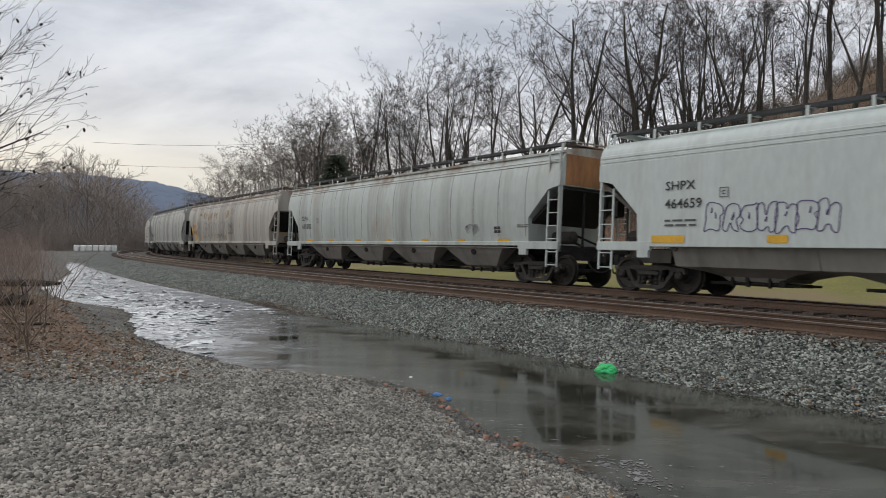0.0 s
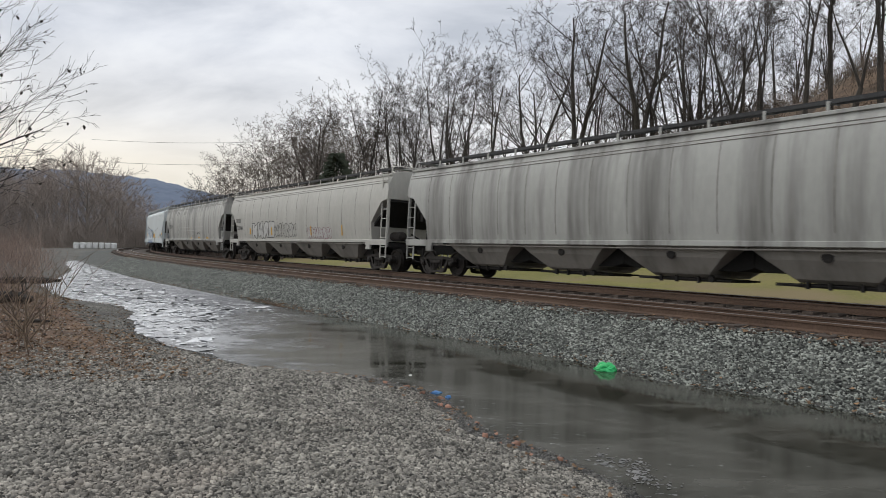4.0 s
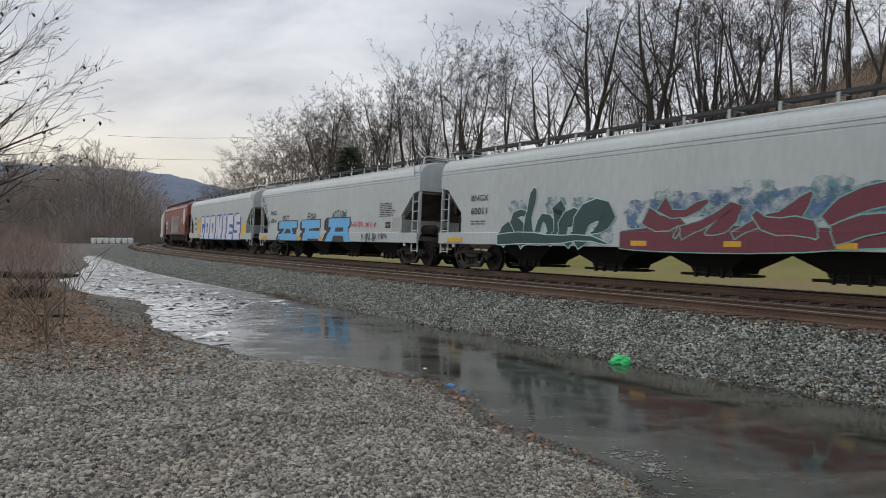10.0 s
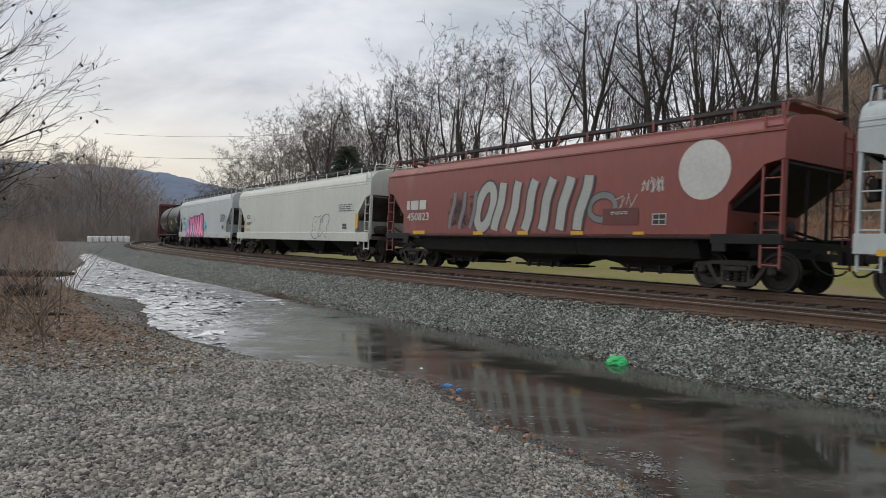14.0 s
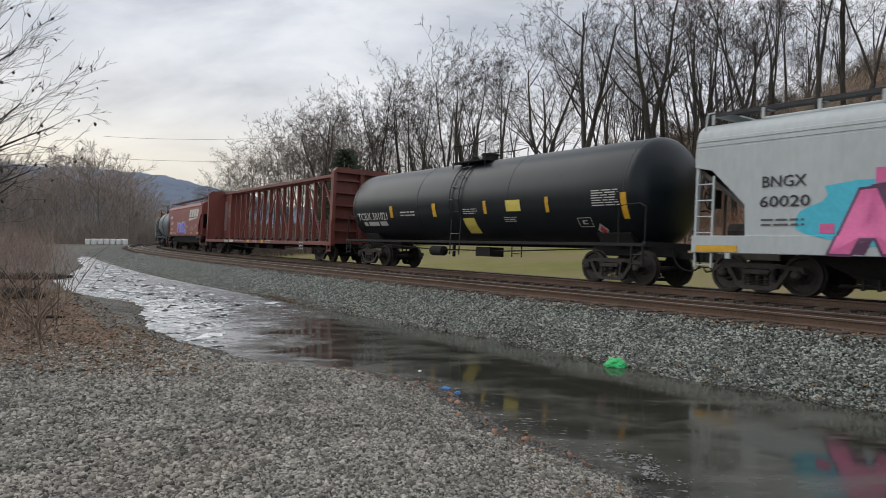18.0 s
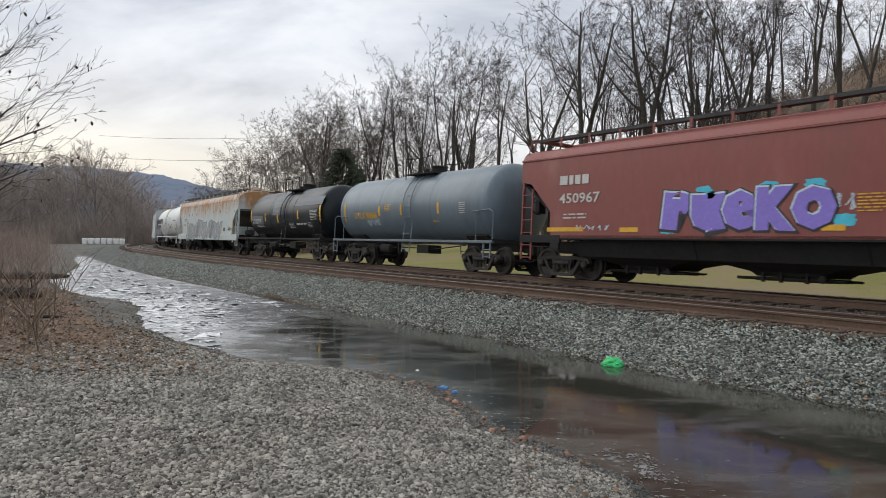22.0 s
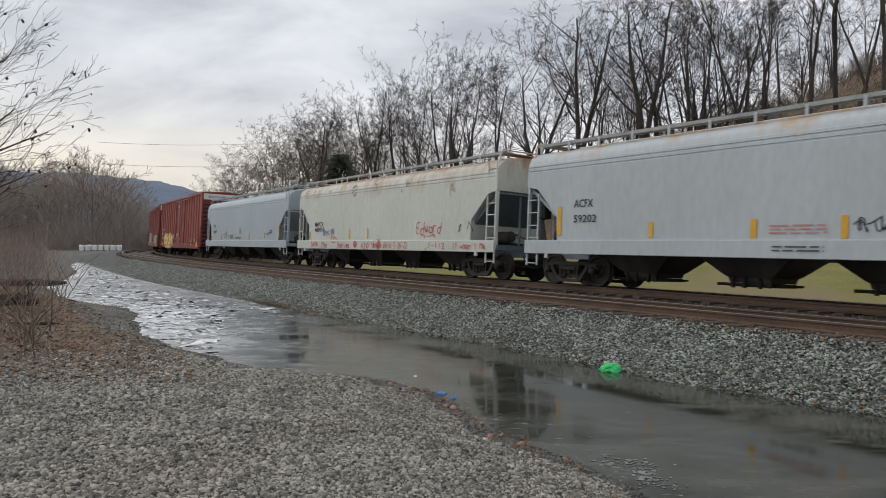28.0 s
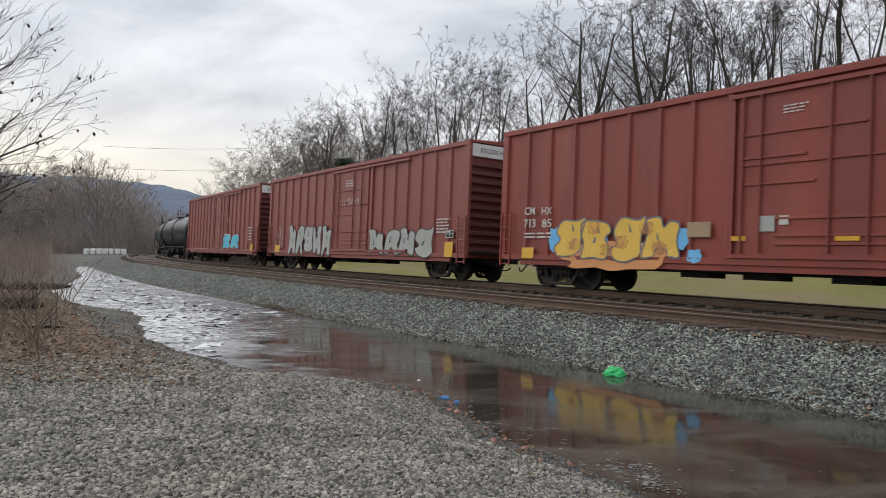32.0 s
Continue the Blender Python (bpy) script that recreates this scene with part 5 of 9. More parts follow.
ink_pink, ink_plum, ink_maroon, ink_rose = ink("pink", (0.62, 0.12, 0.30)), ink("plum", (0.09, 0.03, 0.075)), ink("maroon", (0.17, 0.035, 0.06)), ink("rose", (0.50, 0.24, 0.24))
ink_red, ink_orange, ink_yellow, ink_lemon, ink_brown = ink("red", (0.55, 0.05, 0.06)), ink("orange", (0.62, 0.27, 0.10)), ink("yellow", (0.66, 0.42, 0.05)), ink("lemon", (0.68, 0.56, 0.12)), ink("brown", (0.33, 0.23, 0.14))
ink_soot, ink_ochre, ink_rust = smear("soot", (0.06, 0.058, 0.055), 0.7), smear("ochre", (0.50, 0.30, 0.10), 0.8), smear("rust", (0.27, 0.12, 0.05), 0.95)
ink_mist, ink_fog, ink_marine = smear("mist", (0.50, 0.53, 0.54), 0.7), ink("fog", (0.46, 0.50, 0.52)), ink("marine", (0.02, 0.10, 0.26))
ink_ash, ink_shade, ink_peach = ink("ash", (0.17, 0.165, 0.165)), smear("shade", (0.05, 0.04, 0.045), 0.85), smear("peach", (0.62, 0.30, 0.14), 0.8)
ink_deep, ink_wine, ink_frost, ink_jade, ink_amber = ink("deep_teal", (0.018, 0.055, 0.058)), ink("wine", (0.14, 0.028, 0.046)), ink("frost", (0.42, 0.60, 0.58)), ink("jade", (0.16, 0.42, 0.36)), ink("amber", (0.70, 0.44, 0.07))
ink_blue_haze = smear("blue_spray_haze", (0.10, 0.20, 0.38), 0.9)
ink_haze = smear("spray_haze", (0.14, 0.30, 0.34), 0.85)


def skin_of(key, z):
    surf = TRAIN[key][2]
    if surf[0] == "hopper":
        return 1.602 if (surf[2] == "wide" and z < 1.303) else side_y(surf[1], max(z, 1.13))
    if surf[0] == "tank":
        return math.sqrt(max(surf[1] ** 2 - (z - surf[2]) ** 2, 0.05))
    if surf[0] == "box":
        return 1.592 if z < 1.0 else 1.572
    return 0.305 if z > 1.2 else 1.522


# how far each car's middle lies beyond the point that its lettering is set out from
SET_OUT = {"shpx": 0.835, "cefx": 0.66, "soxx1": 0.395, "plain": 0.22, "soxx2": 0.105, "itfx": 0.24, "aex": 0.485, "b11": 0.47, "b16": 0.32, "b65": 0.22, "red1": 0.395, "acf1": 0.265, "b20": -0.225, "tank1": 0.135, "beam": 0.15, "red2": 0.6, "tank2": 0.75, "tank3": 0.5, "wlpx": 0.25, "tank4": 0.2, "acf2": 0.06, "mwcx": 0.11, "acf3": -0.2, "boxa": -0.525, "boxb": -0.625, "boxc": -0.55, "tank5": -0.45, "tank6": -0.35}


def lay(name, key, bm, x, z, mat, layer, label=""):
    """Drapes a flat drawing (right and up as read) onto the camera side of a car."""
    x -= SET_OUT.get(key, 0)
    for v in bm.verts:
        v.co = V((x - v.co.x, 0, z + v.co.y))
    zs = [v.co.z for v in bm.verts]
    if not zs:
        return None
    surf = TRAIN[key][2]
    cuts = [1.301, 1.312] if surf[0] == "hopper" and surf[2] == "wide" else [1.45, 1.65, 1.85, 2.05, 2.3, 2.55, 2.8, 3.0, 3.25] if surf[0] in ("hopper", "tank") else []
    for c in cuts:
        if min(zs) < c < max(zs):
            bmesh.ops.bisect_plane(bm, geom=bm.verts[:] + bm.edges[:] + bm.faces[:], plane_co=(0, 0, c), plane_no=(0, 0, 1))
    for v in bm.verts:
        v.co.y = skin_of(key, v.co.z) + 0.005 + 0.003 * layer
    ob = part(name, bm, mat, TRAIN[key][0], label)
    if name in ("stencil_print", "graffiti", "label_print"):
        tagged(ob, kind="stuff")
    return ob


def poly(bm, pts):
    f = bm.faces.new([bm.verts.new((p[0], p[1], 0)) for p in pts])
    if f.normal.z < 0:
        f.normal_flip()
    bmesh.ops.triangulate(bm, faces=[f])


def rect(bm, x0, y0, x1, y1):
    bm.faces.new([bm.verts.new((x, y, 0)) for x, y in ((x0, y0), (x1, y0), (x1, y1), (x0, y1))])


def ribbon(bm, pts, width, closed=False):
    """A painted line of even width along the points."""
    n = len(pts)
    left, right = [], []
    for i in range(n):
        a = pts[(i - 1) % n] if closed or i else pts[0]
        b = pts[(i + 1) % n] if closed or i < n - 1 else pts[-1]
        d = V((b[0] - a[0], b[1] - a[1], 0))
        d = d.normalized() if d.length > 1e-6 else V((1, 0, 0))
        nrm = V((-d.y, d.x, 0)) * width / 2
        p = V((pts[i][0], pts[i][1], 0))
        left.append(bm.verts.new(p + nrm))
        right.append(bm.verts.new(p - nrm))
    for i in range(n if closed else n - 1):
        j = (i + 1) % n
        bm.faces.new((right[i], right[j], left[j], left[i]))


def wobble(rng, cx, cy, rx, ry, lobes, amp, n=26, boxy=0.55):
    ph = [rng.uniform(0, math.tau) for _ in range(3)]
    out = []
    for i in range(n):
        a = i * math.tau / n
        k = 1 + amp * (math.sin(lobes * a + ph[0]) * 0.6 + math.sin((lobes + 2) * a + ph[1]) * 0.4)
        c, s = math.cos(a), math.sin(a)
        sq = max(abs(c), abs(s))
        k *= (1 - boxy) + boxy / sq
        out.append((cx + rx * k * c * 0.86, cy + ry * k * s * 0.86))
    return out


def font_bm(text, offset=0.0):
    cu = bpy.data.curves.new("lettering", "FONT")
    cu.body, cu.offset, cu.resolution_u = text, offset, 2
    ob = bpy.data.objects.new("lettering", cu)
    scene.collection.objects.link(ob)
    bpy.context.view_layer.update()
    me = bpy.data.meshes.new_from_object(ob.evaluated_get(bpy.context.evaluated_depsgraph_get()))
    bpy.data.objects.remove(ob)
    bpy.data.curves.remove(cu)
    bm = bmesh.new()
    bm.from_mesh(me)
    bpy.data.meshes.remove(me)
    return bm


def fit_bm(bm, w, h, ref=None):
    xs, ys = [v.co.x for v in bm.verts], [v.co.y for v in bm.verts]
    x0, x1, y0, y1 = ref or (min(xs), max(xs), min(ys), max(ys))
    for v in bm.verts:
        v.co = V(((v.co.x - (x0 + x1) / 2) * w / (x1 - x0), (v.co.y - (y0 + y1) / 2) * h / (y1 - y0), 0))
    return (x0, x1, y0, y1)


def words(key, x, z, w, h, text, mat):
    bm = font_bm(text, 0.012)
    fit_bm(bm, w, h)
    lay("lettering", key, bm, x, z, mat, 5)


# slab letters: outline, counters
SLABS = {
    "O": (((0, 0.62), (0, 1), (1, 1), (1, 0.66), (0.72, 0.62), (0.82, 0.33), (1.03, 0.33), (1.03, 0), (0, 0), (0, 0.33), (0.17, 0.33), (0.32, 0.62)), ((0.42, 0.60), (0.62, 0.60), (0.70, 0.36), (0.30, 0.36))),
    "F": (((0, 0.62), (0, 1), (1, 1), (1, 0.62), (0.42, 0.58), (0.42, 0.49), (1, 0.47), (1, 0.10), (0.40, 0.09), (0.40, 0), (0.10, 0), (0.20, 0.62)), ((0.46, 0.57), (0.98, 0.60), (0.98, 0.50), (0.46, 0.51))),
    "A": (((0.10, 0.62), (0.10, 1), (1, 1), (1, 0.66), (0.92, 0.60), (1.08, 0), (0.83, 0), (0.77, 0.25), (0.38, 0.25), (0.31, 0), (0, 0), (0.23, 0.62)), ((0.42, 0.60), (0.74, 0.60), (0.75, 0.43), (0.40, 0.42))),
}


def block_letter(key, x, z, w, h, text, face, back):
    outline, counter = SLABS[text]

    def put(pts, mat, layer, label):
        bm = bmesh.new()
        poly(bm, [((p - 0.5) * w, (q - 0.5) * h) for p, q in pts])
        lay("graffiti", key, bm, x, z, mat, layer, label)
    put(((-0.10, 0.52), (-0.10, 0.90), (0.0, 1.04), (1.03, 1.04), (1.03, 0.62), (0.96, 0.55), (1.05, -0.01), (-0.06, -0.01), (-0.12, 0.06), (0.02, 0.46)), back, 2, "black shadow of a painted letter")
    put(outline, face, 4, "blocky painted letter")
    put(counter, back, 5, "black counter of a painted letter")


def throwup(key, x, z, w, h, text, fill, line, seed, shine=None, fat=0.08, edge=0.055, swell=0.0, tilt=0.08, shade=None):
    """Fat sprayed letters, each on its own slant, lapping over the one before."""
    rng = random.Random(seed)
    cell = w / len(text)
    for i, ch in enumerate(text):
        high = h * (1 + swell * (i / max(len(text) - 1, 1) - 0.5)) * rng.uniform(0.94, 1.04)
        ang, px, py = rng.uniform(-tilt, tilt), -w / 2 + cell * (i + 0.5), (high - h) / 2 + rng.uniform(-0.03, 0.03) * h
        ref = None
        for offset, mat, up, dx, dy, label in ((fat + edge, line if shade else None, -0.5, *(shade or (0, 0)), "dark block shade of a letter"), (fat + edge, line, 0.0, 0.0, 0.0, "sprayed outline of a letter"), (fat + 0.012, shine, 0.25, -0.025, 0.03, "pale highlight of a letter"), (fat, fill, 0.5, 0.0, 0.0, "sprayed letter")):
            if mat is None:
                continue
            bm = font_bm(ch, offset)
            if ref is None:
                body = font_bm(ch, fat)
                ref = fit_bm(body, 1, 1)
                body.free()
            fit_bm(bm, cell * 1.10, high, ref)
            for v in bm.verts:
                k = 0.035 * h * noise.noise(V((v.co.x * 2.2 / h + seed + i * 3, v.co.y * 2.2 / h, 0.5)))
                a, b = v.co.x + k + dx * h, v.co.y + k * 0.8 + dy * h
                v.co = V((px + a * math.cos(ang) - b * math.sin(ang), py + a * math.sin(ang) + b * math.cos(ang), 0))
            lay("graffiti", key, bm, x, z, mat, 1.0 + i * 0.8 + up, label)


def slanted_loops(key, x, z, w, h, fill, line, kinds, lean, thick):
    """Tall slanted strokes (I) and loops (O) sprayed as broad ribbons with dark edges."""
    cell = w / len(kinds)
    for i, kind in enumerate(kinds):
        c = -w / 2 + cell * (i + 0.5)
        if kind == "O":
            pts = [(c + cell * 0.52 * math.cos(a) + lean * h * 0.42 * math.sin(a), h * 0.42 * math.sin(a)) for a in np.linspace(0, math.tau, 25)[:-1]]
        else:
            pts = [(c + lean * h * f + 0.06 * cell * math.sin(7 * f + i), h * f) for f in np.linspace(-0.47, 0.47, 9)]
        for wide, mat, up, label in ((thick * 1.45, line, 0.0, "dark edge of a sprayed stroke"), (thick, fill, 0.4, "broad sprayed stroke")):
            bm = bmesh.new()
            ribbon(bm, pts, wide, kind == "O")
            lay("graffiti", key, bm, x, z, mat, 1.0 + i * 0.7 + up, label)


def wild(key, x, z, w, h, mats, n, seed, fat=1.0, lean=0.0):
    """Interlocking sprayed blades and hooks in several colours, which cannot be read."""
    rng = random.Random(seed)
    for layer, mat in enumerate(mats):
        bm = bmesh.new()
        for i in range(n):
            cx = -w / 2 + w * (i + rng.uniform(0.1, 0.9)) / n
            top, low = h * rng.uniform(0.05, 0.5), -h * rng.uniform(0.2, 0.5)
            bend, tilt = rng.uniform(-0.35, 0.35) * w / n, (rng.uniform(-0.7, 0.7) + lean) * w / n
            wide = w / n * rng.uniform(0.22, 0.5) * fat * (1.0, 0.45, 0.3, 0.25)[min(layer, 3)]
            left, right = [], []
            for k in range(9):
                f = k / 8
                px = cx + tilt * (f - 0.5) + bend * math.sin(f * math.pi * 1.4)
                py = low + (top - low) * f
                r = wide * (math.sin(math.pi * min(f * 1.2 + 0.12, 1.0)) ** 0.6 * 0.5 + 0.06)
                left.append((px - r, py))
                right.append((px + r, py))
            poly(bm, left + right[::-1])
        lay("graffiti", key, bm, x, z, mat, 1 + layer, "sprayed blades of colour")


def patch(key, x, z, w, h, mat):
    bm = bmesh.new()
    rect(bm, -w / 2, -h / 2, w / 2, h / 2)
    name = "reflector_stripe" if mat == stripe_m else "painted_patch"
    lay(name, key, bm, x, z, mat, 3)


def bars(key, x, z, w, h, mat, rows):
    rng = random.Random(int(x * 100 + z * 10))
    bm = bmesh.new()
    for i in range(rows):
        y1 = h / 2 - h * i / rows
        y0 = y1 - h / rows * (0.42 if rows > 1 else 1.0)
        p = -w / 2
        end = w / 2 - (rng.uniform(0, 0.25) * w if rows > 2 else 0)
        while p < end - 0.02:
            q = min(p + w * rng.uniform(0.16, 0.45), end)
            rect(bm, p, y0, q - w * 0.03, y1)
            p = q + w * 0.03
    lay("stencil_print", key, bm, x, z, mat, 5)


def frame_mark(key, x, z, w, h, mat):
    bm = bmesh.new()
    t = 0.018
    rect(bm, -w / 2, -h / 2, w / 2, -h / 2 + t)
    rect(bm, -w / 2, h / 2 - t, w / 2, h / 2)
    rect(bm, -w / 2, -h / 2 + t, -w / 2 + t, h / 2 - t)
    rect(bm, w / 2 - t, -h / 2 + t, w / 2, h / 2 - t)
    if w < 0.6:
        rect(bm, -w * 0.18, -h * 0.2, -w * 0.08, h * 0.2)
        rect(bm, -w * 0.08, h * 0.1, w * 0.18, h * 0.2)
        rect(bm, -w * 0.08, -h * 0.2, w * 0.18, -h * 0.1)
    lay("stencil_frame", key, bm, x, z, mat, 5)


def panel(key, x, z, w, h):
    bm = bmesh.new()
    rect(bm, -w / 2, -h / 2, w / 2, h / 2)
    lay("label_panel", key, bm, x, z, ink_chalk, 3, "small white label panel")
    bm = bmesh.new()
    for i in range(2):
        for j in range(2):
            rect(bm, -w * 0.44 + i * w * 0.46, -h * 0.42 + j * h * 0.46, -w * 0.02 + i * w * 0.46, -h * 0.04 + j * h * 0.46)
    lay("label_print", key, bm, x, z, ink_black, 4)


def diamond(key, x, z, w, h):
    for k, mat, layer in ((1.0, ink_chalk, 3), (0.62, ink_red, 4)):
        bm = bmesh.new()
        poly(bm, [(-w / 2 * k, 0), (0, -h / 2 * k), (w / 2 * k, 0), (0, h / 2 * k)])
        lay("placard", key, bm, x, z, mat, layer, "diamond-shaped hazard placard")


def disc(key, x, z, w, h, mat):
    bm = bmesh.new()
    poly(bm, [(w / 2 * math.cos(i * math.tau / 40), h / 2 * math.sin(i * math.tau / 40)) for i in range(40)])
    lay("painted_disc", key, bm, x, z, mat, 1, "large faded white disc")


def slant_logo(key, x, z, w, h, mat):
    bm = bmesh.new()
    for i in range(4):
        a = -w / 2 + 0.06 * w + i * w * 0.235
        s, y0, y1 = 0.07 * w, -h * 0.16, h * 0.5
        poly(bm, [(a, y0), (a + w * 0.19, y0), (a + w * 0.19 + s, y1), (a + s, y1)])
    poly(bm, [(-w / 2, -h * 0.5), (w * 0.36, -h * 0.30), (w * 0.40, -h * 0.22), (-w / 2 + 0.05 * w, -h * 0.26)])
    lay("painted_emblem", key, bm, x, z, mat, 3, "slanted white block emblem")


def cloud(key, x, z, w, h, mat, seed):
    rng = random.Random(seed)
    bm = bmesh.new()
    poly(bm, wobble(rng, 0, 0, w / 2, h / 2, 5 + seed % 4, 0.13, 40, 0.45))
    stain = mat.name.startswith("stain")
    lay("stain" if stain else "graffiti", key, bm, x, z, mat, 7 if mat == ink_peach else 0, "" if stain else "sprayed colour behind the graffiti")


# a hasty hand: strokes on a grid of 4 by 6, two digits a point
HAND = {"S": "4526051343422001", "A": "002640 1232", "V": "062046", "E": "46060040 0333", "M": "0006234640", "e": "02423414022041", "u": "040120414440", "b": "060030423303", "l": "2620",
        "i": "2420 2526", "m": "0004142320 23344340", "B": "000636453303 33413000", "N": "00064046", "J": "46412001", "T": "0646 2620", "O": "26040220424426", "U": "0601204146", "F": "460600 0333",
        "R": "000636443303 2340", "C": "452605012041", "I": "2620", "0": "26040220424426", "4": "30360242", "2": "0526440040", "d": "464010021343", "w": "0410233044", "a": "4440 4314021041",
        "r": "0400 031444", "o": "24030120414324", "k": "0600 440240", "y": "0422 4400", "D": "00063644423000", "t": "2620 1535", "s": "441403413000", "5": "46060333413000", "6": "36040120414303",
        "1": "152620", "-": "1333", "+": "1333 2224", "=": "1434 1232", "'": "2625", "n": "0004 03344340", "W": "0610243046", "*": "0005132633454000", "@": "26040220424426 13243312"}


def scrawl(key, x, z, w, h, text, mat, seed, thick=0.034):
    """Sprayed handwriting with uneven letters."""
    rng = random.Random(seed)
    bm = bmesh.new()
    cell = w / len(text)
    for i, ch in enumerate(text):
        big, up, lean = rng.uniform(0.9, 1.12), rng.uniform(-0.06, 0.08) * h, rng.uniform(0.0, 0.16)
        for stroke in HAND.get(ch, "").split():
            pts = []
            for k in range(0, len(stroke) - 1, 2):
                a, b = int(stroke[k]) / 4 - 0.5 + rng.gauss(0, 0.03), int(stroke[k + 1]) / 6 - 0.5 + rng.gauss(0, 0.02)
                pts.append((-w / 2 + cell * (i + 0.5) + cell * 0.72 * big * a + lean * h * b, up + h * big * b))
            for _ in range(2):
                if len(pts) > 2:
                    fine = [pts[0]]
                    for a, b in zip(pts, pts[1:]):
                        fine += [(a[0] * 0.75 + b[0] * 0.25, a[1] * 0.75 + b[1] * 0.25), (a[0] * 0.25 + b[0] * 0.75, a[1] * 0.25 + b[1] * 0.75)]
                    pts = fine + [pts[-1]]
            ribbon(bm, pts, thick)
    lay("lettering", key, bm, x, z, mat, 5, "sprayed handwriting")


def blades(key, x, z, w, h, strokes, fill, line, edge, layer=1.0):
    """Interlocking tapered strokes with pale edges; each stroke is (width, points), across and up from the lower corner."""
    for i, (fat, pts) in enumerate(strokes):
        for grow_by, mat, up, label in ((edge, line, 0.0, "pale edge of a sprayed blade"), (0.0, fill, 0.35, "sprayed blade")):
            path = [(w * (a - 0.5), h * (b - 0.5)) for a, b in pts]
            fine = [path[0]]
            for a, b in zip(path, path[1:]):
                fine += [(a[0] * 0.7 + b[0] * 0.3, a[1] * 0.7 + b[1] * 0.3), (a[0] * 0.3 + b[0] * 0.7, a[1] * 0.3 + b[1] * 0.7)]
            fine.append(path[-1])
            left, right = [], []
            for k, q in enumerate(fine):
                a, b = fine[max(k - 1, 0)], fine[min(k + 1, len(fine) - 1)]
                d = V((b[0] - a[0], b[1] - a[1], 0)).normalized()
                f = k / (len(fine) - 1)
                r = fat * h * (0.5 if f < 0.75 else 0.75 * (1.06 - f) / 0.31 * 0.66) * (0.8 + 0.35 * math.sin(5 * f + i)) + grow_by
                end = (-grow_by if k == 0 else grow_by if k == len(fine) - 1 else 0)
                c = V((q[0], q[1], 0)) + d * end
                left.append((c.x - d.y * r, c.y + d.x * r))
                right.append((c.x + d.y * r, c.y - d.x * r))
            bm = bmesh.new()
            rim_a, rim_b = [[bm.verts.new((a, b, 0)) for a, b in side] for side in (left, right)]
            for k in range(len(fine) - 1):
                bm.faces.new((rim_b[k], rim_b[k + 1], rim_a[k + 1], rim_a[k]))
            lay("graffiti", key, bm, x, z, mat, layer + 0.7 * i + up, label)


# silhouettes of sprayed shapes, right and up as read, each in its own cell
SHAPES = (
    ((-1.0, 0.75), (-0.3, 0.95), (-0.1, -0.1), (0.2, 0.9), (1.0, 1.0), (0.75, 0.3), (1.0, -0.9), (0.35, -1.0), (0.25, -0.45), (-0.35, -0.95), (-0.8, -0.6), (-0.75, 0.1)),
    ((-0.9, 1.0), (0.8, 0.85), (1.0, 0.35), (0.55, 0.1), (0.95, -0.4), (0.7, -1.0), (-0.15, -0.8), (-1.0, -1.0), (-0.75, -0.2), (-1.0, 0.3)),
    ((-0.5, 0.7), (0.1, 1.0), (0.9, 0.8), (1.0, 0.2), (0.55, -0.15), (1.05, -1.0), (0.3, -0.85), (0.0, -0.3), (-0.4, -1.0), (-1.0, -0.75), (-0.8, 0.15)),
    ((-1.0, 0.2), (-0.55, 0.95), (0.4, 0.8), (1.0, 1.0), (0.8, 0.1), (1.0, -0.65), (0.15, -1.0), (-0.6, -0.85), (-1.0, -0.45), (-0.45, -0.15)),
    ((-0.95, -1.0), (-0.7, 0.4), (-1.0, 0.9), (-0.1, 1.0), (0.05, 0.45), (0.4, 0.75), (1.0, 0.6), (0.85, -0.1), (1.0, -1.0), (0.4, -0.9), (0.3, -0.5), (-0.2, -0.55), (-0.35, -0.9)),
)


def rounded(pts, n=2):
    """Cuts the corners of a closed outline."""
    for _ in range(n):
        out = []
        for a, b in zip(pts, pts[1:] + pts[:1]):
            out += [(a[0] * 0.78 + b[0] * 0.22, a[1] * 0.78 + b[1] * 0.22), (a[0] * 0.22 + b[0] * 0.78, a[1] * 0.22 + b[1] * 0.78)]
        pts = out
    return pts


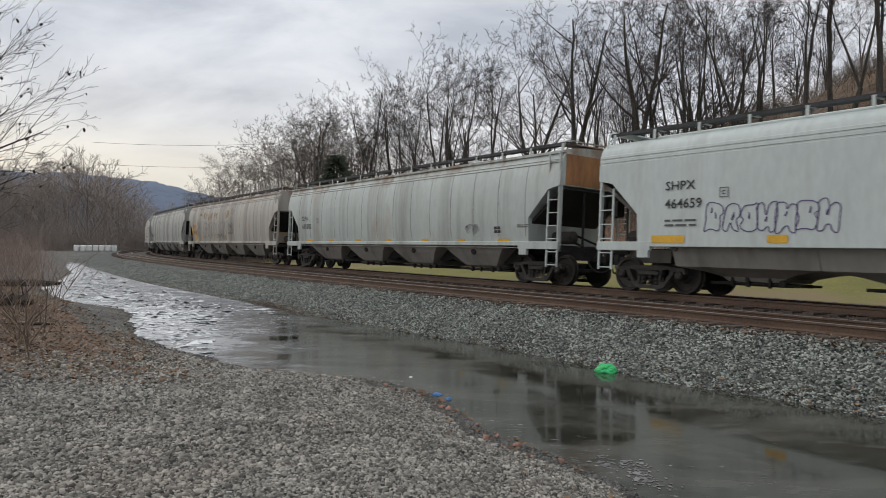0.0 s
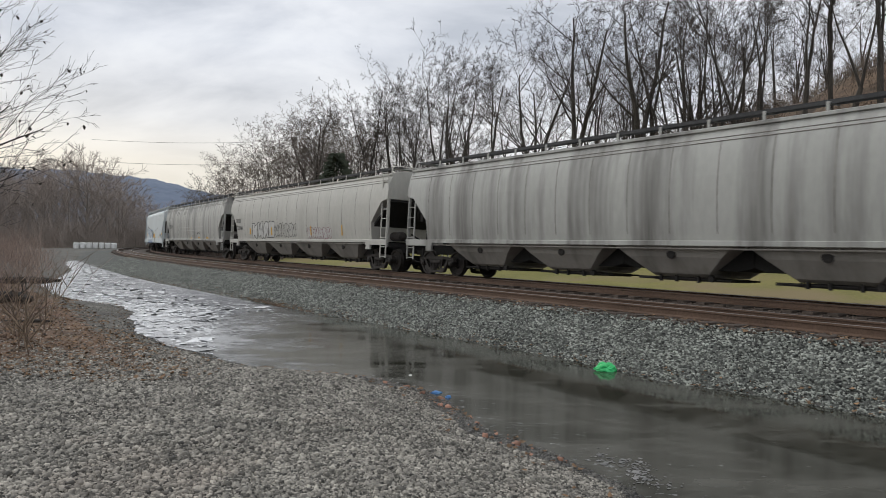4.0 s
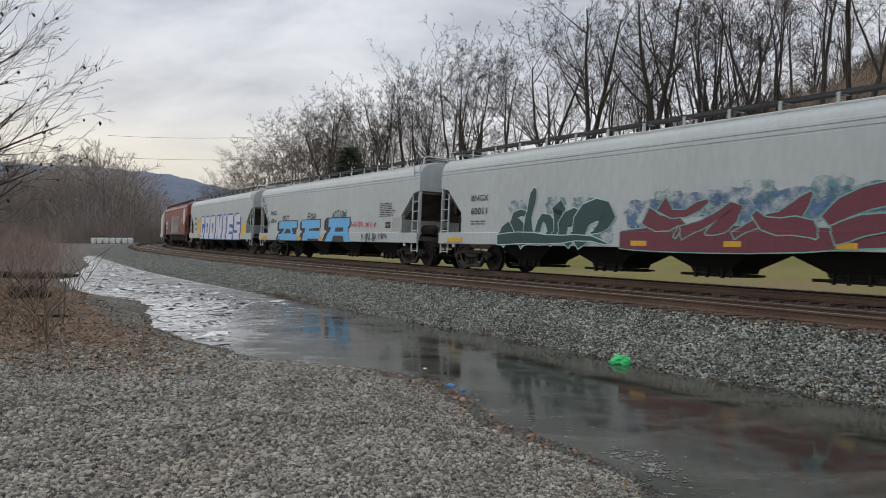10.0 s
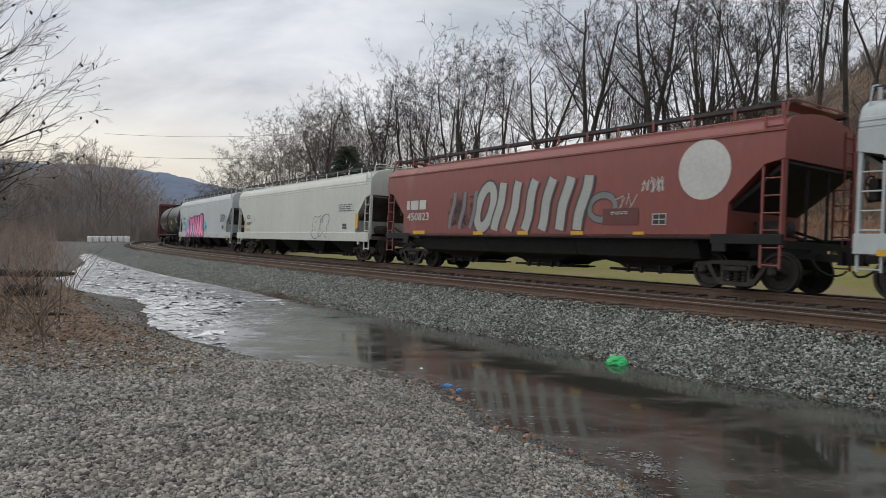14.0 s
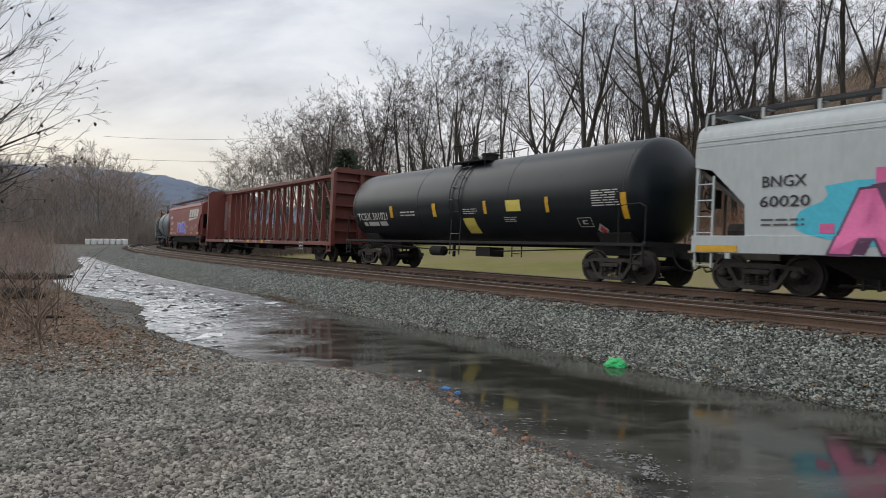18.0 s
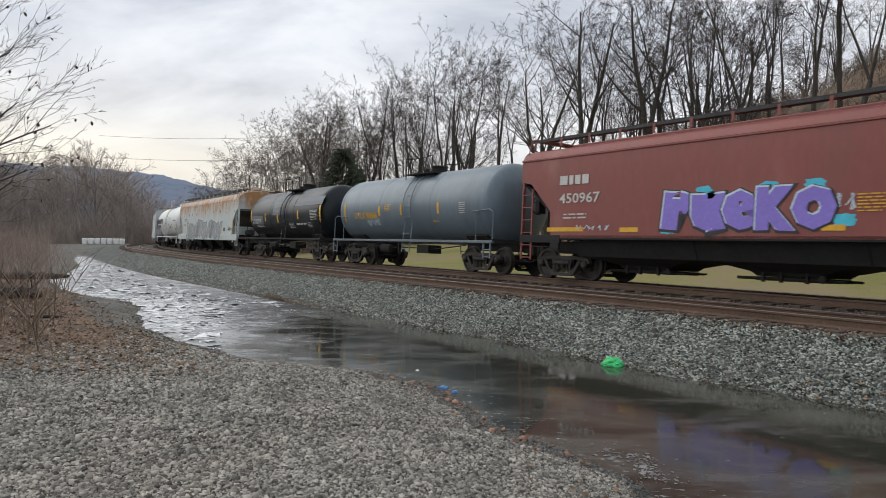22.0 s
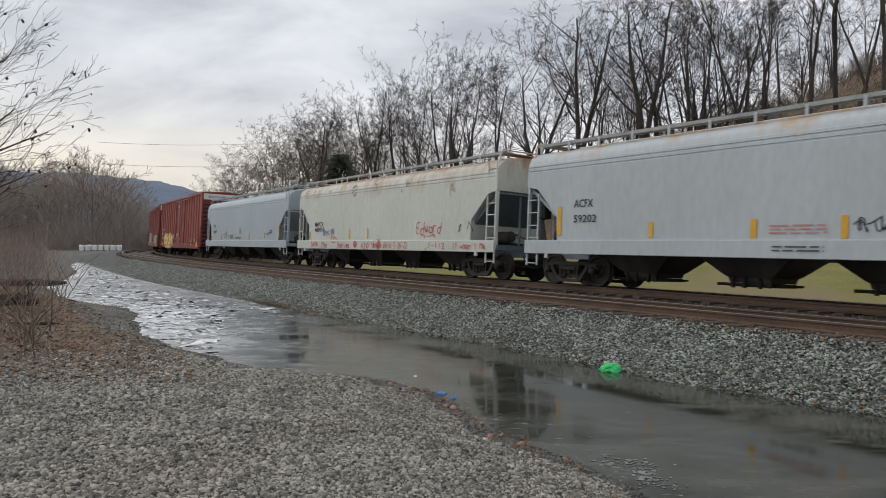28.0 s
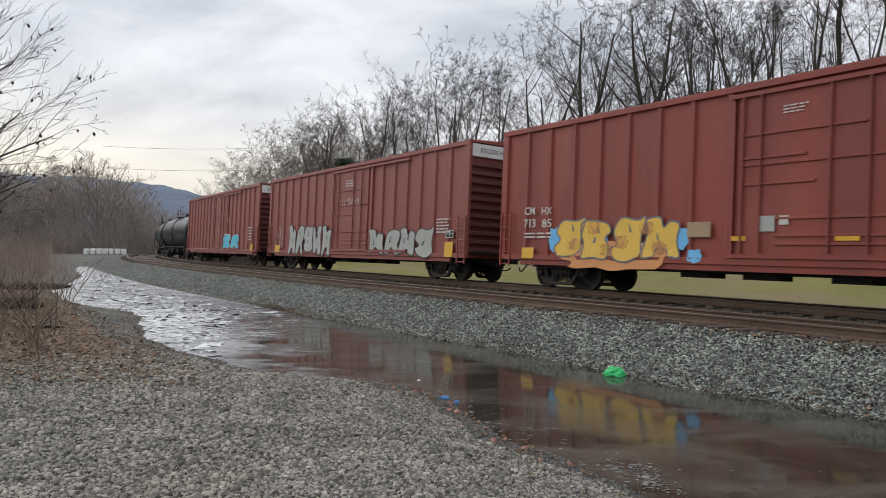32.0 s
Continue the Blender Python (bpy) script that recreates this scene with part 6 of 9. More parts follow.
def tag(key, x, z, w, h, fill, line, n, seed, soft=2):
    """Sprayed letters that cannot be read: filled and outlined shapes, or thin pen strokes alone."""
    rng = random.Random(seed)
    cell = w / n
    front, lines = bmesh.new(), bmesh.new()
    lw = min(0.05, max(0.02, h * 0.036)) if fill else 0.024
    if not fill and h < 0.7:
        # a quick pen tag: one looping, slanted hand
        for i in range(n):
            cx = -w / 2 + cell * (i + 0.5)
            pts = [(cx - cell * 0.45, rng.uniform(-0.3, 0.1) * h)]
            for k in range(rng.choice((3, 4, 5))):
                pts.append((cx + cell * rng.uniform(-0.45, 0.6), (0.5 if k % 2 == 0 else -0.5) * h * rng.uniform(0.5, 1.0)))
            fine = []
            for k in range(len(pts) - 1):
                for q in range(5):
                    f = q / 5
                    f = f * f * (3 - 2 * f)
                    fine.append((pts[k][0] + (pts[k + 1][0] - pts[k][0]) * q / 5 + 0.15 * h * f, pts[k][1] + (pts[k + 1][1] - pts[k][1]) * f))
            ribbon(lines, fine, min(lw, 0.03))
        lay("graffiti", key, lines, x, z, line, 3, "sprayed lines")
        front.free()
        return
    last = None
    for i in range(n):
        cx = -w / 2 + cell * (i + 0.5) + rng.uniform(-0.05, 0.05) * cell
        cy = rng.uniform(-0.05, 0.05) * h
        rx, ry = cell * rng.uniform(0.50, 0.57), h * rng.uniform(0.42, 0.5)
        pick = rng.choice([k for k in range(5) if k != last])
        last = pick
        lean = rng.uniform(-0.05, 0.2)
        shape = [(cx + rx * (p[0] + lean * p[1] + rng.uniform(-0.1, 0.1)), cy + ry * (p[1] + rng.uniform(-0.1, 0.1))) for p in SHAPES[pick]]
        shape = rounded(shape, soft)
        if fill:
            poly(front, shape)
        ribbon(lines, shape, lw, True)
        # slits and counters inside the letter
        for _ in range(rng.choice((1, 1, 2))):
            a = (cx + rng.uniform(-0.3, 0.3) * rx, cy + rng.uniform(-0.3, 0.4) * ry)
            b = (a[0] + rng.uniform(-0.15, 0.25) * rx, a[1] + rng.uniform(0.15, 0.4) * ry)
            poly(lines, [(a[0] - lw, a[1]), (a[0] + lw, a[1] - lw), (b[0] + lw * 0.6, b[1]), (b[0] - lw * 0.4, b[1] + lw)])
    if fill:
        lay("graffiti", key, front, x, z, fill, 2, "fill of sprayed letters")
    else:
        front.free()
    lay("graffiti", key, lines, x, z, line, 3, "sprayed outlines")


def slab_words(key, x, z, w, h, face, back, extra):
    """GOONIES in white slab letters with a blue block shade behind and blue counters."""
    spans = (0.0, 0.125, 0.275, 0.43, 0.60, 0.70, 0.865, 1.0)
    shade, letters, holes, gold = bmesh.new(), bmesh.new(), bmesh.new(), bmesh.new()
    edge = [(-0.012, -0.03)]
    for i in range(7):
        a, b = spans[i], spans[i + 1]
        edge += [(a - 0.012, 0.5), (a + 0.006, 0.62), (a + 0.004, 0.98), (a + 0.02, 1.04), (b - 0.045, 1.04), (b - 0.012, 0.86)]
    edge += [(1.01, 0.9), (1.01, -0.03)]

    def put(bm, pts):
        poly(bm, [((p - 0.5) * w, (q - 0.5) * h) for p, q in pts])
    put(shade, edge)
    for i in range(7):
        a, b = spans[i], spans[i + 1] - (0.028 if i < 6 else 0.01)
        d = b - a

        def at(pts):
            return [(a + p * d, q) for p, q in pts]
        sil = [(0, 0.0), (1, 0.0), (1, 0.88), (0.9, 0.98), (0.2, 0.98), (0.1, 0.9), (0.1, 0.52), (0, 0.44)]
        put(letters, at(sil))
        if i == 0:
            put(holes, at([(0.42, 0.26), (0.62, 0.26), (0.62, 0.42), (0.5, 0.42), (0.5, 0.52), (1.01, 0.52), (1.01, 0.68), (0.42, 0.68)]))
        elif i in (1, 2):
            put(holes, at([(0.36, 0.26), (0.66, 0.26), (0.66, 0.70), (0.36, 0.70)]))
            put(gold, at([(0.50, 0.27), (0.64, 0.27), (0.64, 0.52), (0.50, 0.52)]))
        elif i == 3:
            put(holes, at([(0.30, -0.01), (0.44, -0.01), (0.34, 0.46)]))
            put(holes, at([(0.50, 0.99), (0.70, 0.99), (0.70, 0.48), (0.66, 0.50)]))
            put(gold, at([(0.52, -0.01), (0.62, -0.01), (0.54, 0.18)]))
        elif i == 5:
            put(holes, at([(0.42, 0.20), (1.01, 0.20), (1.01, 0.30), (0.42, 0.32)]))
            put(holes, at([(0.42, 0.50), (1.01, 0.44), (1.01, 0.58), (0.42, 0.62)]))
            put(gold, at([(0.86, 0.30), (1.14, 0.24), (1.14, 0.33), (0.86, 0.38)]))
        elif i == 6:
            put(holes, at([(-0.01, 0.26), (0.6, 0.26), (0.6, 0.36), (-0.01, 0.36)]))
            put(holes, at([(0.4, 0.58), (1.01, 0.58), (1.01, 0.68), (0.4, 0.70)]))
    lay("graffiti", key, shade, x, z, back, 1, "blue block shade of the painted letters")
    lay("graffiti", key, letters, x, z, face, 3, "large white painted letters")
    lay("graffiti", key, holes, x, z, back, 4, "blue counters of the painted letters")
    lay("graffiti", key, gold, x, z, extra, 5, "yellow chips in the painted letters")


words("shpx", 7.6, 2.65, 0.84, 0.22, "SHPX", ink_black)
words("shpx", 7.51, 2.21, 1.03, 0.24, "464659", ink_black)
bars("shpx", 7.56, 1.71, 0.92, 0.23, ink_grey, 2)
frame_mark("shpx", 6.43, 2.42, 0.23, 0.23, ink_grey)
tag("shpx", 5.39, 1.83, 2.97, 0.76, None, ink_purple, 7, 21)
patch("shpx", 7.92, 1.35, 0.95, 0.18, stripe_m)
patch("shpx", 5.14, 1.35, 0.46, 0.17, stripe_m)

words("cefx", 8.39, 2.39, 0.74, 0.21, "CEFX", ink_grey)
words("cefx", 8.18, 2.01, 1.04, 0.23, "635282", ink_grey)
patch("cefx", 7.92, 1.3, 0.89, 0.12, stripe_m)
patch("cefx", 5.57, 1.3, 0.48, 0.11, stripe_m)
frame_mark("cefx", 6.95, 2.27, 0.24, 0.24, ink_grey)

cloud("cefx", -5.14, 1.71, 0.92, 0.36, ink_soot, 25)
panel("cefx", -6.47, 1.66, 0.36, 0.26)
bars("cefx", -7.71, 1.75, 0.55, 0.12, ink_grey, 2)
patch("cefx", -2.23, 1.32, 0.44, 0.12, stripe_m)
patch("cefx", -4.51, 1.32, 0.43, 0.11, stripe_m)
patch("cefx", -6.75, 1.32, 0.6, 0.11, stripe_m)
patch("cefx", 2.95, 1.32, 0.45, 0.13, stripe_m)
patch("cefx", 0.42, 1.32, 0.44, 0.12, stripe_m)

words("soxx1", 8.32, 2.35, 0.89, 0.26, "SOXX", ink_grey)
words("soxx1", 8.09, 1.92, 1.14, 0.26, "638289", ink_grey)
tag("soxx1", 4.12, 2.09, 3.11, 1.08, None, ink_grey, 3, 31)
tag("soxx1", 0.68, 1.99, 1.48, 1.32, None, ink_grey, 2, 32)
tag("soxx1", -0.94, 2.05, 1.01, 0.78, None, ink_black, 3, 33)
tag("soxx1", 6.99, 2.15, 0.86, 1.02, None, ink_grey, 2, 34)
tag("soxx1", 1.57, 1.64, 1.5, 0.32, None, ink_grey, 6, 35)
patch("soxx1", 6.16, 1.68, 0.16, 0.42, stripe_m)
patch("soxx1", 2.74, 1.68, 0.13, 0.39, stripe_m)
patch("soxx1", 0.15, 1.67, 0.12, 0.43, stripe_m)
patch("soxx1", 8.79, 2.06, 0.18, 0.51, stripe_m)
cloud("soxx1", 5.44, 3.09, 1.17, 0.51, ink_ochre, 67)
cloud("soxx1", 4.1, 3.0, 1.19, 0.62, ink_ochre, 50)
cloud("soxx1", 2.71, 2.99, 1.04, 0.54, ink_ochre, 53)
cloud("soxx1", 0.08, 3.02, 1.04, 0.64, ink_ochre, 79)
cloud("soxx1", 6.57, 3.19, 0.74, 0.23, ink_ochre, 17)
cloud("soxx1", -1.1, 3.19, 0.69, 0.41, ink_ochre, 25)

words("soxx2", 8.36, 2.38, 0.88, 0.26, "SOXX", ink_grey)
words("soxx2", 8.19, 1.96, 1.11, 0.24, "122061", ink_grey)
tag("soxx2", 4.18, 1.78, 3.65, 1.0, ink_bone, ink_black, 4, 41)
tag("soxx2", 0.91, 1.76, 2.88, 0.78, None, ink_black, 6, 42)
tag("soxx2", -3.33, 1.58, 2.67, 0.63, ink_bone, ink_maroon, 6, 43)
patch("soxx2", 6.29, 1.73, 0.21, 0.35, stripe_m)
patch("soxx2", 2.86, 1.71, 0.18, 0.43, stripe_m)
patch("soxx2", -2.4, 1.7, 0.13, 0.44, stripe_m)
patch("soxx2", -5.8, 1.69, 0.11, 0.47, stripe_m)

words("itfx", 7.68, 2.3, 1.34, 0.33, "78838", ink_grey)
words("itfx", 7.82, 2.82, 1.18, 0.28, "ITFX", ink_chalk)
tag("itfx", -2.47, 1.72, 1.06, 0.22, None, ink_black, 5, 51)
cloud("itfx", 2.46, 3.31, 1.12, 0.33, ink_soot, 32)
cloud("itfx", 5.17, 3.33, 1.16, 0.37, ink_soot, 4)
patch("itfx", -2.51, 1.37, 0.47, 0.11, stripe_m)
patch("itfx", -5.1, 1.36, 0.61, 0.11, stripe_m)
patch("itfx", 0.01, 1.36, 0.3, 0.1, stripe_m)
frame_mark("itfx", 0.08, 2.04, 8.13, 0.27, ink_chalk)

words("aex", 6.82, 2.47, 0.67, 0.22, "AEX", ink_grey)
words("aex", 6.68, 2.16, 0.94, 0.24, "17954", ink_grey)
cloud("aex", 3.3, 1.45, 5.0, 0.9, ink_mist, 63)
throwup("aex", 3.45, 1.52, 4.9, 1.22, "TASKO", ink_fog, ink_marine, 61, fat=0.045, edge=0.045)
cloud("aex", 1.0, 2.6, 0.05, 1.3, ink_ochre, 64)
patch("aex", 6.78, 2.33, 1.15, 0.62, ink_mist)
tag("aex", 2.44, 1.78, 1.18, 0.38, None, ink_blue, 4, 62)
patch("aex", 0.11, 1.59, 1.87, 0.38, stripe_m)
patch("aex", -6.49, 1.74, 0.47, 0.2, stripe_m)
patch("aex", 6.85, 1.73, 0.6, 0.17, stripe_m)
patch("aex", -1.18, 1.43, 0.44, 0.11, stripe_m)
patch("aex", -4.02, 1.43, 0.47, 0.1, stripe_m)
patch("aex", -5.02, 1.63, 0.71, 0.27, ink_silver)
panel("aex", -5.65, 1.61, 0.4, 0.23)
cloud("aex", -3.01, 2.66, 0.1, 1.32, ink_soot, 12)

words("b11", 7.09, 2.47, 0.95, 0.2, "BNGX", ink_black)
words("b11", 7.12, 2.03, 0.88, 0.24, "60011", ink_black)
bars("b11", 7.14, 1.61, 0.84, 0.18, ink_grey, 2)
for haze_x, haze_z, haze_w, haze_h, haze_n in ((0.1, 1.75, 1.5, 0.9, 73), (-1.3, 1.95, 2.2, 0.7, 75), (-3.5, 1.8, 2.4, 1.0, 76), (-5.4, 1.95, 2.2, 0.7, 77), (-2.4, 2.1, 1.6, 0.5, 79)):
    cloud("b11", haze_x, haze_z, haze_w, haze_h, ink_blue_haze, haze_n)
for haze_x, haze_z, haze_n in ((5.1, 2.05, 73), (2.3, 2.05, 75), (1.5, 1.2, 76), (3.4, 2.1, 78), (-0.6, 2.1, 77), (-2.0, 1.7, 75), (-3.0, 2.2, 73), (-4.6, 2.2, 74)):
    cloud("b11", haze_x, haze_z, 1.0, 0.6, ink_haze, haze_n)
blades("b11", 3.65, 1.50, 4.9, 1.15, (
    (0.42, ((0.05, 0.0), (0.10, 0.45), (0.17, 0.30), (0.24, 0.02))), (0.40, ((0.30, 0.02), (0.22, 0.5), (0.14, 0.72), (0.27, 0.92), (0.33, 0.6))),
    (0.50, ((0.33, 0.02), (0.30, 0.6), (0.33, 1.0), (0.36, 1.5))), (0.45, ((0.40, 0.0), (0.40, 0.5), (0.46, 0.8), (0.55, 0.35), (0.52, 0.0))),
    (0.36, ((0.55, 0.05), (0.58, 0.6), (0.56, 1.05), (0.64, 0.75))), (0.40, ((0.70, 0.0), (0.60, 0.4), (0.68, 0.75), (0.78, 0.6), (0.74, 0.2))),
    (0.48, ((0.80, 0.0), (0.74, 0.45), (0.84, 0.9), (1.0, 0.78), (0.93, 0.45), (0.86, 0.3))), (0.26, ((0.02, 0.12), (0.3, 0.2), (0.55, 0.12), (0.82, 0.22), (0.98, 0.05)))), ink_deep, ink_frost, 0.028)
wild("b11", 3.75, 1.42, 4.0, 0.95, (ink_frost,), 11, 72, 0.22, 0.9)
blades("b11", -3.1, 1.50, 7.9, 1.12, (
    (0.50, ((0.0, 0.14), (0.25, 0.18), (0.55, 0.16), (0.8, 0.2), (1.0, 0.16))), (0.36, ((0.10, 0.70), (0.17, 0.45), (0.25, 0.62), (0.22, 0.2))),
    (0.34, ((0.16, 0.95), (0.22, 0.62), (0.33, 0.98))), (0.36, ((0.24, 0.3), (0.34, 0.55), (0.44, 0.98), (0.40, 0.5), (0.33, 0.30))),
    (0.32, ((0.42, 0.25), (0.50, 0.55), (0.58, 0.55), (0.64, 1.05))), (0.30, ((0.48, 0.7), (0.52, 0.4), (0.63, 0.45), (0.66, 0.2))),
    (0.36, ((0.68, 0.5), (0.74, 0.85), (0.86, 1.02), (0.97, 0.8), (0.99, 0.3))), (0.34, ((0.70, 0.25), (0.80, 0.50), (0.90, 0.42), (0.84, 0.2)))), ink_wine, ink_jade, 0.026)
wild("b11", -3.0, 1.40, 7.4, 0.85, (ink_frost,), 13, 74, 0.10, -0.7)
bars("b11", -6.34, 2.25, 1.34, 0.58, ink_black, 8)
panel("b11", -6.46, 1.64, 0.44, 0.32)
patch("b11", 8.44, 1.03, 0.88, 0.15, stripe_m)
patch("b11", 5.63, 1.01, 0.64, 0.12, stripe_m)
patch("b11", 2.89, 1.01, 0.48, 0.13, stripe_m)
patch("b11", 0.22, 1.01, 0.52, 0.13, stripe_m)
patch("b11", -2.46, 1.02, 0.44, 0.13, stripe_m)
patch("b11", -4.96, 1.01, 0.42, 0.12, stripe_m)
patch("b11", -7.88, 0.99, 0.9, 0.13, stripe_m)

words("b16", 7.1, 2.43, 0.93, 0.24, "BNGX", ink_black)
words("b16", 7.1, 1.99, 0.93, 0.21, "60016", ink_black)
block_letter("b16", 4.86, 1.42, 2.66, 1.04, "O", ink_sky, ink_black)
block_letter("b16", 1.69, 1.43, 2.36, 1.04, "F", ink_sky, ink_black)
block_letter("b16", -1.52, 1.44, 2.57, 1.1, "A", ink_sky, ink_black)
words("b16", 5.95, 1.02, 0.28, 0.2, "22", ink_navy)
scrawl("b16", 5.18, 2.09, 1.04, 0.29, "OUT", ink_black, 1, 0.05)
scrawl("b16", 1.59, 2.11, 1.11, 0.31, "FOR", ink_black, 2, 0.05)
scrawl("b16", -1.65, 2.15, 1.53, 0.35, "ACTION", ink_black, 3, 0.05)
tag("b16", -3.47, 1.68, 1.24, 0.36, None, ink_red, 4, 81)
tag("b16", -4.8, 1.64, 1.06, 0.32, None, ink_red, 4, 82)
tag("b16", -4.79, 1.11, 1.41, 0.43, None, ink_black, 6, 83)
tag("b16", -5.99, 1.14, 0.78, 0.3, None, ink_black, 4, 84)
for tag_x, tag_z, tag_n in ((9.0, 3.25, 85), (8.75, 2.85, 86), (8.5, 2.5, 87), (8.2, 2.15, 88), (8.0, 1.8, 89)):
    tag("b16", tag_x, tag_z, 0.6, 0.45, None, ink_black, 2, tag_n)
bars("b16", -6.35, 2.23, 1.39, 0.6, ink_black, 8)
panel("b16", -6.4, 1.62, 0.49, 0.31)
patch("b16", -7.15, 1.64, 0.77, 0.55, ink_silver)
patch("b16", 8.48, 1.02, 0.85, 0.18, stripe_m)
patch("b16", 3.11, 1.0, 0.59, 0.18, stripe_m)
patch("b16", 0.37, 1.02, 0.47, 0.18, stripe_m)

words("b65", 7.08, 2.49, 0.93, 0.22, "BNGX", ink_black)
words("b65", 7.06, 2.05, 1.02, 0.24, "60065", ink_black)
words("b65", 4.9, 1.1, 0.85, 0.17, "ERASE", ink_black)
bars("b65", 6.97, 1.61, 1.02, 0.15, ink_grey, 2)
frame_mark("b65", 5.8, 2.32, 0.38, 0.26, ink_grey)
patch("b65", 8.35, 0.93, 1.13, 0.12, stripe_m)
cloud("b65", 5.33, 1.75, 2.37, 1.7, ink_yellow, 91)

slab_words("b65", -0.52, 1.73, 11.48, 1.69, ink_paper, ink_blue, ink_yellow)
cloud("b65", -6.83, 1.56, 1.33, 1.07, ink_yellow, 92)
bars("b65", -9.14, 2.4, 0.97, 0.42, ink_black, 6)

bars("red1", 6.53, 2.35, 1.45, 0.35, ink_chalk, 1)
words("red1", 6.44, 1.91, 1.52, 0.3, "450823", ink_chalk)
cloud("red1", 3.6, 2.05, 2.0, 1.3, ink_shade, 101)
slanted_loops("red1", 3.55, 2.08, 1.9, 1.35, ink_ash, ink_charcoal, "III", 0.25, 0.17)
slanted_loops("red1", 0.05, 2.15, 5.2, 1.62, ink_silver, ink_charcoal, "OIIIIII", 0.28, 0.34)
slanted_loops("red1", -2.9, 2.0, 0.9, 0.8, ink_ash, ink_charcoal, "O", 0.1, 0.16)
tag("red1", -3.72, 2.16, 0.76, 0.46, None, ink_silver, 2, 104)
tag("red1", -4.56, 2.53, 0.67, 0.39, None, ink_chalk, 5, 105)
patch("red1", -3.55, 1.74, 1.21, 0.44, ink_plate)
bars("red1", -3.52, 1.82, 0.58, 0.1, ink_chalk, 2)
panel("red1", -4.82, 1.65, 0.43, 0.29)
patch("red1", 6.35, 1.31, 0.83, 0.13, stripe_m)
patch("red1", 2.63, 1.29, 0.53, 0.11, stripe_m)
patch("red1", 0.34, 1.3, 0.5, 0.11, stripe_m)
patch("red1", -1.99, 1.3, 0.48, 0.1, stripe_m)
patch("red1", -4.18, 1.3, 0.36, 0.08, stripe_m)

disc("red1", -6.06, 2.81, 1.42, 1.43, ink_chalk)

words("acf1", 7.31, 2.23, 0.67, 0.24, "ACFX", ink_black)
words("acf1", 7.19, 1.83, 0.91, 0.22, "458057", ink_black)
patch("acf1", 8.02, 1.75, 0.14, 0.86, stripe_m)
frame_mark("acf1", 6.18, 2.08, 0.22, 0.21, ink_grey)
bars("acf1", 7.3, 1.44, 0.69, 0.16, ink_grey, 2)

tag("acf1", -3.71, 1.6, 2.03, 1.26, None, ink_black, 2, 111)
patch("acf1", -7.7, 1.81, 0.26, 0.66, stripe_m)
panel("acf1", -6.46, 1.58, 0.47, 0.27)
bars("acf1", -6.68, 2.4, 1.71, 0.37, ink_grey, 4)

words("b20", 6.58, 2.47, 0.98, 0.25, "BNGX", ink_black)
words("b20", 6.56, 2.04, 1.11, 0.25, "60020", ink_black)
bars("b20", 6.58, 1.56, 0.98, 0.21, ink_grey, 2)
cloud("b20", 2.24, 1.69, 9.3, 1.66, ink_cyan, 121)
throwup("b20", 2.27, 1.70, 6.5, 1.5, "ATWAR", ink_pink, ink_plum, 121, fat=0.075, edge=0.035, swell=0.22, tilt=0.05, shade=(0.16, 0.03))
patch("b20", 4.55, 2.47, 0.42, 0.3, ink_pink)
patch("b20", 5.65, 1.45, 0.3, 0.2, ink_pink)
patch("b20", -0.95, 1.2, 0.7, 0.36, ink_pink)
tag("b20", -1.71, 1.61, 0.58, 0.45, None, ink_black, 2, 122)
bars("b20", -6.82, 2.25, 1.43, 0.55, ink_black, 8)
patch("b20", -7.59, 1.9, 0.63, 0.98, ink_silver)
panel("b20", -6.86, 1.64, 0.48, 0.28)
patch("b20", 8.12, 1.0, 1.07, 0.15, stripe_m)
patch("b20", -2.87, 0.99, 0.41, 0.11, stripe_m)
patch("b20", -5.43, 1.01, 0.5, 0.1, stripe_m)
patch("b20", -8.42, 1.0, 0.85, 0.1, stripe_m)

words("tank1", 6.3, 2.09, 2.53, 0.31, "TCBX 301021", ink_chalk)
patch("tank1", 4.66, 2.24, 0.23, 0.46, stripe_m)
patch("tank1", 1.53, 2.23, 0.23, 0.48, stripe_m)
patch("tank1", -1.53, 2.24, 0.16, 0.43, stripe_m)
patch("tank1", -4.56, 2.23, 0.15, 0.46, stripe_m)
patch("tank1", -7.53, 2.11, 0.2, 0.69, stripe_m)
patch("tank1", -2.99, 2.25, 0.71, 0.35, ink_lemon)
patch("tank1", -0.5, 1.65, 0.66, 0.51, ink_lemon)
bars("tank1", -6.93, 2.32, 1.07, 0.47, ink_chalk, 7)
bars("tank1", -0.71, 2.11, 0.86, 0.21, ink_chalk, 3)
bars("tank1", -2.8, 1.81, 0.72, 0.18, ink_chalk, 3)
diamond("tank1", -6.48, 1.48, 0.4, 0.36)
bars("tank1", 3.4, 2.11, 1.1, 0.24, ink_chalk, 2)
frame_mark("tank1", -5.96, 1.69, 0.53, 0.26, ink_chalk)
bars("tank1", 6.16, 1.79, 2.06, 0.17, ink_chalk, 1)

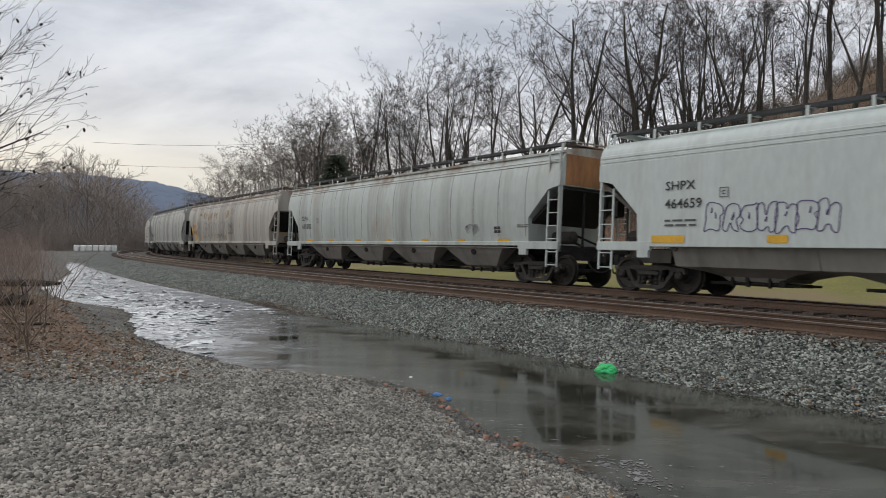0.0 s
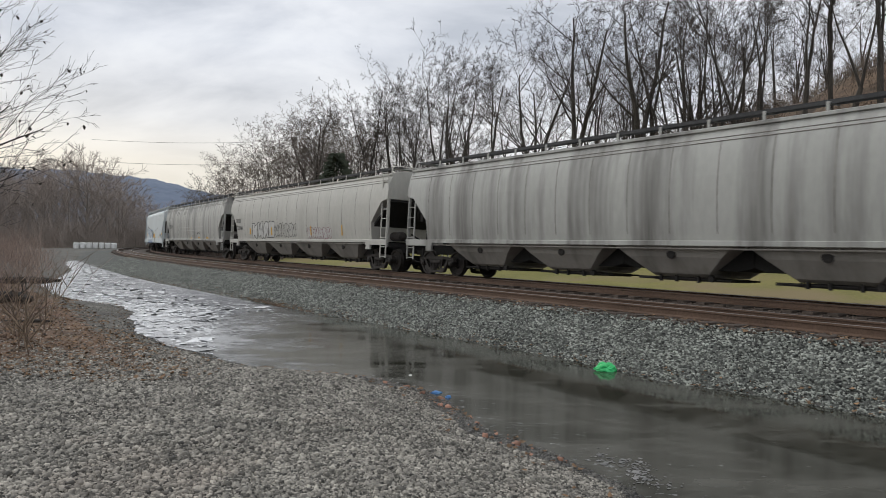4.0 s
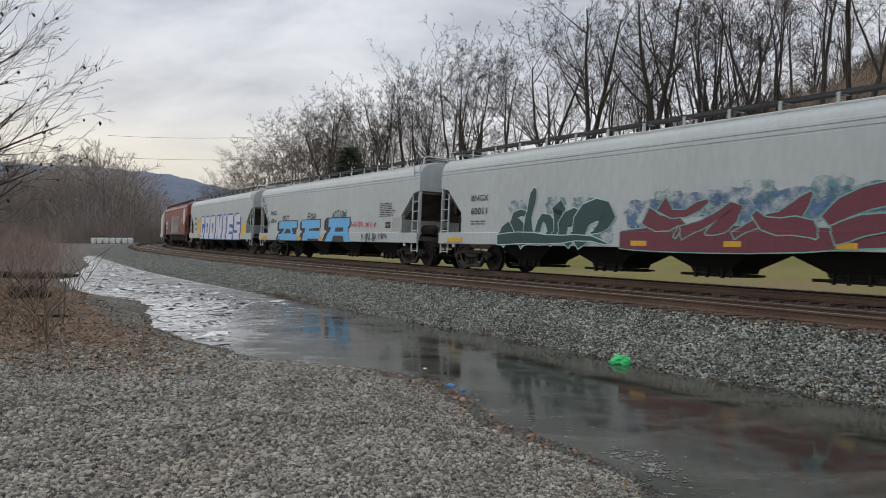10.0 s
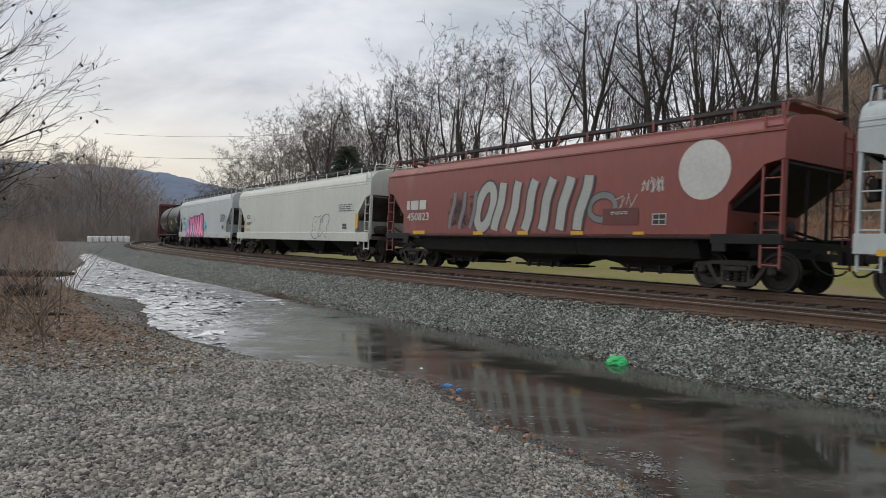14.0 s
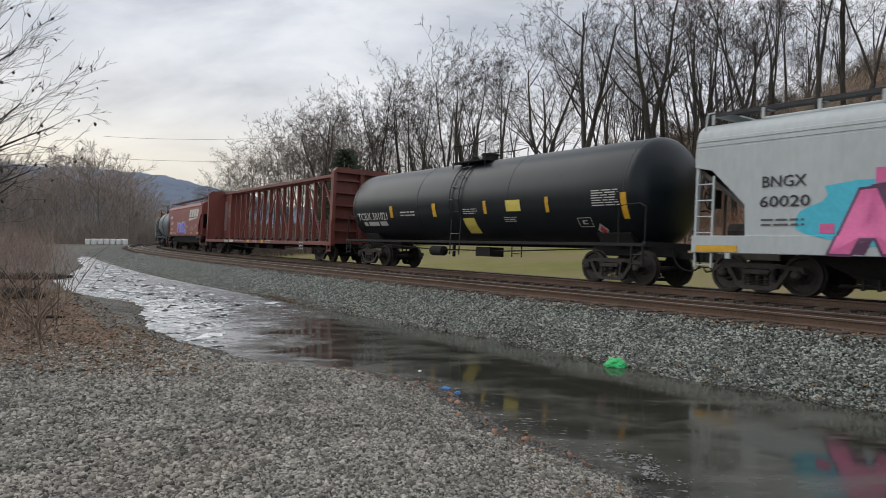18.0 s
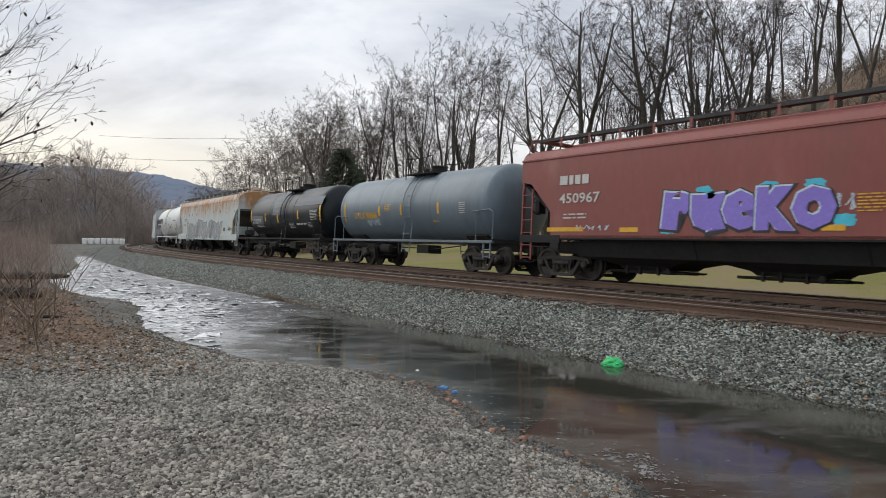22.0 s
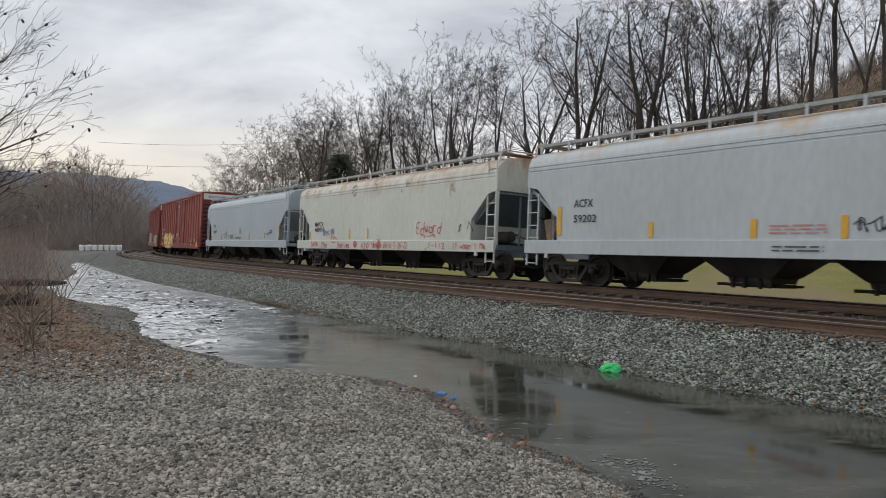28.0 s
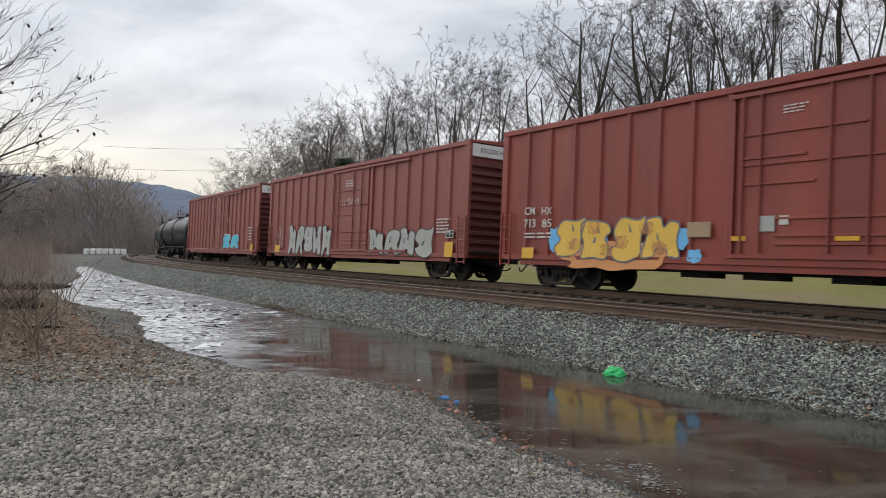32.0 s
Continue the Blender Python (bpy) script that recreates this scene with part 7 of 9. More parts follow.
bars("beam", 10.65, 2.7, 0.76, 2.12, ink_chalk, 14)
bars("beam", 11.87, 3.54, 1.26, 0.76, ink_chalk, 5)
bars("beam", 11.95, 2.65, 1.42, 0.91, ink_chalk, 4)
words("beam", 6.05, 0.88, 0.62, 0.13, "NKCR", ink_black)
panel("beam", -7.55, 0.74, 0.55, 0.34)
tag("beam", 11.79, 2.09, 1.41, 0.69, None, ink_chalk, 3, 131)
tag("beam", 9.91, 3.09, 0.5, 1.02, None, ink_chalk, 2, 132)
patch("beam", 6.08, 0.88, 0.86, 0.17, ink_chalk)
patch("beam", 4.89, 0.9, 0.84, 0.17, ink_chalk)
patch("beam", 1.33, 0.92, 0.49, 0.14, stripe_m)
patch("beam", -1.33, 0.92, 0.39, 0.16, stripe_m)
bars("beam", 2.47, 0.92, 0.96, 0.11, ink_chalk, 2)
bars("beam", -0.06, 0.89, 0.76, 0.12, ink_chalk, 2)
bars("beam", -2.41, 0.89, 0.78, 0.15, ink_chalk, 2)
bars("beam", 3.61, 0.92, 0.79, 0.1, ink_chalk, 2)

bars("red2", 6.4, 2.86, 1.15, 0.26, ink_chalk, 1)
words("red2", 6.2, 2.34, 1.55, 0.29, "450967", ink_chalk)
throwup("red2", 1.25, 1.86, 4.1, 0.92, "rueKO", ink_violet, ink_black, 141, shine=ink_ice, fat=0.10, edge=0.05)
for dab_x, dab_z, dab_n in ((3.2, 1.45, 3), (2.2, 2.32, 4), (0.6, 2.34, 5), (-0.4, 2.34, 6), (-1.0, 1.6, 7)):
    cloud("red2", dab_x, dab_z, 0.5, 0.30, ink_cyan, dab_n)
tag("red2", -1.0, 2.01, 0.32, 0.43, None, ink_ice, 2, 143)
slant_logo("red2", -4.15, 2.87, 4.14, 0.9, ink_chalk)
bars("red2", -1.55, 1.92, 0.63, 0.39, stripe_m, 6)
panel("red2", -4.74, 1.87, 0.45, 0.27)
bars("red2", -3.85, 1.81, 0.54, 0.27, ink_chalk, 5)
bars("red2", -5.39, 2.0, 0.61, 0.26, ink_chalk, 4)
bars("red2", -2.98, 1.76, 0.42, 0.14, ink_chalk, 2)
bars("red2", 6.34, 1.8, 0.92, 0.2, ink_chalk, 2)
tag("red2", 5.63, 1.49, 1.33, 0.16, None, ink_ice, 5, 144)
patch("red2", -3.49, 1.44, 0.47, 0.11, stripe_m)
patch("red2", -6.07, 1.43, 1.04, 0.11, stripe_m)
patch("red2", 6.73, 1.45, 1.44, 0.12, stripe_m)
patch("red2", 4.4, 1.43, 0.61, 0.12, stripe_m)
patch("red2", -0.79, 1.45, 0.48, 0.12, stripe_m)

words("tank2", 3.71, 2.12, 2.01, 0.28, "UTLX 86866", stripe_m)
tag("tank2", 3.18, 1.83, 1.12, 0.32, None, ink_ice, 5, 151)
patch("tank2", 5.68, 2.31, 0.12, 0.83, stripe_m)
patch("tank2", 2.52, 2.29, 0.15, 0.42, stripe_m)
patch("tank2", 0.78, 2.3, 0.13, 0.44, stripe_m)
patch("tank2", -1.85, 2.28, 0.13, 0.41, stripe_m)
bars("tank2", 1.8, 2.39, 0.52, 0.28, stripe_m, 4)
bars("tank2", -1.62, 1.8, 0.43, 0.1, stripe_m, 2)
bars("tank2", -3.37, 2.23, 0.38, 0.43, ink_chalk, 6)

patch("tank3", 4.33, 2.15, 1.99, 0.47, ink_slate)
words("tank3", 4.5, 2.07, 1.59, 0.27, "GATX21713", ink_chalk)
patch("tank3", 5.39, 2.3, 0.16, 0.87, stripe_m)
patch("tank3", 2.93, 2.29, 0.12, 0.46, stripe_m)
bars("tank3", 3.96, 1.78, 1.23, 0.18, ink_chalk, 2)

patch("tank3", 1.14, 2.75, 1.1, 0.74, ink_slate)
patch("tank3", -3.26, 3.0, 3.51, 0.43, ink_slate)
bars("tank3", -4.18, 2.26, 1.12, 0.51, ink_chalk, 7)
patch("tank3", -4.84, 2.33, 0.18, 0.85, stripe_m)
patch("tank3", -2.0, 2.33, 0.15, 0.47, stripe_m)
patch("tank3", 0.95, 2.27, 0.17, 0.62, stripe_m)
bars("tank3", -1.0, 1.77, 0.8, 0.3, ink_chalk, 4)
bars("tank3", -3.42, 1.77, 0.52, 0.27, ink_chalk, 4)
bars("tank3", -2.39, 1.85, 1.43, 0.08, ink_chalk, 1)
patch("tank3", -3.02, 1.14, 0.2, 0.12, ink_red)

words("wlpx", 6.76, 2.43, 0.89, 0.21, "WLPX", ink_black)
words("wlpx", 6.91, 2.05, 0.6, 0.2, "6718", ink_black)
frame_mark("wlpx", 5.9, 2.3, 0.35, 0.3, ink_grey)
tag("wlpx", 4.1, 1.55, 4.2, 1.35, ink_dust, ink_slate, 4, 161, 0)
tag("wlpx", 0.1, 1.66, 4.6, 1.55, ink_dust, ink_slate, 3, 165, 0)
patch("wlpx", 5.06, 1.55, 0.12, 0.39, stripe_m)
patch("wlpx", 2.18, 1.57, 0.09, 0.45, stripe_m)
patch("wlpx", -0.07, 1.57, 0.13, 0.44, stripe_m)
patch("wlpx", 7.74, 1.78, 0.14, 0.85, stripe_m)
for spot_x, spot_z in ((5.5, 2.80), (4.28, 2.84), (3.03, 2.82), (1.8, 2.84), (0.52, 2.83), (-0.73, 2.81), (-2.4, 2.84), (-4.3, 2.85), (-6.1, 2.82), (-7.98, 2.81)):
    spot = bmesh.new()
    poly(spot, wobble(random.Random(int(spot_x * 50)), 0, 0, 0.21, 0.19, 4, 0.06, 20, 0.9))
    lay("painted_patch", "wlpx", spot, spot_x, spot_z, ink_bone, -0.6, "pale touch-up patch round a rust spot")
cloud("wlpx", 5.5, 2.80, 0.24, 0.22, ink_rust, 16)
cloud("wlpx", 1.8, 2.84, 0.25, 0.24, ink_rust, 41)
cloud("wlpx", -2.4, 2.84, 0.26, 0.25, ink_rust, 81)
cloud("wlpx", -6.1, 2.82, 0.26, 0.22, ink_rust, 28)
cloud("wlpx", 4.28, 2.84, 0.26, 0.26, ink_rust, 15)
cloud("wlpx", 3.03, 2.82, 0.28, 0.22, ink_rust, 9)
cloud("wlpx", 0.52, 2.83, 0.23, 0.23, ink_rust, 40)
cloud("wlpx", -0.73, 2.81, 0.21, 0.23, ink_rust, 80)

tag("wlpx", -3.4, 1.6, 3.2, 1.35, ink_dust, ink_slate, 2, 163, 0)
panel("wlpx", -5.6, 1.63, 0.43, 0.28)
patch("wlpx", -7.64, 1.83, 0.12, 0.97, stripe_m)
tag("wlpx", -7.05, 1.66, 1.13, 0.32, None, ink_black, 5, 164)
cloud("wlpx", -4.3, 2.85, 0.33, 0.29, ink_rust, 27)
cloud("wlpx", -7.98, 2.81, 0.22, 0.19, ink_rust, 30)
patch("wlpx", -4.74, 1.55, 0.13, 0.5, stripe_m)

bars("tank4", 5.12, 2.61, 4.05, 0.47, ink_black, 1)
bars("tank4", 5.95, 2.13, 1.76, 0.23, ink_black, 1)
patch("tank4", -2.05, 2.0, 0.8, 0.24, ink_brown)
patch("tank4", -4.7, 1.78, 0.38, 0.24, ink_black)
diamond("tank4", -5.4, 1.38, 0.47, 0.39)
bars("tank4", -1.29, 2.06, 0.11, 0.43, ink_black, 1)
bars("tank4", -6.18, 2.13, 0.45, 0.8, ink_silver, 8)
patch("tank4", -3.27, 2.08, 0.16, 0.37, ink_charcoal)
patch("tank4", -6.69, 1.99, 0.18, 0.68, ink_brown)
bars("tank4", -5.55, 2.54, 1.56, 0.1, ink_grey, 1)

words("acf2", 6.09, 2.33, 0.71, 0.22, "ACFX", ink_black)
words("acf2", 6.02, 1.9, 0.85, 0.22, "59202", ink_black)
patch("acf2", 3.76, 1.56, 0.13, 0.4, stripe_m)
patch("acf2", 1.0, 1.55, 0.16, 0.41, stripe_m)
patch("acf2", -0.92, 1.56, 0.14, 0.46, stripe_m)
patch("acf2", -3.91, 1.57, 0.13, 0.49, stripe_m)
patch("acf2", -6.76, 1.81, 0.12, 0.85, stripe_m)
patch("acf2", 7.01, 1.85, 0.16, 0.83, stripe_m)
patch("acf2", -3.65, 1.46, 0.44, 0.2, ink_chalk)
patch("acf2", -5.44, 1.57, 0.46, 0.26, ink_bone)
patch("acf2", -6.03, 1.58, 0.57, 0.25, ink_chalk)
tag("acf2", -1.58, 1.6, 1.04, 0.34, None, ink_black, 4, 171)
bars("acf2", -5.4, 2.06, 0.77, 0.29, ink_grey, 4)
bars("acf2", -0.02, 1.51, 1.32, 0.23, ink_rose, 3)
bars("acf2", -0.02, 1.09, 1.13, 0.16, ink_grey, 2)

words("mwcx", 5.58, 2.06, 0.97, 0.22, "MWCX", ink_black)
words("mwcx", 5.53, 1.81, 1.01, 0.22, "480010", ink_black)
scrawl("mwcx", 5.95, 1.12, 0.85, 0.25, "SAVe", ink_red, 4)
scrawl("mwcx", 4.82, 1.08, 0.66, 0.30, "Me", ink_red, 5)
scrawl("mwcx", 2.85, 1.09, 1.20, 0.25, "Sublime", ink_red, 6)
scrawl("mwcx", 0.84, 1.08, 0.77, 0.29, "420", ink_red, 7)
tag("mwcx", -0.08, 1.1, 0.78, 0.3, None, ink_red, 4, 181)
scrawl("mwcx", 3.83, 1.33, 0.5, 0.34, "*", ink_red, 8, 0.03)
scrawl("mwcx", 1.72, 1.12, 0.42, 0.28, "@", ink_red, 9, 0.05)
scrawl("mwcx", 4.7, 1.66, 0.79, 0.26, "BANJ", ink_blue, 10, 0.03)
scrawl("mwcx", 4.05, 1.72, 0.34, 0.27, "@", ink_blue, 11, 0.03)
patch("mwcx", 6.63, 1.54, 0.14, 0.39, stripe_m)
patch("mwcx", 4.21, 1.58, 0.14, 0.46, stripe_m)
patch("mwcx", 2.4, 1.57, 0.14, 0.44, stripe_m)
patch("mwcx", 0.72, 1.58, 0.11, 0.43, stripe_m)
cloud("mwcx", 2.13, 3.48, 0.56, 0.62, ink_rust, 181)
cloud("mwcx", 3.35, 3.71, 0.57, 0.14, ink_rust, 180)
cloud("mwcx", 4.59, 3.65, 0.43, 0.26, ink_rust, 185)
cloud("mwcx", 0.32, 3.51, 0.46, 0.38, ink_rust, 181)
cloud("mwcx", 7.3, 3.67, 0.49, 0.27, ink_rust, 180)

scrawl("mwcx", -3.94, 1.75, 1.7, 0.42, "Edward", ink_red, 12)
tag("mwcx", -3.9, 1.45, 0.9, 0.2, None, ink_red, 2, 185)
scrawl("mwcx", -1.3, 1.10, 2.6, 0.24, "ooky Dots-5-26-22", ink_red, 13, 0.028)
scrawl("mwcx", -4.55, 1.10, 1.1, 0.20, "1+1=2", ink_red, 14, 0.028)
scrawl("mwcx", -6.5, 1.10, 1.9, 0.20, "It wasn't Me", ink_red, 15, 0.028)
tag("mwcx", -6.29, 1.74, 1.04, 0.46, None, ink_charcoal, 2, 188)

words("acf3", 5.76, 2.28, 0.62, 0.21, "ACFX", ink_black)
words("acf3", 5.65, 1.89, 0.84, 0.21, "59609", ink_black)
patch("acf3", 6.58, 1.78, 0.12, 0.82, stripe_m)
patch("acf3", 4.07, 1.53, 0.16, 0.35, stripe_m)
patch("acf3", 1.2, 1.55, 0.13, 0.4, stripe_m)
patch("acf3", -1.85, 1.52, 0.12, 0.38, stripe_m)
tag("acf3", 3.14, 1.67, 0.93, 0.56, None, ink_grey, 1, 191)
tag("acf3", 1.87, 1.55, 1.08, 0.39, None, ink_grey, 4, 192)
tag("acf3", 0.37, 1.46, 1.2, 0.21, None, ink_grey, 5, 193)
bars("acf3", -0.12, 1.87, 0.52, 0.45, ink_slate, 6)

panel("acf3", -5.66, 1.78, 0.34, 0.24)
patch("acf3", -6.95, 1.79, 0.14, 0.73, stripe_m)
patch("acf3", -4.62, 1.59, 0.17, 0.33, stripe_m)
patch("acf3", -1.89, 1.58, 0.17, 0.36, stripe_m)
tag("acf3", -5.18, 1.67, 0.62, 0.16, None, ink_blue, 3, 194)

words("boxa", 7.53, 2.31, 0.46, 0.24, "CM", ink_chalk)
words("boxa", 6.78, 2.29, 0.44, 0.22, "HX", ink_chalk)
words("boxa", 7.51, 1.93, 0.51, 0.26, "713", ink_chalk)
words("boxa", 6.77, 1.92, 0.41, 0.25, "85", ink_chalk)
bars("boxa", 7.13, 1.53, 1.22, 0.22, ink_chalk, 2)
cloud("boxa", 6.37, 1.42, 0.63, 0.82, ink_sky, 201)
cloud("boxa", 2.13, 1.43, 0.61, 0.61, ink_sky, 205)
cloud("boxa", 4.7, 1.33, 0.72, 0.76, ink_sky, 206)
cloud("boxa", 4.27, 0.98, 4.06, 0.86, ink_orange, 203)
tag("boxa", 4.25, 1.46, 4.3, 1.3, ink_amber, ink_slate, 4, 202)
for dab_x, dab_z, dab_n in ((5.6, 1.3, 2), (4.9, 1.75, 3), (3.9, 1.35, 4), (3.1, 1.7, 5), (2.7, 1.2, 6), (4.4, 1.15, 8)):
    cloud("boxa", dab_x, dab_z, 0.5, 0.4, ink_peach, dab_n)
patch("boxa", 1.58, 1.64, 0.64, 0.36, ink_brown)
patch("boxa", 7.56, 1.03, 0.52, 0.33, stripe_m)
patch("boxa", -0.11, 1.74, 0.36, 0.34, ink_silver)
patch("boxa", -0.49, 1.81, 0.21, 0.2, ink_chalk)
patch("boxa", 0.55, 1.42, 0.35, 0.1, stripe_m)
patch("boxa", -1.79, 1.42, 0.47, 0.11, stripe_m)
bars("boxa", -0.7, 4.16, 0.57, 0.21, ink_chalk, 3)
cloud("boxa", 1.68, 1.01, 0.45, 0.37, ink_sky, 204)

patch("boxa", -8.71, 1.01, 0.53, 0.39, stripe_m)
patch("boxa", -6.5, 1.0, 0.46, 0.12, stripe_m)
patch("boxa", -4.27, 0.99, 0.5, 0.13, stripe_m)
bars("boxa", -7.95, 1.31, 0.33, 0.36, ink_chalk, 4)
bars("boxa", -6.55, 1.27, 0.37, 0.29, ink_chalk, 3)

tag("boxb", 3.31, 1.46, 5.25, 1.6, ink_silver, ink_charcoal, 5, 211)
tag("boxb", -5.63, 1.35, 5.01, 1.25, ink_silver, ink_charcoal, 4, 212)
panel("boxb", -9.14, 1.66, 0.49, 0.28)
patch("boxb", -9.12, 1.11, 0.52, 0.54, stripe_m)
tag("boxb", -1.19, 3.19, 1.57, 0.45, None, ink_chalk, 4, 213)
bars("boxb", -1.17, 4.0, 0.96, 0.35, ink_chalk, 3)
bars("boxb", -8.76, 1.93, 0.96, 0.58, ink_chalk, 5)
tag("boxb", 7.1, 1.71, 1.03, 1.29, None, ink_chalk, 2, 214)
patch("boxb", 7.45, 1.06, 0.7, 0.37, stripe_m)

tag("boxc", -4.12, 1.48, 3.69, 1.15, ink_cyan, ink_ice, 2, 221)
patch("boxc", -8.81, 1.11, 0.43, 0.41, stripe_m)
bars("boxc", -8.38, 1.89, 0.87, 0.89, ink_chalk, 5)
tag("boxc", -3.38, 2.92, 1.36, 0.67, None, ink_lemon, 1, 222)
# warning bands on the ends of the boxcars
for box_key in ("boxa", "boxb", "boxc"):
    for end_side in (-1, 1):
        band = font_bm("EXCESS HEIGHT CAR", 0.008)
        fit_bm(band, 2.2, 0.16)
        for bv in band.verts:
            bv.co = V((end_side * (TRAIN[box_key][1] / 2 - 0.024), end_side * bv.co.x, 4.58 + bv.co.y))
        part("lettering", band, ink_black, TRAIN[box_key][0])

# rust-orange upper end sheet of the stained grey car
rusty_end = bmesh.new()
box(rusty_end, -TRAIN["cefx"][1] / 2 - 0.012, -TRAIN["cefx"][1] / 2 - 0.003, -1.34, 1.34, 2.95, 3.85)
part("end_sheet", rusty_end, material("rusted_end_sheet", (0.20, 0.09, 0.04), (0.42, 0.20, 0.075), 0.8, grain=6, patch=1.2, stretch=(1, 1, 0.3)), TRAIN["cefx"][0], "rust-orange end sheet")

# ---------------------------------------------------------------- bare trees
bark = material("grey_bark", (0.028, 0.024, 0.021), (0.088, 0.077, 0.065), 0.95, grain=9, patch=1.2, stretch=(2, 2, 0.4), bump=0.6)
twig_m = material("twigs", (0.036, 0.030, 0.026), (0.082, 0.070, 0.061), 0.95, grain=5, patch=0.5)
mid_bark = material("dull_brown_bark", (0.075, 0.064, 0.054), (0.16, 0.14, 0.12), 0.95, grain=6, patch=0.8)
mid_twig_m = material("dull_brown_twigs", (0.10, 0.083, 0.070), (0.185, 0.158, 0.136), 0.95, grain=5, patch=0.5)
# distance haze on the far trees and thicket is put into this paleness
far_bark = material("hazed_far_bark", (0.17, 0.148, 0.128), (0.29, 0.255, 0.225), 0.95, grain=6, patch=0.8)
far_twig_m = material("hazed_far_twigs", (0.235, 0.195, 0.168), (0.39, 0.335, 0.295), 0.95, grain=5, patch=0.5)
foot_brush_m = material("russet_brush", (0.21, 0.108, 0.066), (0.42, 0.24, 0.155), 0.95, grain=4, patch=0.6, per="island", spread=0.4)
brush_m = material("dry_brush", (0.10, 0.072, 0.05), (0.25, 0.185, 0.13), 0.95, grain=4, patch=0.6, per="island", spread=0.4)
umber_stem_m = material("umber_stems", (0.06, 0.043, 0.033), (0.17, 0.12, 0.092), 0.95, grain=4, patch=0.6, per="island", spread=0.4)
slope_brush_m = material("dull_slope_brush", (0.07, 0.051, 0.037), (0.185, 0.138, 0.098), 0.95, grain=4, patch=0.6, per="island", spread=0.4)
russet_stem_m = material("russet_stems", (0.17, 0.122, 0.098), (0.36, 0.272, 0.225), 0.95, grain=4, patch=0.6, per="island", spread=0.4)
mauve_brush_m = material("mauve_brown_brush", (0.12, 0.09, 0.078), (0.235, 0.182, 0.158), 0.95, grain=4, patch=0.6, per="island", spread=0.4)
grey_brush_m = material("grey_brush", (0.10, 0.083, 0.066), (0.22, 0.182, 0.148), 0.95, grain=4, patch=0.6, per="island", spread=0.4)


def grow(rng, height, trunk_r, spread=0.5, levels=4, first=0.25, twist=0.35, sides=6, kids=(4, 5), tip=0.010, limbs=8, ratio=(0.40, 0.62), leaders=0, fork=0.35):
    """Trunk and limbs, and apart from them the twigs, of a bare tree whose tapered limbs fork down to fine twigs."""
    wood, twigs = ([], []), ([], [])

    def limb(store, pts, radii, n):
        vs, fs = store
        o = len(vs)
        for i, (p, r) in enumerate(zip(pts, radii)):
            w = (pts[min(i + 1, len(pts) - 1)] - pts[max(i - 1, 0)]).normalized()
            u = w.orthogonal().normalized()
            v = w.cross(u)
            for k in range(n):
                a = k * math.tau / n
                vs.append(p + (u * math.cos(a) + v * math.sin(a)) * r)
        for i in range(len(pts) - 1):
            for k in range(n):
                j = (k + 1) % n
                fs.append((o + i * n + k, o + i * n + j, o + (i + 1) * n + j, o + (i + 1) * n + k))

    def branch(p, way, length, r, level):
        seg = (8, 6, 4, 2, 1, 1)[level]
        pts, radii = [p.copy()], [r]
        for i in range(seg):
            way = (way + V((rng.gauss(0, 1), rng.gauss(0, 1), rng.gauss(0, 0.6))) * twist * (0.34, 0.42, 0.30, 0.22, 0.2, 0.2)[level] / seg ** 0.5 + V((0, 0, (0.05, 0.06, 0.03, 0.02, 0.0, 0.0)[level]))).normalized()
            p = p + way * length / seg
            pts.append(p.copy())
            radii.append(max(r * (1 - 0.75 * (i + 1) / seg), tip * 0.8))
        limb(wood if level < 2 else twigs, pts, radii, sides if level == 0 else 4 if level == 1 else 3)
        if level >= levels:
            return
        count = limbs if level == 0 else rng.randint(*kids)
        for c in range(count):
            f = rng.uniform(first if level == 0 else 0.22, 1.0) if c else 0.97
            k = min(int(f * seg), seg - 1)
            q = pts[k].lerp(pts[k + 1], f * seg - k)
            base_way = (pts[k + 1] - pts[k]).normalized()
            out = Matrix.Rotation(rng.uniform(0, math.tau), 3, base_way) @ base_way.orthogonal().normalized()
            sp = spread * rng.uniform(0.6, 1.15)
            w = (base_way * (1 - sp * 0.62) + out * sp + V((0, 0, 0.04))).normalized()
            branch(q, w, length * rng.uniform(*ratio) * (1.2 - 0.45 * f if level == 0 else 1.02 - 0.12 * level), max(radii[k] * rng.uniform(0.36, 0.58), tip), level + 1)
    if not leaders:
        branch(V((0, 0, -0.3)), V((rng.gauss(0, 0.05), rng.gauss(0, 0.05), 1)).normalized(), height * 0.80, trunk_r, 0)
        return wood, twigs
    # a short bole that forks into a few steep leaders
    p, way, pts = V((0, 0, -0.3)), V((rng.gauss(0, 0.06), rng.gauss(0, 0.06), 1)).normalized(), [V((0, 0, -0.3))]
    for i in range(4):
        way = (way + V((rng.gauss(0, 0.06), rng.gauss(0, 0.06), 0))).normalized()
        p = p + way * height * fork / 4
        pts.append(p.copy())
    limb(wood, pts, [trunk_r * k for k in (1.15, 1.0, 0.93, 0.88, 0.80)], sides)
    turn = rng.uniform(0, math.tau)
    for k in range(leaders):
        a = turn + (k + rng.uniform(-0.2, 0.2)) * math.tau / leaders
        lean = rng.uniform(0.08, 0.27)
        start = pts[4] if k < 2 else pts[rng.choice((2, 3))]
        branch(start - way * 0.1, V((math.cos(a) * lean, math.sin(a) * lean, 1)).normalized(), height * (1 - fork) * rng.uniform(0.62, 0.86), trunk_r * rng.uniform(0.5, 0.68), 0)
    return wood, twigs


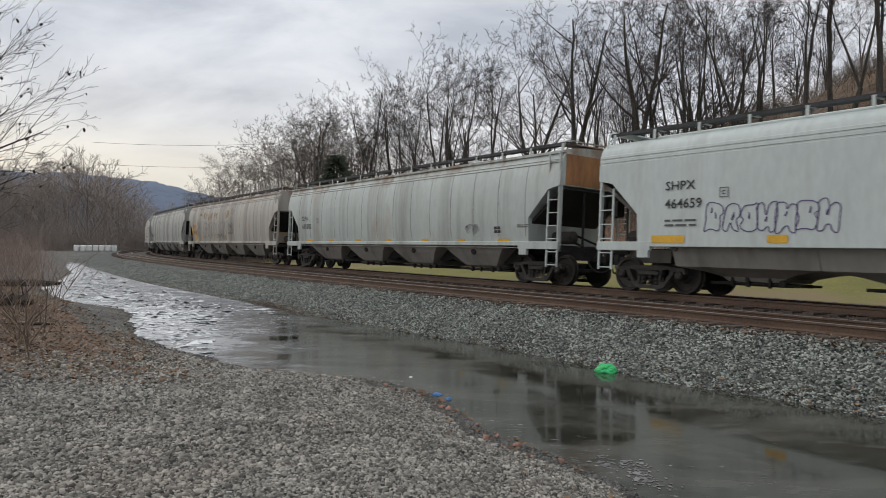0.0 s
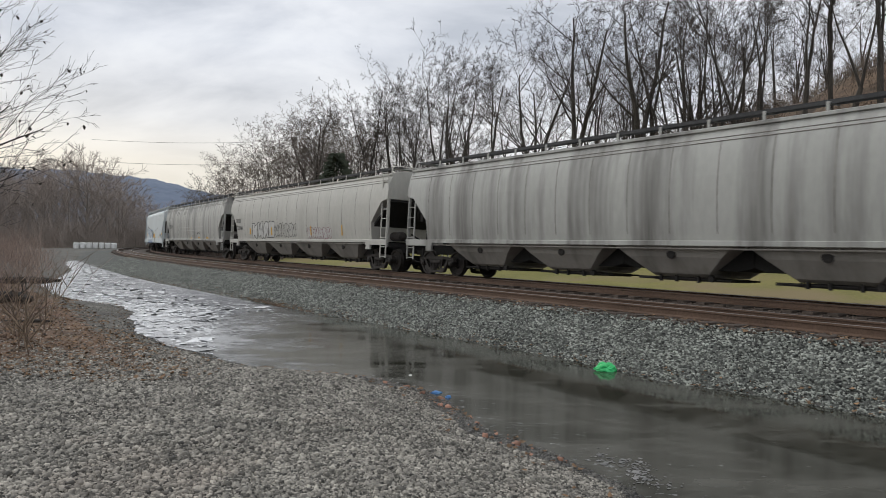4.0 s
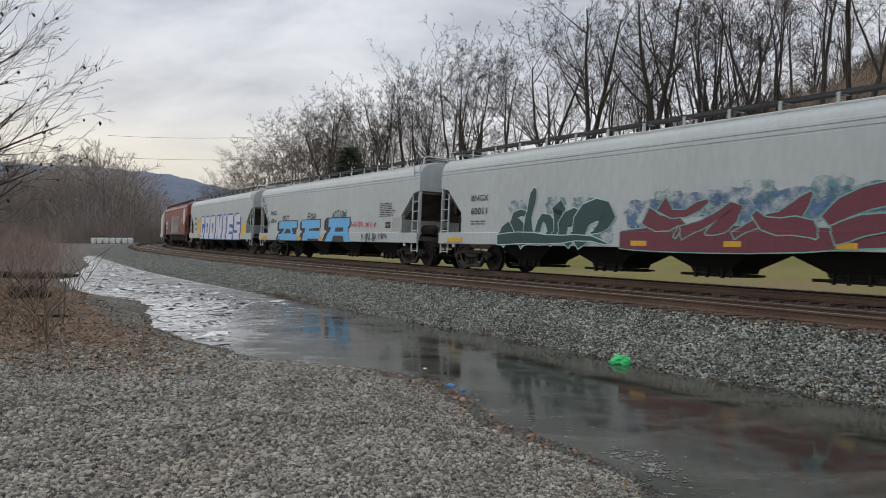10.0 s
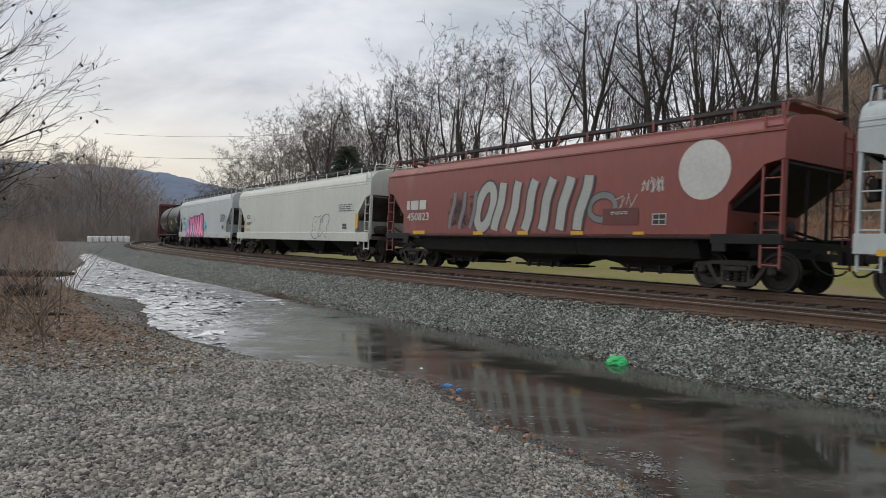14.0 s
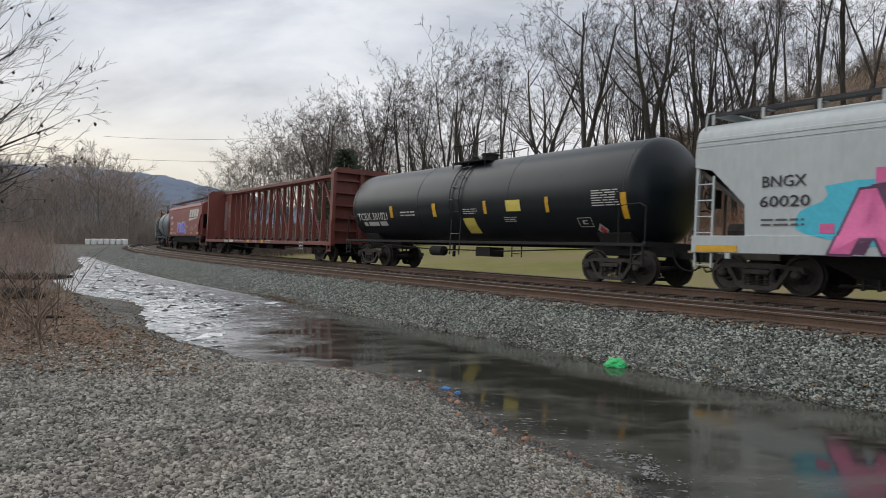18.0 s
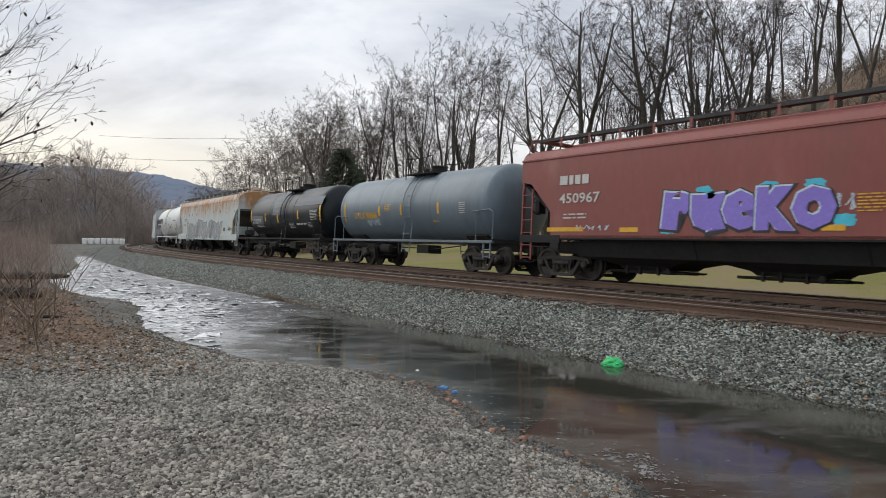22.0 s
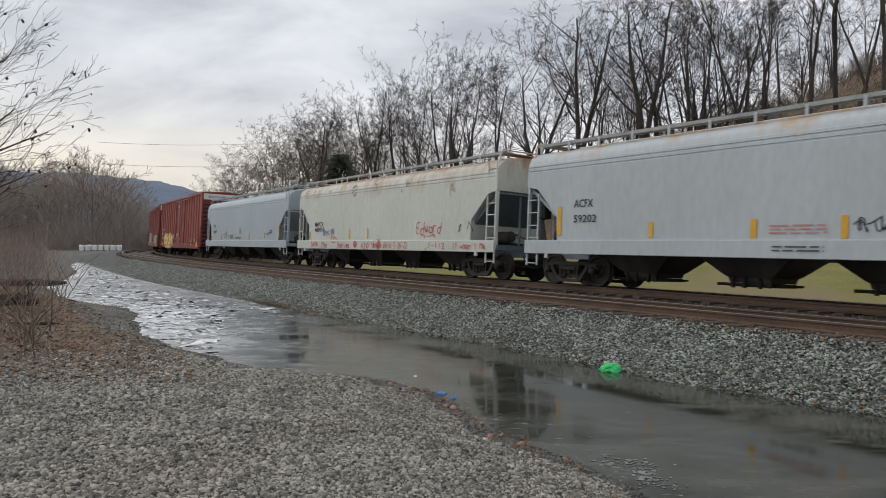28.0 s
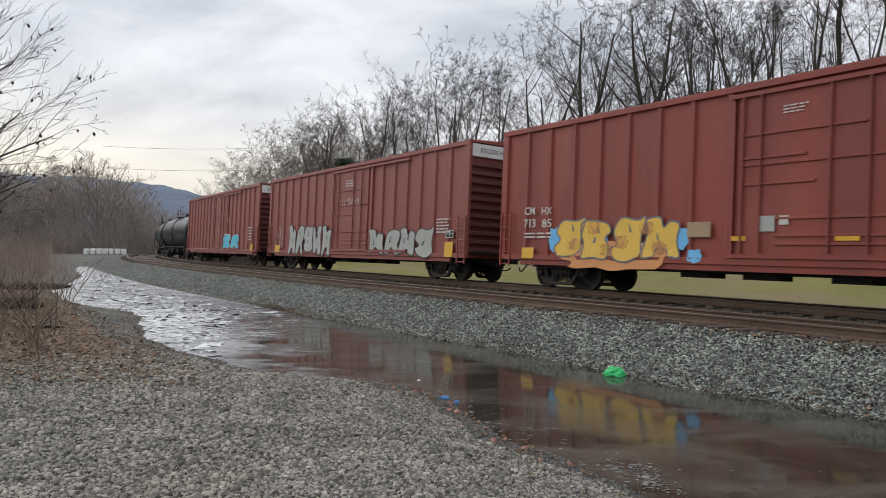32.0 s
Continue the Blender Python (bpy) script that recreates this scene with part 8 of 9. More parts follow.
def tree_kind(seed, height, r, mats=None, trunk=None, **kw):
    wood, twigs = grow(random.Random(seed), height, r, **kw)
    a, b = mesh_of("trunk", *wood, trunk or bark), mesh_of("crown", *twigs, mats or twig_m)
    a.shade_smooth()
    return a, b


def plant(name, label, kind, m, group=""):
    t = thing(name, label, "tree", group, m=m)
    part("trunk", kind[0], None, t)
    part("crown", kind[1], None, t, "bare twigs")
    return t


def forked(seed, height, r, leaders, fork, **kw):
    kw = {**dict(first=0.16, spread=0.74, limbs=9, kids=(5, 5), tip=0.0112, twist=0.5, ratio=(0.38, 0.58)), **kw}
    return tree_kind(seed, height, r, leaders=leaders, fork=fork, **kw)


# forked trees: two broad, one slender, one many-stemmed, one leggy, one with a high fork
TREES = [forked(11, 19, 0.36, 2, 0.34, spread=0.85), forked(12, 21, 0.38, 3, 0.26), forked(13, 19, 0.21, 2, 0.5, limbs=8, spread=0.72),
         forked(14, 17, 0.26, 4, 0.10, limbs=7, spread=0.72), forked(15, 22, 0.29, 2, 0.42, first=0.45, limbs=6), forked(16, 18, 0.34, 3, 0.45, spread=0.72)]
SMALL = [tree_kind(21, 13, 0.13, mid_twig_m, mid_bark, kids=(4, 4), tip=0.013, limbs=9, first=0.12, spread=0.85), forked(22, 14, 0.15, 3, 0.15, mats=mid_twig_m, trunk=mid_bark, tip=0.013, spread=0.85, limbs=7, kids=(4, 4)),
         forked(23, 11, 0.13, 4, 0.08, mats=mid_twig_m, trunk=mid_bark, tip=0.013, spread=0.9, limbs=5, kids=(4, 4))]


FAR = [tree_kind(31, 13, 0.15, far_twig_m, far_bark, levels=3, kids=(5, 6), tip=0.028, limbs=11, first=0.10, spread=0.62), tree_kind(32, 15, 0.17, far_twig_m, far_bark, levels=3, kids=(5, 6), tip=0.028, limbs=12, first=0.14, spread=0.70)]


def set_tree(rng, az, dist, kinds, low, label, group):
    """A tree in that direction and distance whose top meets the skyline of the woods there, or stays a little below it."""
    p = V((math.sin(radians(az)) * dist, math.cos(radians(az)) * dist, 0))
    z = ground_at(p.x, p.y)
    kind = rng.choice(kinds)
    sky = float(np.interp(az, *zip(*SKYLINE))) * rng.uniform(low, 1.0) if low < 2 else low - 2
    size = (sky * dist + EYE[2] - z) / max(v.co.z for v in kind[1].vertices)
    m = Matrix.LocRotScale((p.x, p.y, z), Euler((rng.gauss(0, 0.035), rng.gauss(0, 0.035), rng.uniform(0, 6.3))), (size * rng.uniform(0.85, 1.15), size * rng.uniform(0.85, 1.15), size))
    plant("bare_tree", label, kind, m, group)


# height of the woods over the horizon, as a slope, by direction
SKYLINE = ((-40, 0.100), (-29, 0.115), (-26.5, 0.128), (-24.5, 0.105), (-22, 0.065), (-19.2, 0.055), (-18.8, 0.080), (-17.2, 0.120), (-15.5, 0.152), (-13.4, 0.178), (-11.9, 0.200), (-10.4, 0.218), (-7.7, 0.226), (-4, 0.258), (-2, 0.28), (1, 0.30), (4, 0.27), (8, 0.32), (12, 0.30), (16, 0.36), (22, 0.38), (40, 0.40))
# the trees that stand out: direction, distance, top, kind
STANDING = ((8.5, 60, 0.325, 1), (10.8, 58, 0.375, 0), (4.3, 75, 0.275, 2), (0.4, 84, 0.30, 3), (1.8, 80, 0.315, 3), (-5.9, 96, 0.268, 4), (-3.2, 92, 0.238, 2), (-2.0, 88, 0.28, 3), (-10.8, 98, 0.213, 5), (12.6, 66, 0.27, 2),
            (15.2, 64, 0.31, 2), (16.4, 58, 0.40, 0), (17.2, 66, 0.38, 4), (19.3, 56, 0.36, 3), (20.7, 62, 0.40, 3), (22.3, 58, 0.40, 3), (23.8, 57, 0.42, 4), (24.8, 58, 0.36, 2), (27.2, 56, 0.42, 2), (29.2, 58, 0.42, 2), (30.6, 56, 0.42, 4), (32.4, 56, 0.44, 2), (34.8, 56, 0.42, 4))


def woods():
    rng = random.Random(5)
    for az, dist, top, k in STANDING:
        set_tree(rng, az, dist, TREES[k:k + 1], 2 + top, "tall bare grey tree with a forked trunk on the slope", "woods behind the track")
    for i in range(24):
        az = 11 + 24 * (i + rng.random()) / 24
        set_tree(rng, az, rng.uniform(68, 98), TREES[2:5], 0.60, "tall bare grey tree on the wooded slope", "woods behind the track")
    for i in range(12):
        az = -8 + 20 * (i + rng.random()) / 12
        set_tree(rng, az, rng.uniform(86, 118), TREES[2:5], 0.55, "bare grey tree with a fine-twigged crown", "woods behind the track")
    for i in range(34):
        az = -18.9 + 13 * (i + rng.random()) / 34
        set_tree(rng, az, rng.uniform(80, 112), SMALL, 0.76, "bare tree with fine twigs at the edge of the woods", "woods behind the track")
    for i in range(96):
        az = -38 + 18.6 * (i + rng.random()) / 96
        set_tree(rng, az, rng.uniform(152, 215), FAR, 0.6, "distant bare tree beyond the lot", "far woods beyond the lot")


woods()


def brush(name, label, rng, places, mat, height, stems, spread, thick, forks=2):
    """Dense clumps of thin dry stems, as one object."""
    vs, fs = [], []

    def stem(p, q, r0, r1):
        w = (q - p).normalized()
        u = w.orthogonal().normalized()
        v = w.cross(u)
        o = len(vs)
        for c, r in ((p, r0), (q, r1)):
            for k in range(3):
                a = k * math.tau / 3
                vs.append(c + (u * math.cos(a) + v * math.sin(a)) * r)
        for k in range(3):
            j = (k + 1) % 3
            fs.append((o + k, o + j, o + 3 + j, o + 3 + k))
    for p, size in places:
        for _ in range(stems):
            a = p + V((rng.gauss(0, spread * 0.35), rng.gauss(0, spread * 0.35), -0.1))
            h = height * size * rng.uniform(0.45, 1.0)
            b = a + V((rng.gauss(0, 0.28) * h, rng.gauss(0, 0.28) * h, h * 0.6))
            stem(a, b, thick, thick * 0.7)
            for _ in range(forks):
                c = a.lerp(b, rng.uniform(0.5, 1.0))
                e = c + V((rng.gauss(0, 0.22) * h, rng.gauss(0, 0.22) * h, h * rng.uniform(0.2, 0.5)))
                stem(c, e, thick * 0.65, thick * 0.35)
    ob = new(name, mesh_of(name, vs, fs, mat))
    return tagged(ob, label, "brush", kind="stuff")


def thickets():
    rng = random.Random(9)

    def spots(n, az0, az1, r0, r1, size=(0.6, 1.2)):
        out = []
        for _ in range(n):
            a, r = radians(rng.uniform(az0, az1)), rng.uniform(r0, r1)
            x, y = math.sin(a) * r, math.cos(a) * r
            out.append((V((x, y, ground_at(x, y))), rng.uniform(*size)))
        return out

    def slope(n, s0, s1, d0, d1, size=(0.6, 1.2)):
        out = []
        for _ in range(n):
            p = place(rng.uniform(s0, s1), rng.uniform(d1, d0))
            p.z = ground_at(p.x, p.y)
            out.append((p, rng.uniform(*size)))
        return out
    brush("hillside_brush", "reddish brown dry brush at the foot of the slope", rng, slope(340, -34, 30, -27, -36), foot_brush_m, 2.0, 16, 1.6, 0.014)
    brush("hillside_thicket", "grey bare thicket under the trees on the slope", rng, slope(430, -34, 45, -32, -62, (0.6, 1.4)), grey_brush_m, 2.3, 17, 2.2, 0.017)
    brush("upper_slope_brush", "brown tangled brush high on the slope", rng, slope(460, -30, 30, -32, -58, (0.4, 1.3)), slope_brush_m, 2.1, 14, 2.2, 0.015)
    brush("bend_thicket", "grey thicket inside the bend of the track", rng, spots(300, -18.8, -2, 70, 105, (0.7, 1.4)), mauve_brush_m, 3.6, 20, 2.6, 0.022)
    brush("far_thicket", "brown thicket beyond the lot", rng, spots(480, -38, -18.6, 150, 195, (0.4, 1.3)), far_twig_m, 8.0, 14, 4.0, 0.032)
    brush("lot_edge_brush", "brown leafless brush along the edge of the lot", rng, spots(190, -37, -29.3, 30, 85, (0.4, 1.25)), russet_stem_m, 3.2, 13, 2.2, 0.008)
    brush("near_brush", "thin brown stems of near brush over leaf litter", rng, spots(44, -38, -29.6, 13.5, 30, (0.3, 1.0)), umber_stem_m, 1.3, 6, 1.3, 0.006, 4)
    brush("bank_stems", "a few bare saplings by the ice", rng, spots(11, -31.5, -28.2, 12.5, 17, (0.8, 1.25)), brush_m, 1.9, 2, 0.4, 0.012, 4)


thickets()


# ---------------------------------------------------------------- the tree that leans in beside the camera
dark_bark = material("dark_tree_bark", (0.020, 0.017, 0.015), (0.058, 0.050, 0.043), 0.95, grain=9, patch=1.2)
leaf_m = material("dead_leaf", (0.02, 0.016, 0.012), (0.05, 0.038, 0.028), 0.9, grain=30, patch=5)


def leaning_tree():
    rng = random.Random(77)
    t = thing("leaning_tree", "bare leaning tree with a few dead leaves clinging on", "tree", m=pose(-7.6, 9.6, ground_at(-7.6, 9.6)))
    wood, twigs = ([], []), ([], [])
    shoots = []
    for k, (z, yaw, up, ln) in enumerate(((1.3, 10, 38, 2.9), (1.9, -14, 24, 3.2), (2.2, 20, 47, 3.1), (2.7, -24, 54, 3.2), (2.9, 12, 62, 3.0), (3.3, -6, 36, 2.9), (3.6, 16, 72, 2.6), (2.0, 2, 58, 3.4), (2.4, -4, 30, 3.3), (3.0, 6, 48, 3.2), (1.8, 14, 44, 3.2))):
        w, tw = grow(random.Random(700 + k), ln * 0.95, 0.028, spread=0.45, levels=3, first=0.2, twist=0.45, kids=(3, 4), tip=0.0026, limbs=8, ratio=(0.34, 0.55), sides=5)
        m = pose(0.15, 0, z, 0, 0, yaw) @ pose(0, 0, 0, 0, 90 - up, 0)
        for (vs, fs), (dv, df) in ((w, wood), (tw, twigs)):
            o = len(dv)
            dv += [m @ v for v in vs]
            df += [tuple(i + o for i in f) for f in fs]
        shoots += [m @ v for v in tw[0][::7]]
    tr_w, _ = grow(random.Random(71), 6.5, 0.10, levels=0)
    o = len(wood[0])
    wood[0].extend(tr_w[0])
    wood[1].extend([tuple(i + o for i in f) for f in tr_w[1]])
    me = mesh_of("trunk", *wood, dark_bark)
    me.shade_smooth()
    part("trunk", me, None, t)
    part("crown", mesh_of("crown", *twigs, dark_bark), None, t, "thin bare twigs")
    bm = bmesh.new()
    prism(bm, [(0, 0), (0.018, 0.012), (0.03, 0.04), (0.012, 0.075), (-0.012, 0.062), (-0.02, 0.03)], "y", 0, 0.006)
    for v in bm.verts:
        v.co.y += (v.co.x ** 2) * 12
    leaf = bpy.data.meshes.new("leaf")
    bm.to_mesh(leaf)
    bm.free()
    leaf.materials.append(leaf_m)
    for p in rng.sample(shoots, 130):
        ob = new("leaf", leaf)
        sc = rng.uniform(0.35, 0.85)
        ob.parent = t
        ob.matrix_local = Matrix.LocRotScale(p, Euler((rng.uniform(2, 4.3), rng.uniform(-0.6, 0.6), rng.uniform(0, 6.3))), (sc, sc, sc))


leaning_tree()

# ---------------------------------------------------------------- dark evergreen at the edge of the woods
needle_m = material("cedar_needles", (0.030, 0.038, 0.024), (0.075, 0.088, 0.058), 0.95, grain=8, patch=1.2)


def evergreen(x, y, height):
    rng = random.Random(31)
    t = thing("evergreen_tree", "dark green cedar among the bare trees", "tree", m=pose(x, y, ground_at(x, y)))
    bm = bmesh.new()
    tube(bm, (0, 0, -0.2), (0, 0, height * 0.95), 0.18, 0.03, 7)
    part("trunk", bm, bark, t)
    vs, fs = [], []
    for i in range(1300):
        f = rng.random() ** 0.8
        z = height * (0.06 + 0.92 * f)
        r = (1 - f) ** 0.7 * height * 0.36 * (0.55 + 0.45 * rng.random())
        a = rng.uniform(0, math.tau)
        c = V((math.cos(a) * r, math.sin(a) * r, z))
        o = len(vs)
        out = V((math.cos(a), math.sin(a), rng.uniform(-0.2, 0.6))).normalized()
        sd = out.orthogonal().normalized()
        l, w = rng.uniform(0.35, 0.8), rng.uniform(0.10, 0.24)
        vs += [c - sd * w, c + sd * w, c + out * l + sd * w * 0.3, c + out * l * 1.1 - sd * w * 0.3 - V((0, 0, 0.1)), c + out * l * 0.5 + V((0, 0, 0.12))]
        fs += [(o, o + 1, o + 4), (o + 1, o + 2, o + 4), (o + 2, o + 3, o + 4), (o + 3, o, o + 4)]
    part("crown", mesh_of("crown", vs, fs, needle_m), None, t, "dark needles in ragged sprays")


for eaz, edist, ehigh in ((-8.0, 74, 10.5), (-7.0, 78, 8.5)):
    evergreen(math.sin(radians(eaz)) * edist, math.cos(radians(eaz)) * edist, ehigh)

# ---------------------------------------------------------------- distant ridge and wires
# the air's blue haze is put into the ridge's base colour
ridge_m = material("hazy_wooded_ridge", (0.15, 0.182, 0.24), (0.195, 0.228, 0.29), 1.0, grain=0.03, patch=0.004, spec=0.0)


def ridge():
    vs, fs = [], []
    azs = np.linspace(-75, 30, 421)
    top = np.interp(azs, [-75, -40, -32, -24, -19, -13, -5, 30], [195, 208, 217, 212, 176, 114, 58, 30])
    for i, (a, h) in enumerate(zip(azs, top)):
        x, y = math.sin(radians(a)), math.cos(radians(a))
        h = h + 4 * math.sin(a * 1.1) + 2 * math.sin(a * 3.7) + 1.0 * math.sin(a * 11.0) + 0.5 * math.sin(a * 37.0)
        for f, dist in ((0.0, 1700), (0.35, 1950), (0.75, 2250), (1.0, 2500), (0.6, 3200), (0.0, 3900)):
            vs.append((x * dist, y * dist, h * f))
    for i in range(len(azs) - 1):
        for k in range(5):
            o = i * 6 + k
            fs.append((o, o + 6, o + 7, o + 1))
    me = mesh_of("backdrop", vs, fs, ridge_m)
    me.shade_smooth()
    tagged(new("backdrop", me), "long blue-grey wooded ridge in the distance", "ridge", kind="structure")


ridge()


def wire(a, b, sag, r):
    vs, fs = [], []
    pts = [V(a).lerp(V(b), i / 16) - V((0, 0, sag * 4 * (i / 16) * (1 - i / 16))) for i in range(17)]
    bm = bmesh.new()
    pipe(bm, pts, r, 4)
    return part("overhead_wire", bm, board_m, None)


for wz0, wz1 in ((24.0, 25.2), (19.3, 20.2)):
    tagged(wire((-75, 155, wz0), (-30, 160, wz1), 0.8, 0.03), "thin overhead wire across the sky", "wire", "overhead wires", "structure")

# ---------------------------------------------------------------- things lying about
bag_white = material("bulk_bag_white", (0.60, 0.60, 0.58), (0.80, 0.80, 0.78), 0.8, grain=3, patch=1, bump=0.3)


def bulk_bags():
    rng = random.Random(3)
    a, b = V((-63.6, 126.0, 0)), V((-58.0, 128.2, 0))
    for i in range(7):
        p = a.lerp(b, i / 6)
        bm = bmesh.new()
        w = rng.uniform(0.42, 0.48)
        bmesh.ops.create_cube(bm, size=1)
        bmesh.ops.subdivide_edges(bm, edges=bm.edges[:], cuts=4, use_grid_fill=True)
        for v in bm.verts:
            k = 1 - 0.18 * (abs(v.co.x * 2) ** 4 * abs(v.co.y * 2) ** 4 + abs(v.co.z * 2) ** 6 * 0.5)
            v.co = V((v.co.x * 2 * w * k, v.co.y * 2 * w * k, (v.co.z + 0.5) * rng.uniform(1.05, 1.08) + 0.03 * math.sin(v.co.x * 9 + i)))
        me = bpy.data.meshes.new("bulk_bag")
        bm.to_mesh(me)
        bm.free()
        me.materials.append(bag_white)
        me.shade_smooth()
        ob = new("bulk_bag", me)
        ob.location, ob.rotation_euler = (p.x, p.y, ground_at(p.x, p.y)), (0, 0, rng.uniform(-0.2, 0.4))
        tagged(ob, "white bulk bag standing in a row on the lot", "bag", "row of white bags")


bulk_bags()


def crumple(name, label, category, mat, x, y, z, size, seed, n=3):
    rng = random.Random(seed)
    bm = bmesh.new()
    bmesh.ops.create_icosphere(bm, subdivisions=n, radius=1)
    for v in bm.verts:
        k = 1 + 0.28 * noise.noise(v.co * 1.7 + V((seed, 0, 0))) + 0.16 * noise.noise(v.co * 4.5 + V((0, seed, 0)))
        v.co = V((v.co.x * k * size[0], v.co.y * k * size[1], max(v.co.z, -0.45) * k * size[2] + 0.45 * size[2]))
    me = bpy.data.meshes.new(name)
    bm.to_mesh(me)
    bm.free()
    me.materials.append(mat)
    ob = new(name, me)
    ob.location, ob.rotation_euler = (x, y, z), (0, 0, rng.uniform(0, 3))
    return tagged(ob, label, category)


green_m = material("green_plastic", (0.02, 0.42, 0.10), (0.05, 0.62, 0.20), 0.35, grain=12, patch=3)
blue_m = material("blue_plastic", (0.03, 0.13, 0.36), (0.08, 0.25, 0.50), 0.4, grain=12, patch=3)
paper_m = material("pale_litter", (0.45, 0.44, 0.42), (0.7, 0.69, 0.66), 0.7, grain=12, patch=3)
log_m = material("rotten_log", (0.022, 0.019, 0.017), (0.065, 0.055, 0.046), 0.95, grain=14, patch=2, bump=0.8)
bag = crumple("plastic_bag", "bright green crumpled plastic bag at the water's edge", "bag", green_m, 2.90, 11.86, WATER - 0.01, (0.165, 0.11, 0.105), 5, 4)
bag.rotation_euler = (0, 0, -0.25)
crumple("litter", "flattened blue plastic litter on the bank", "litter", blue_m, 0.02, 10.0, WATER - 0.015, (0.11, 0.06, 0.035), 8)
crumple("litter", "scrap of blue plastic litter on the bank", "litter", blue_m, 0.20, 9.75, WATER - 0.01, (0.06, 0.04, 0.03), 9)
crumple("litter", "pale scrap of litter on the ice", "litter", paper_m, -0.38, 11.35, WATER - 0.01, (0.05, 0.03, 0.015), 12)


def fallen_log(x, y, yaw, length, r, label):
    bm = bmesh.new()
    rng = random.Random(int(length * 10))
    pts = [(-length / 2 + length * i / 8, rng.gauss(0, 0.03), r + rng.gauss(0, 0.01)) for i in range(9)]
    lathe(bm, [(r * rng.uniform(0.6, 1.15) * (0.55 if k in (0, 8) else 1), p[0]) for k, p in enumerate(pts)], (0, 0, r), "x", 9)
    for v in bm.verts:
        v.co += V((0, 0.5 * r * noise.noise(v.co * 1.3), 0.5 * r * noise.noise(v.co * 1.7 + V((3, 0, 0)))))
    for k in range(4):
        x0 = rng.uniform(-0.4, 0.4) * length
        tube(bm, (x0, 0, r), (x0 + rng.uniform(-0.5, 0.5), rng.uniform(-0.4, 0.4), r + rng.uniform(0.25, 0.8)), 0.12 * r, 0.04 * r, 5)
    ob = part("fallen_log", bm, log_m, None)
    ob.location, ob.rotation_euler = (x, y, ground_at(x, y) - 0.02), (0, 0, yaw)
    return tagged(ob, label, "log", "fallen logs")


fallen_log(-18.4, 30.0, 0.06, 5.0, 0.15, "long thin fallen log lying in the brush")
fallen_log(-11.9, 19.8, 0.5, 0.9, 0.20, "short dark rotten log beside the ice")
fallen_log(-11.2, 19.4, -0.6, 0.7, 0.15, "broken end of a dark rotten log")
fallen_log(-9.3, 16.0, 0.15, 1.3, 0.035, "thin fallen branch on the leaf litter")

# ---------------------------------------------------------------- stones, leaves, ice plates
stone_m = material("gravel_stones", (0.128, 0.120, 0.103), (0.335, 0.313, 0.27), 0.8, grain=30, patch=2.0, per="island", spread=0.85, stain=(0.20, 0.165, 0.135), stain_scale=0.5, stain_cut=(0.56, 0.82))
ballast_stone_m = material("ballast_stones", (0.086, 0.092, 0.081), (0.27, 0.282, 0.25), 0.8, grain=25, patch=2.0, per="island", spread=1.05)
fallen_leaf_m = material("fallen_leaves", (0.075, 0.046, 0.027), (0.25, 0.152, 0.082), 0.9, grain=12, patch=3, per="island", spread=0.45)
ice_plate_m = material("ice_plates", (0.46, 0.47, 0.48), (0.80, 0.80, 0.79), 0.5, grain=9, patch=2, per="island", spread=0.25)


skim_m = material("skim_ice", (0.09, 0.088, 0.085), (0.20, 0.195, 0.19), 0.3, grain=9, patch=2, per="island", spread=0.35)


def scatter(name, label, category, px, py, sizes, mat, seed, sink=0.12, squash=0.8, z_at=None):
    """Angular stones bedded in the ground, as one object."""
    g = np.random.default_rng(seed)
    n = len(px)
    # a lump between two turned triangles
    ring = [(math.cos(k * math.tau / 3), math.sin(k * math.tau / 3)) for k in (0, 1, 2, 0.5, 1.5, 2.5)]
    base = np.array([(c * (1.0 if i < 3 else 0.78), e * (1.0 if i < 3 else 0.78), -0.55 if i < 3 else 0.5) for i, (c, e) in enumerate(ring)])
    tri = np.array([(3, 4, 5), (0, 1, 3), (1, 4, 3), (1, 2, 4), (2, 5, 4), (2, 0, 5), (0, 3, 5)])
    v = base[None] * (0.82 + 0.36 * g.random((n, 6, 1))) + g.normal(0, 0.11, (n, 6, 3))
    v[:, :, 0] *= (0.8 + 0.5 * g.random(n))[:, None]
    v[:, :, 2] *= squash
    a, t = g.random(n) * math.tau, g.normal(0, 0.45, n)
    c, s = np.cos(t)[:, None], np.sin(t)[:, None]
    y, z = v[:, :, 1] * c - v[:, :, 2] * s, v[:, :, 1] * s + v[:, :, 2] * c
    c, s = np.cos(a)[:, None], np.sin(a)[:, None]
    x, y = v[:, :, 0] * c - y * s, v[:, :, 0] * s + y * c
    h = (ground_z(px, py) if z_at is None else np.full(n, z_at)) + sizes * squash * (1 - 2 * sink) * 0.5
    pts = np.stack([x * sizes[:, None] + px[:, None], y * sizes[:, None] + py[:, None], z * sizes[:, None] + h[:, None]], -1).reshape(-1, 3)
    faces = (tri[None] + (np.arange(n) * 6)[:, None, None]).reshape(-1, 3)
    me = bpy.data.meshes.new(name)
    me.vertices.add(len(pts))
    me.vertices.foreach_set("co", pts.ravel())
    me.loops.add(len(faces) * 3)
    me.loops.foreach_set("vertex_index", faces.ravel())
    me.polygons.add(len(faces))
    me.polygons.foreach_set("loop_start", np.arange(len(faces)) * 3)
    me.update(calc_edges=True)
    me.materials.append(mat)
    return tagged(new(name, me), label, category, kind="stuff")


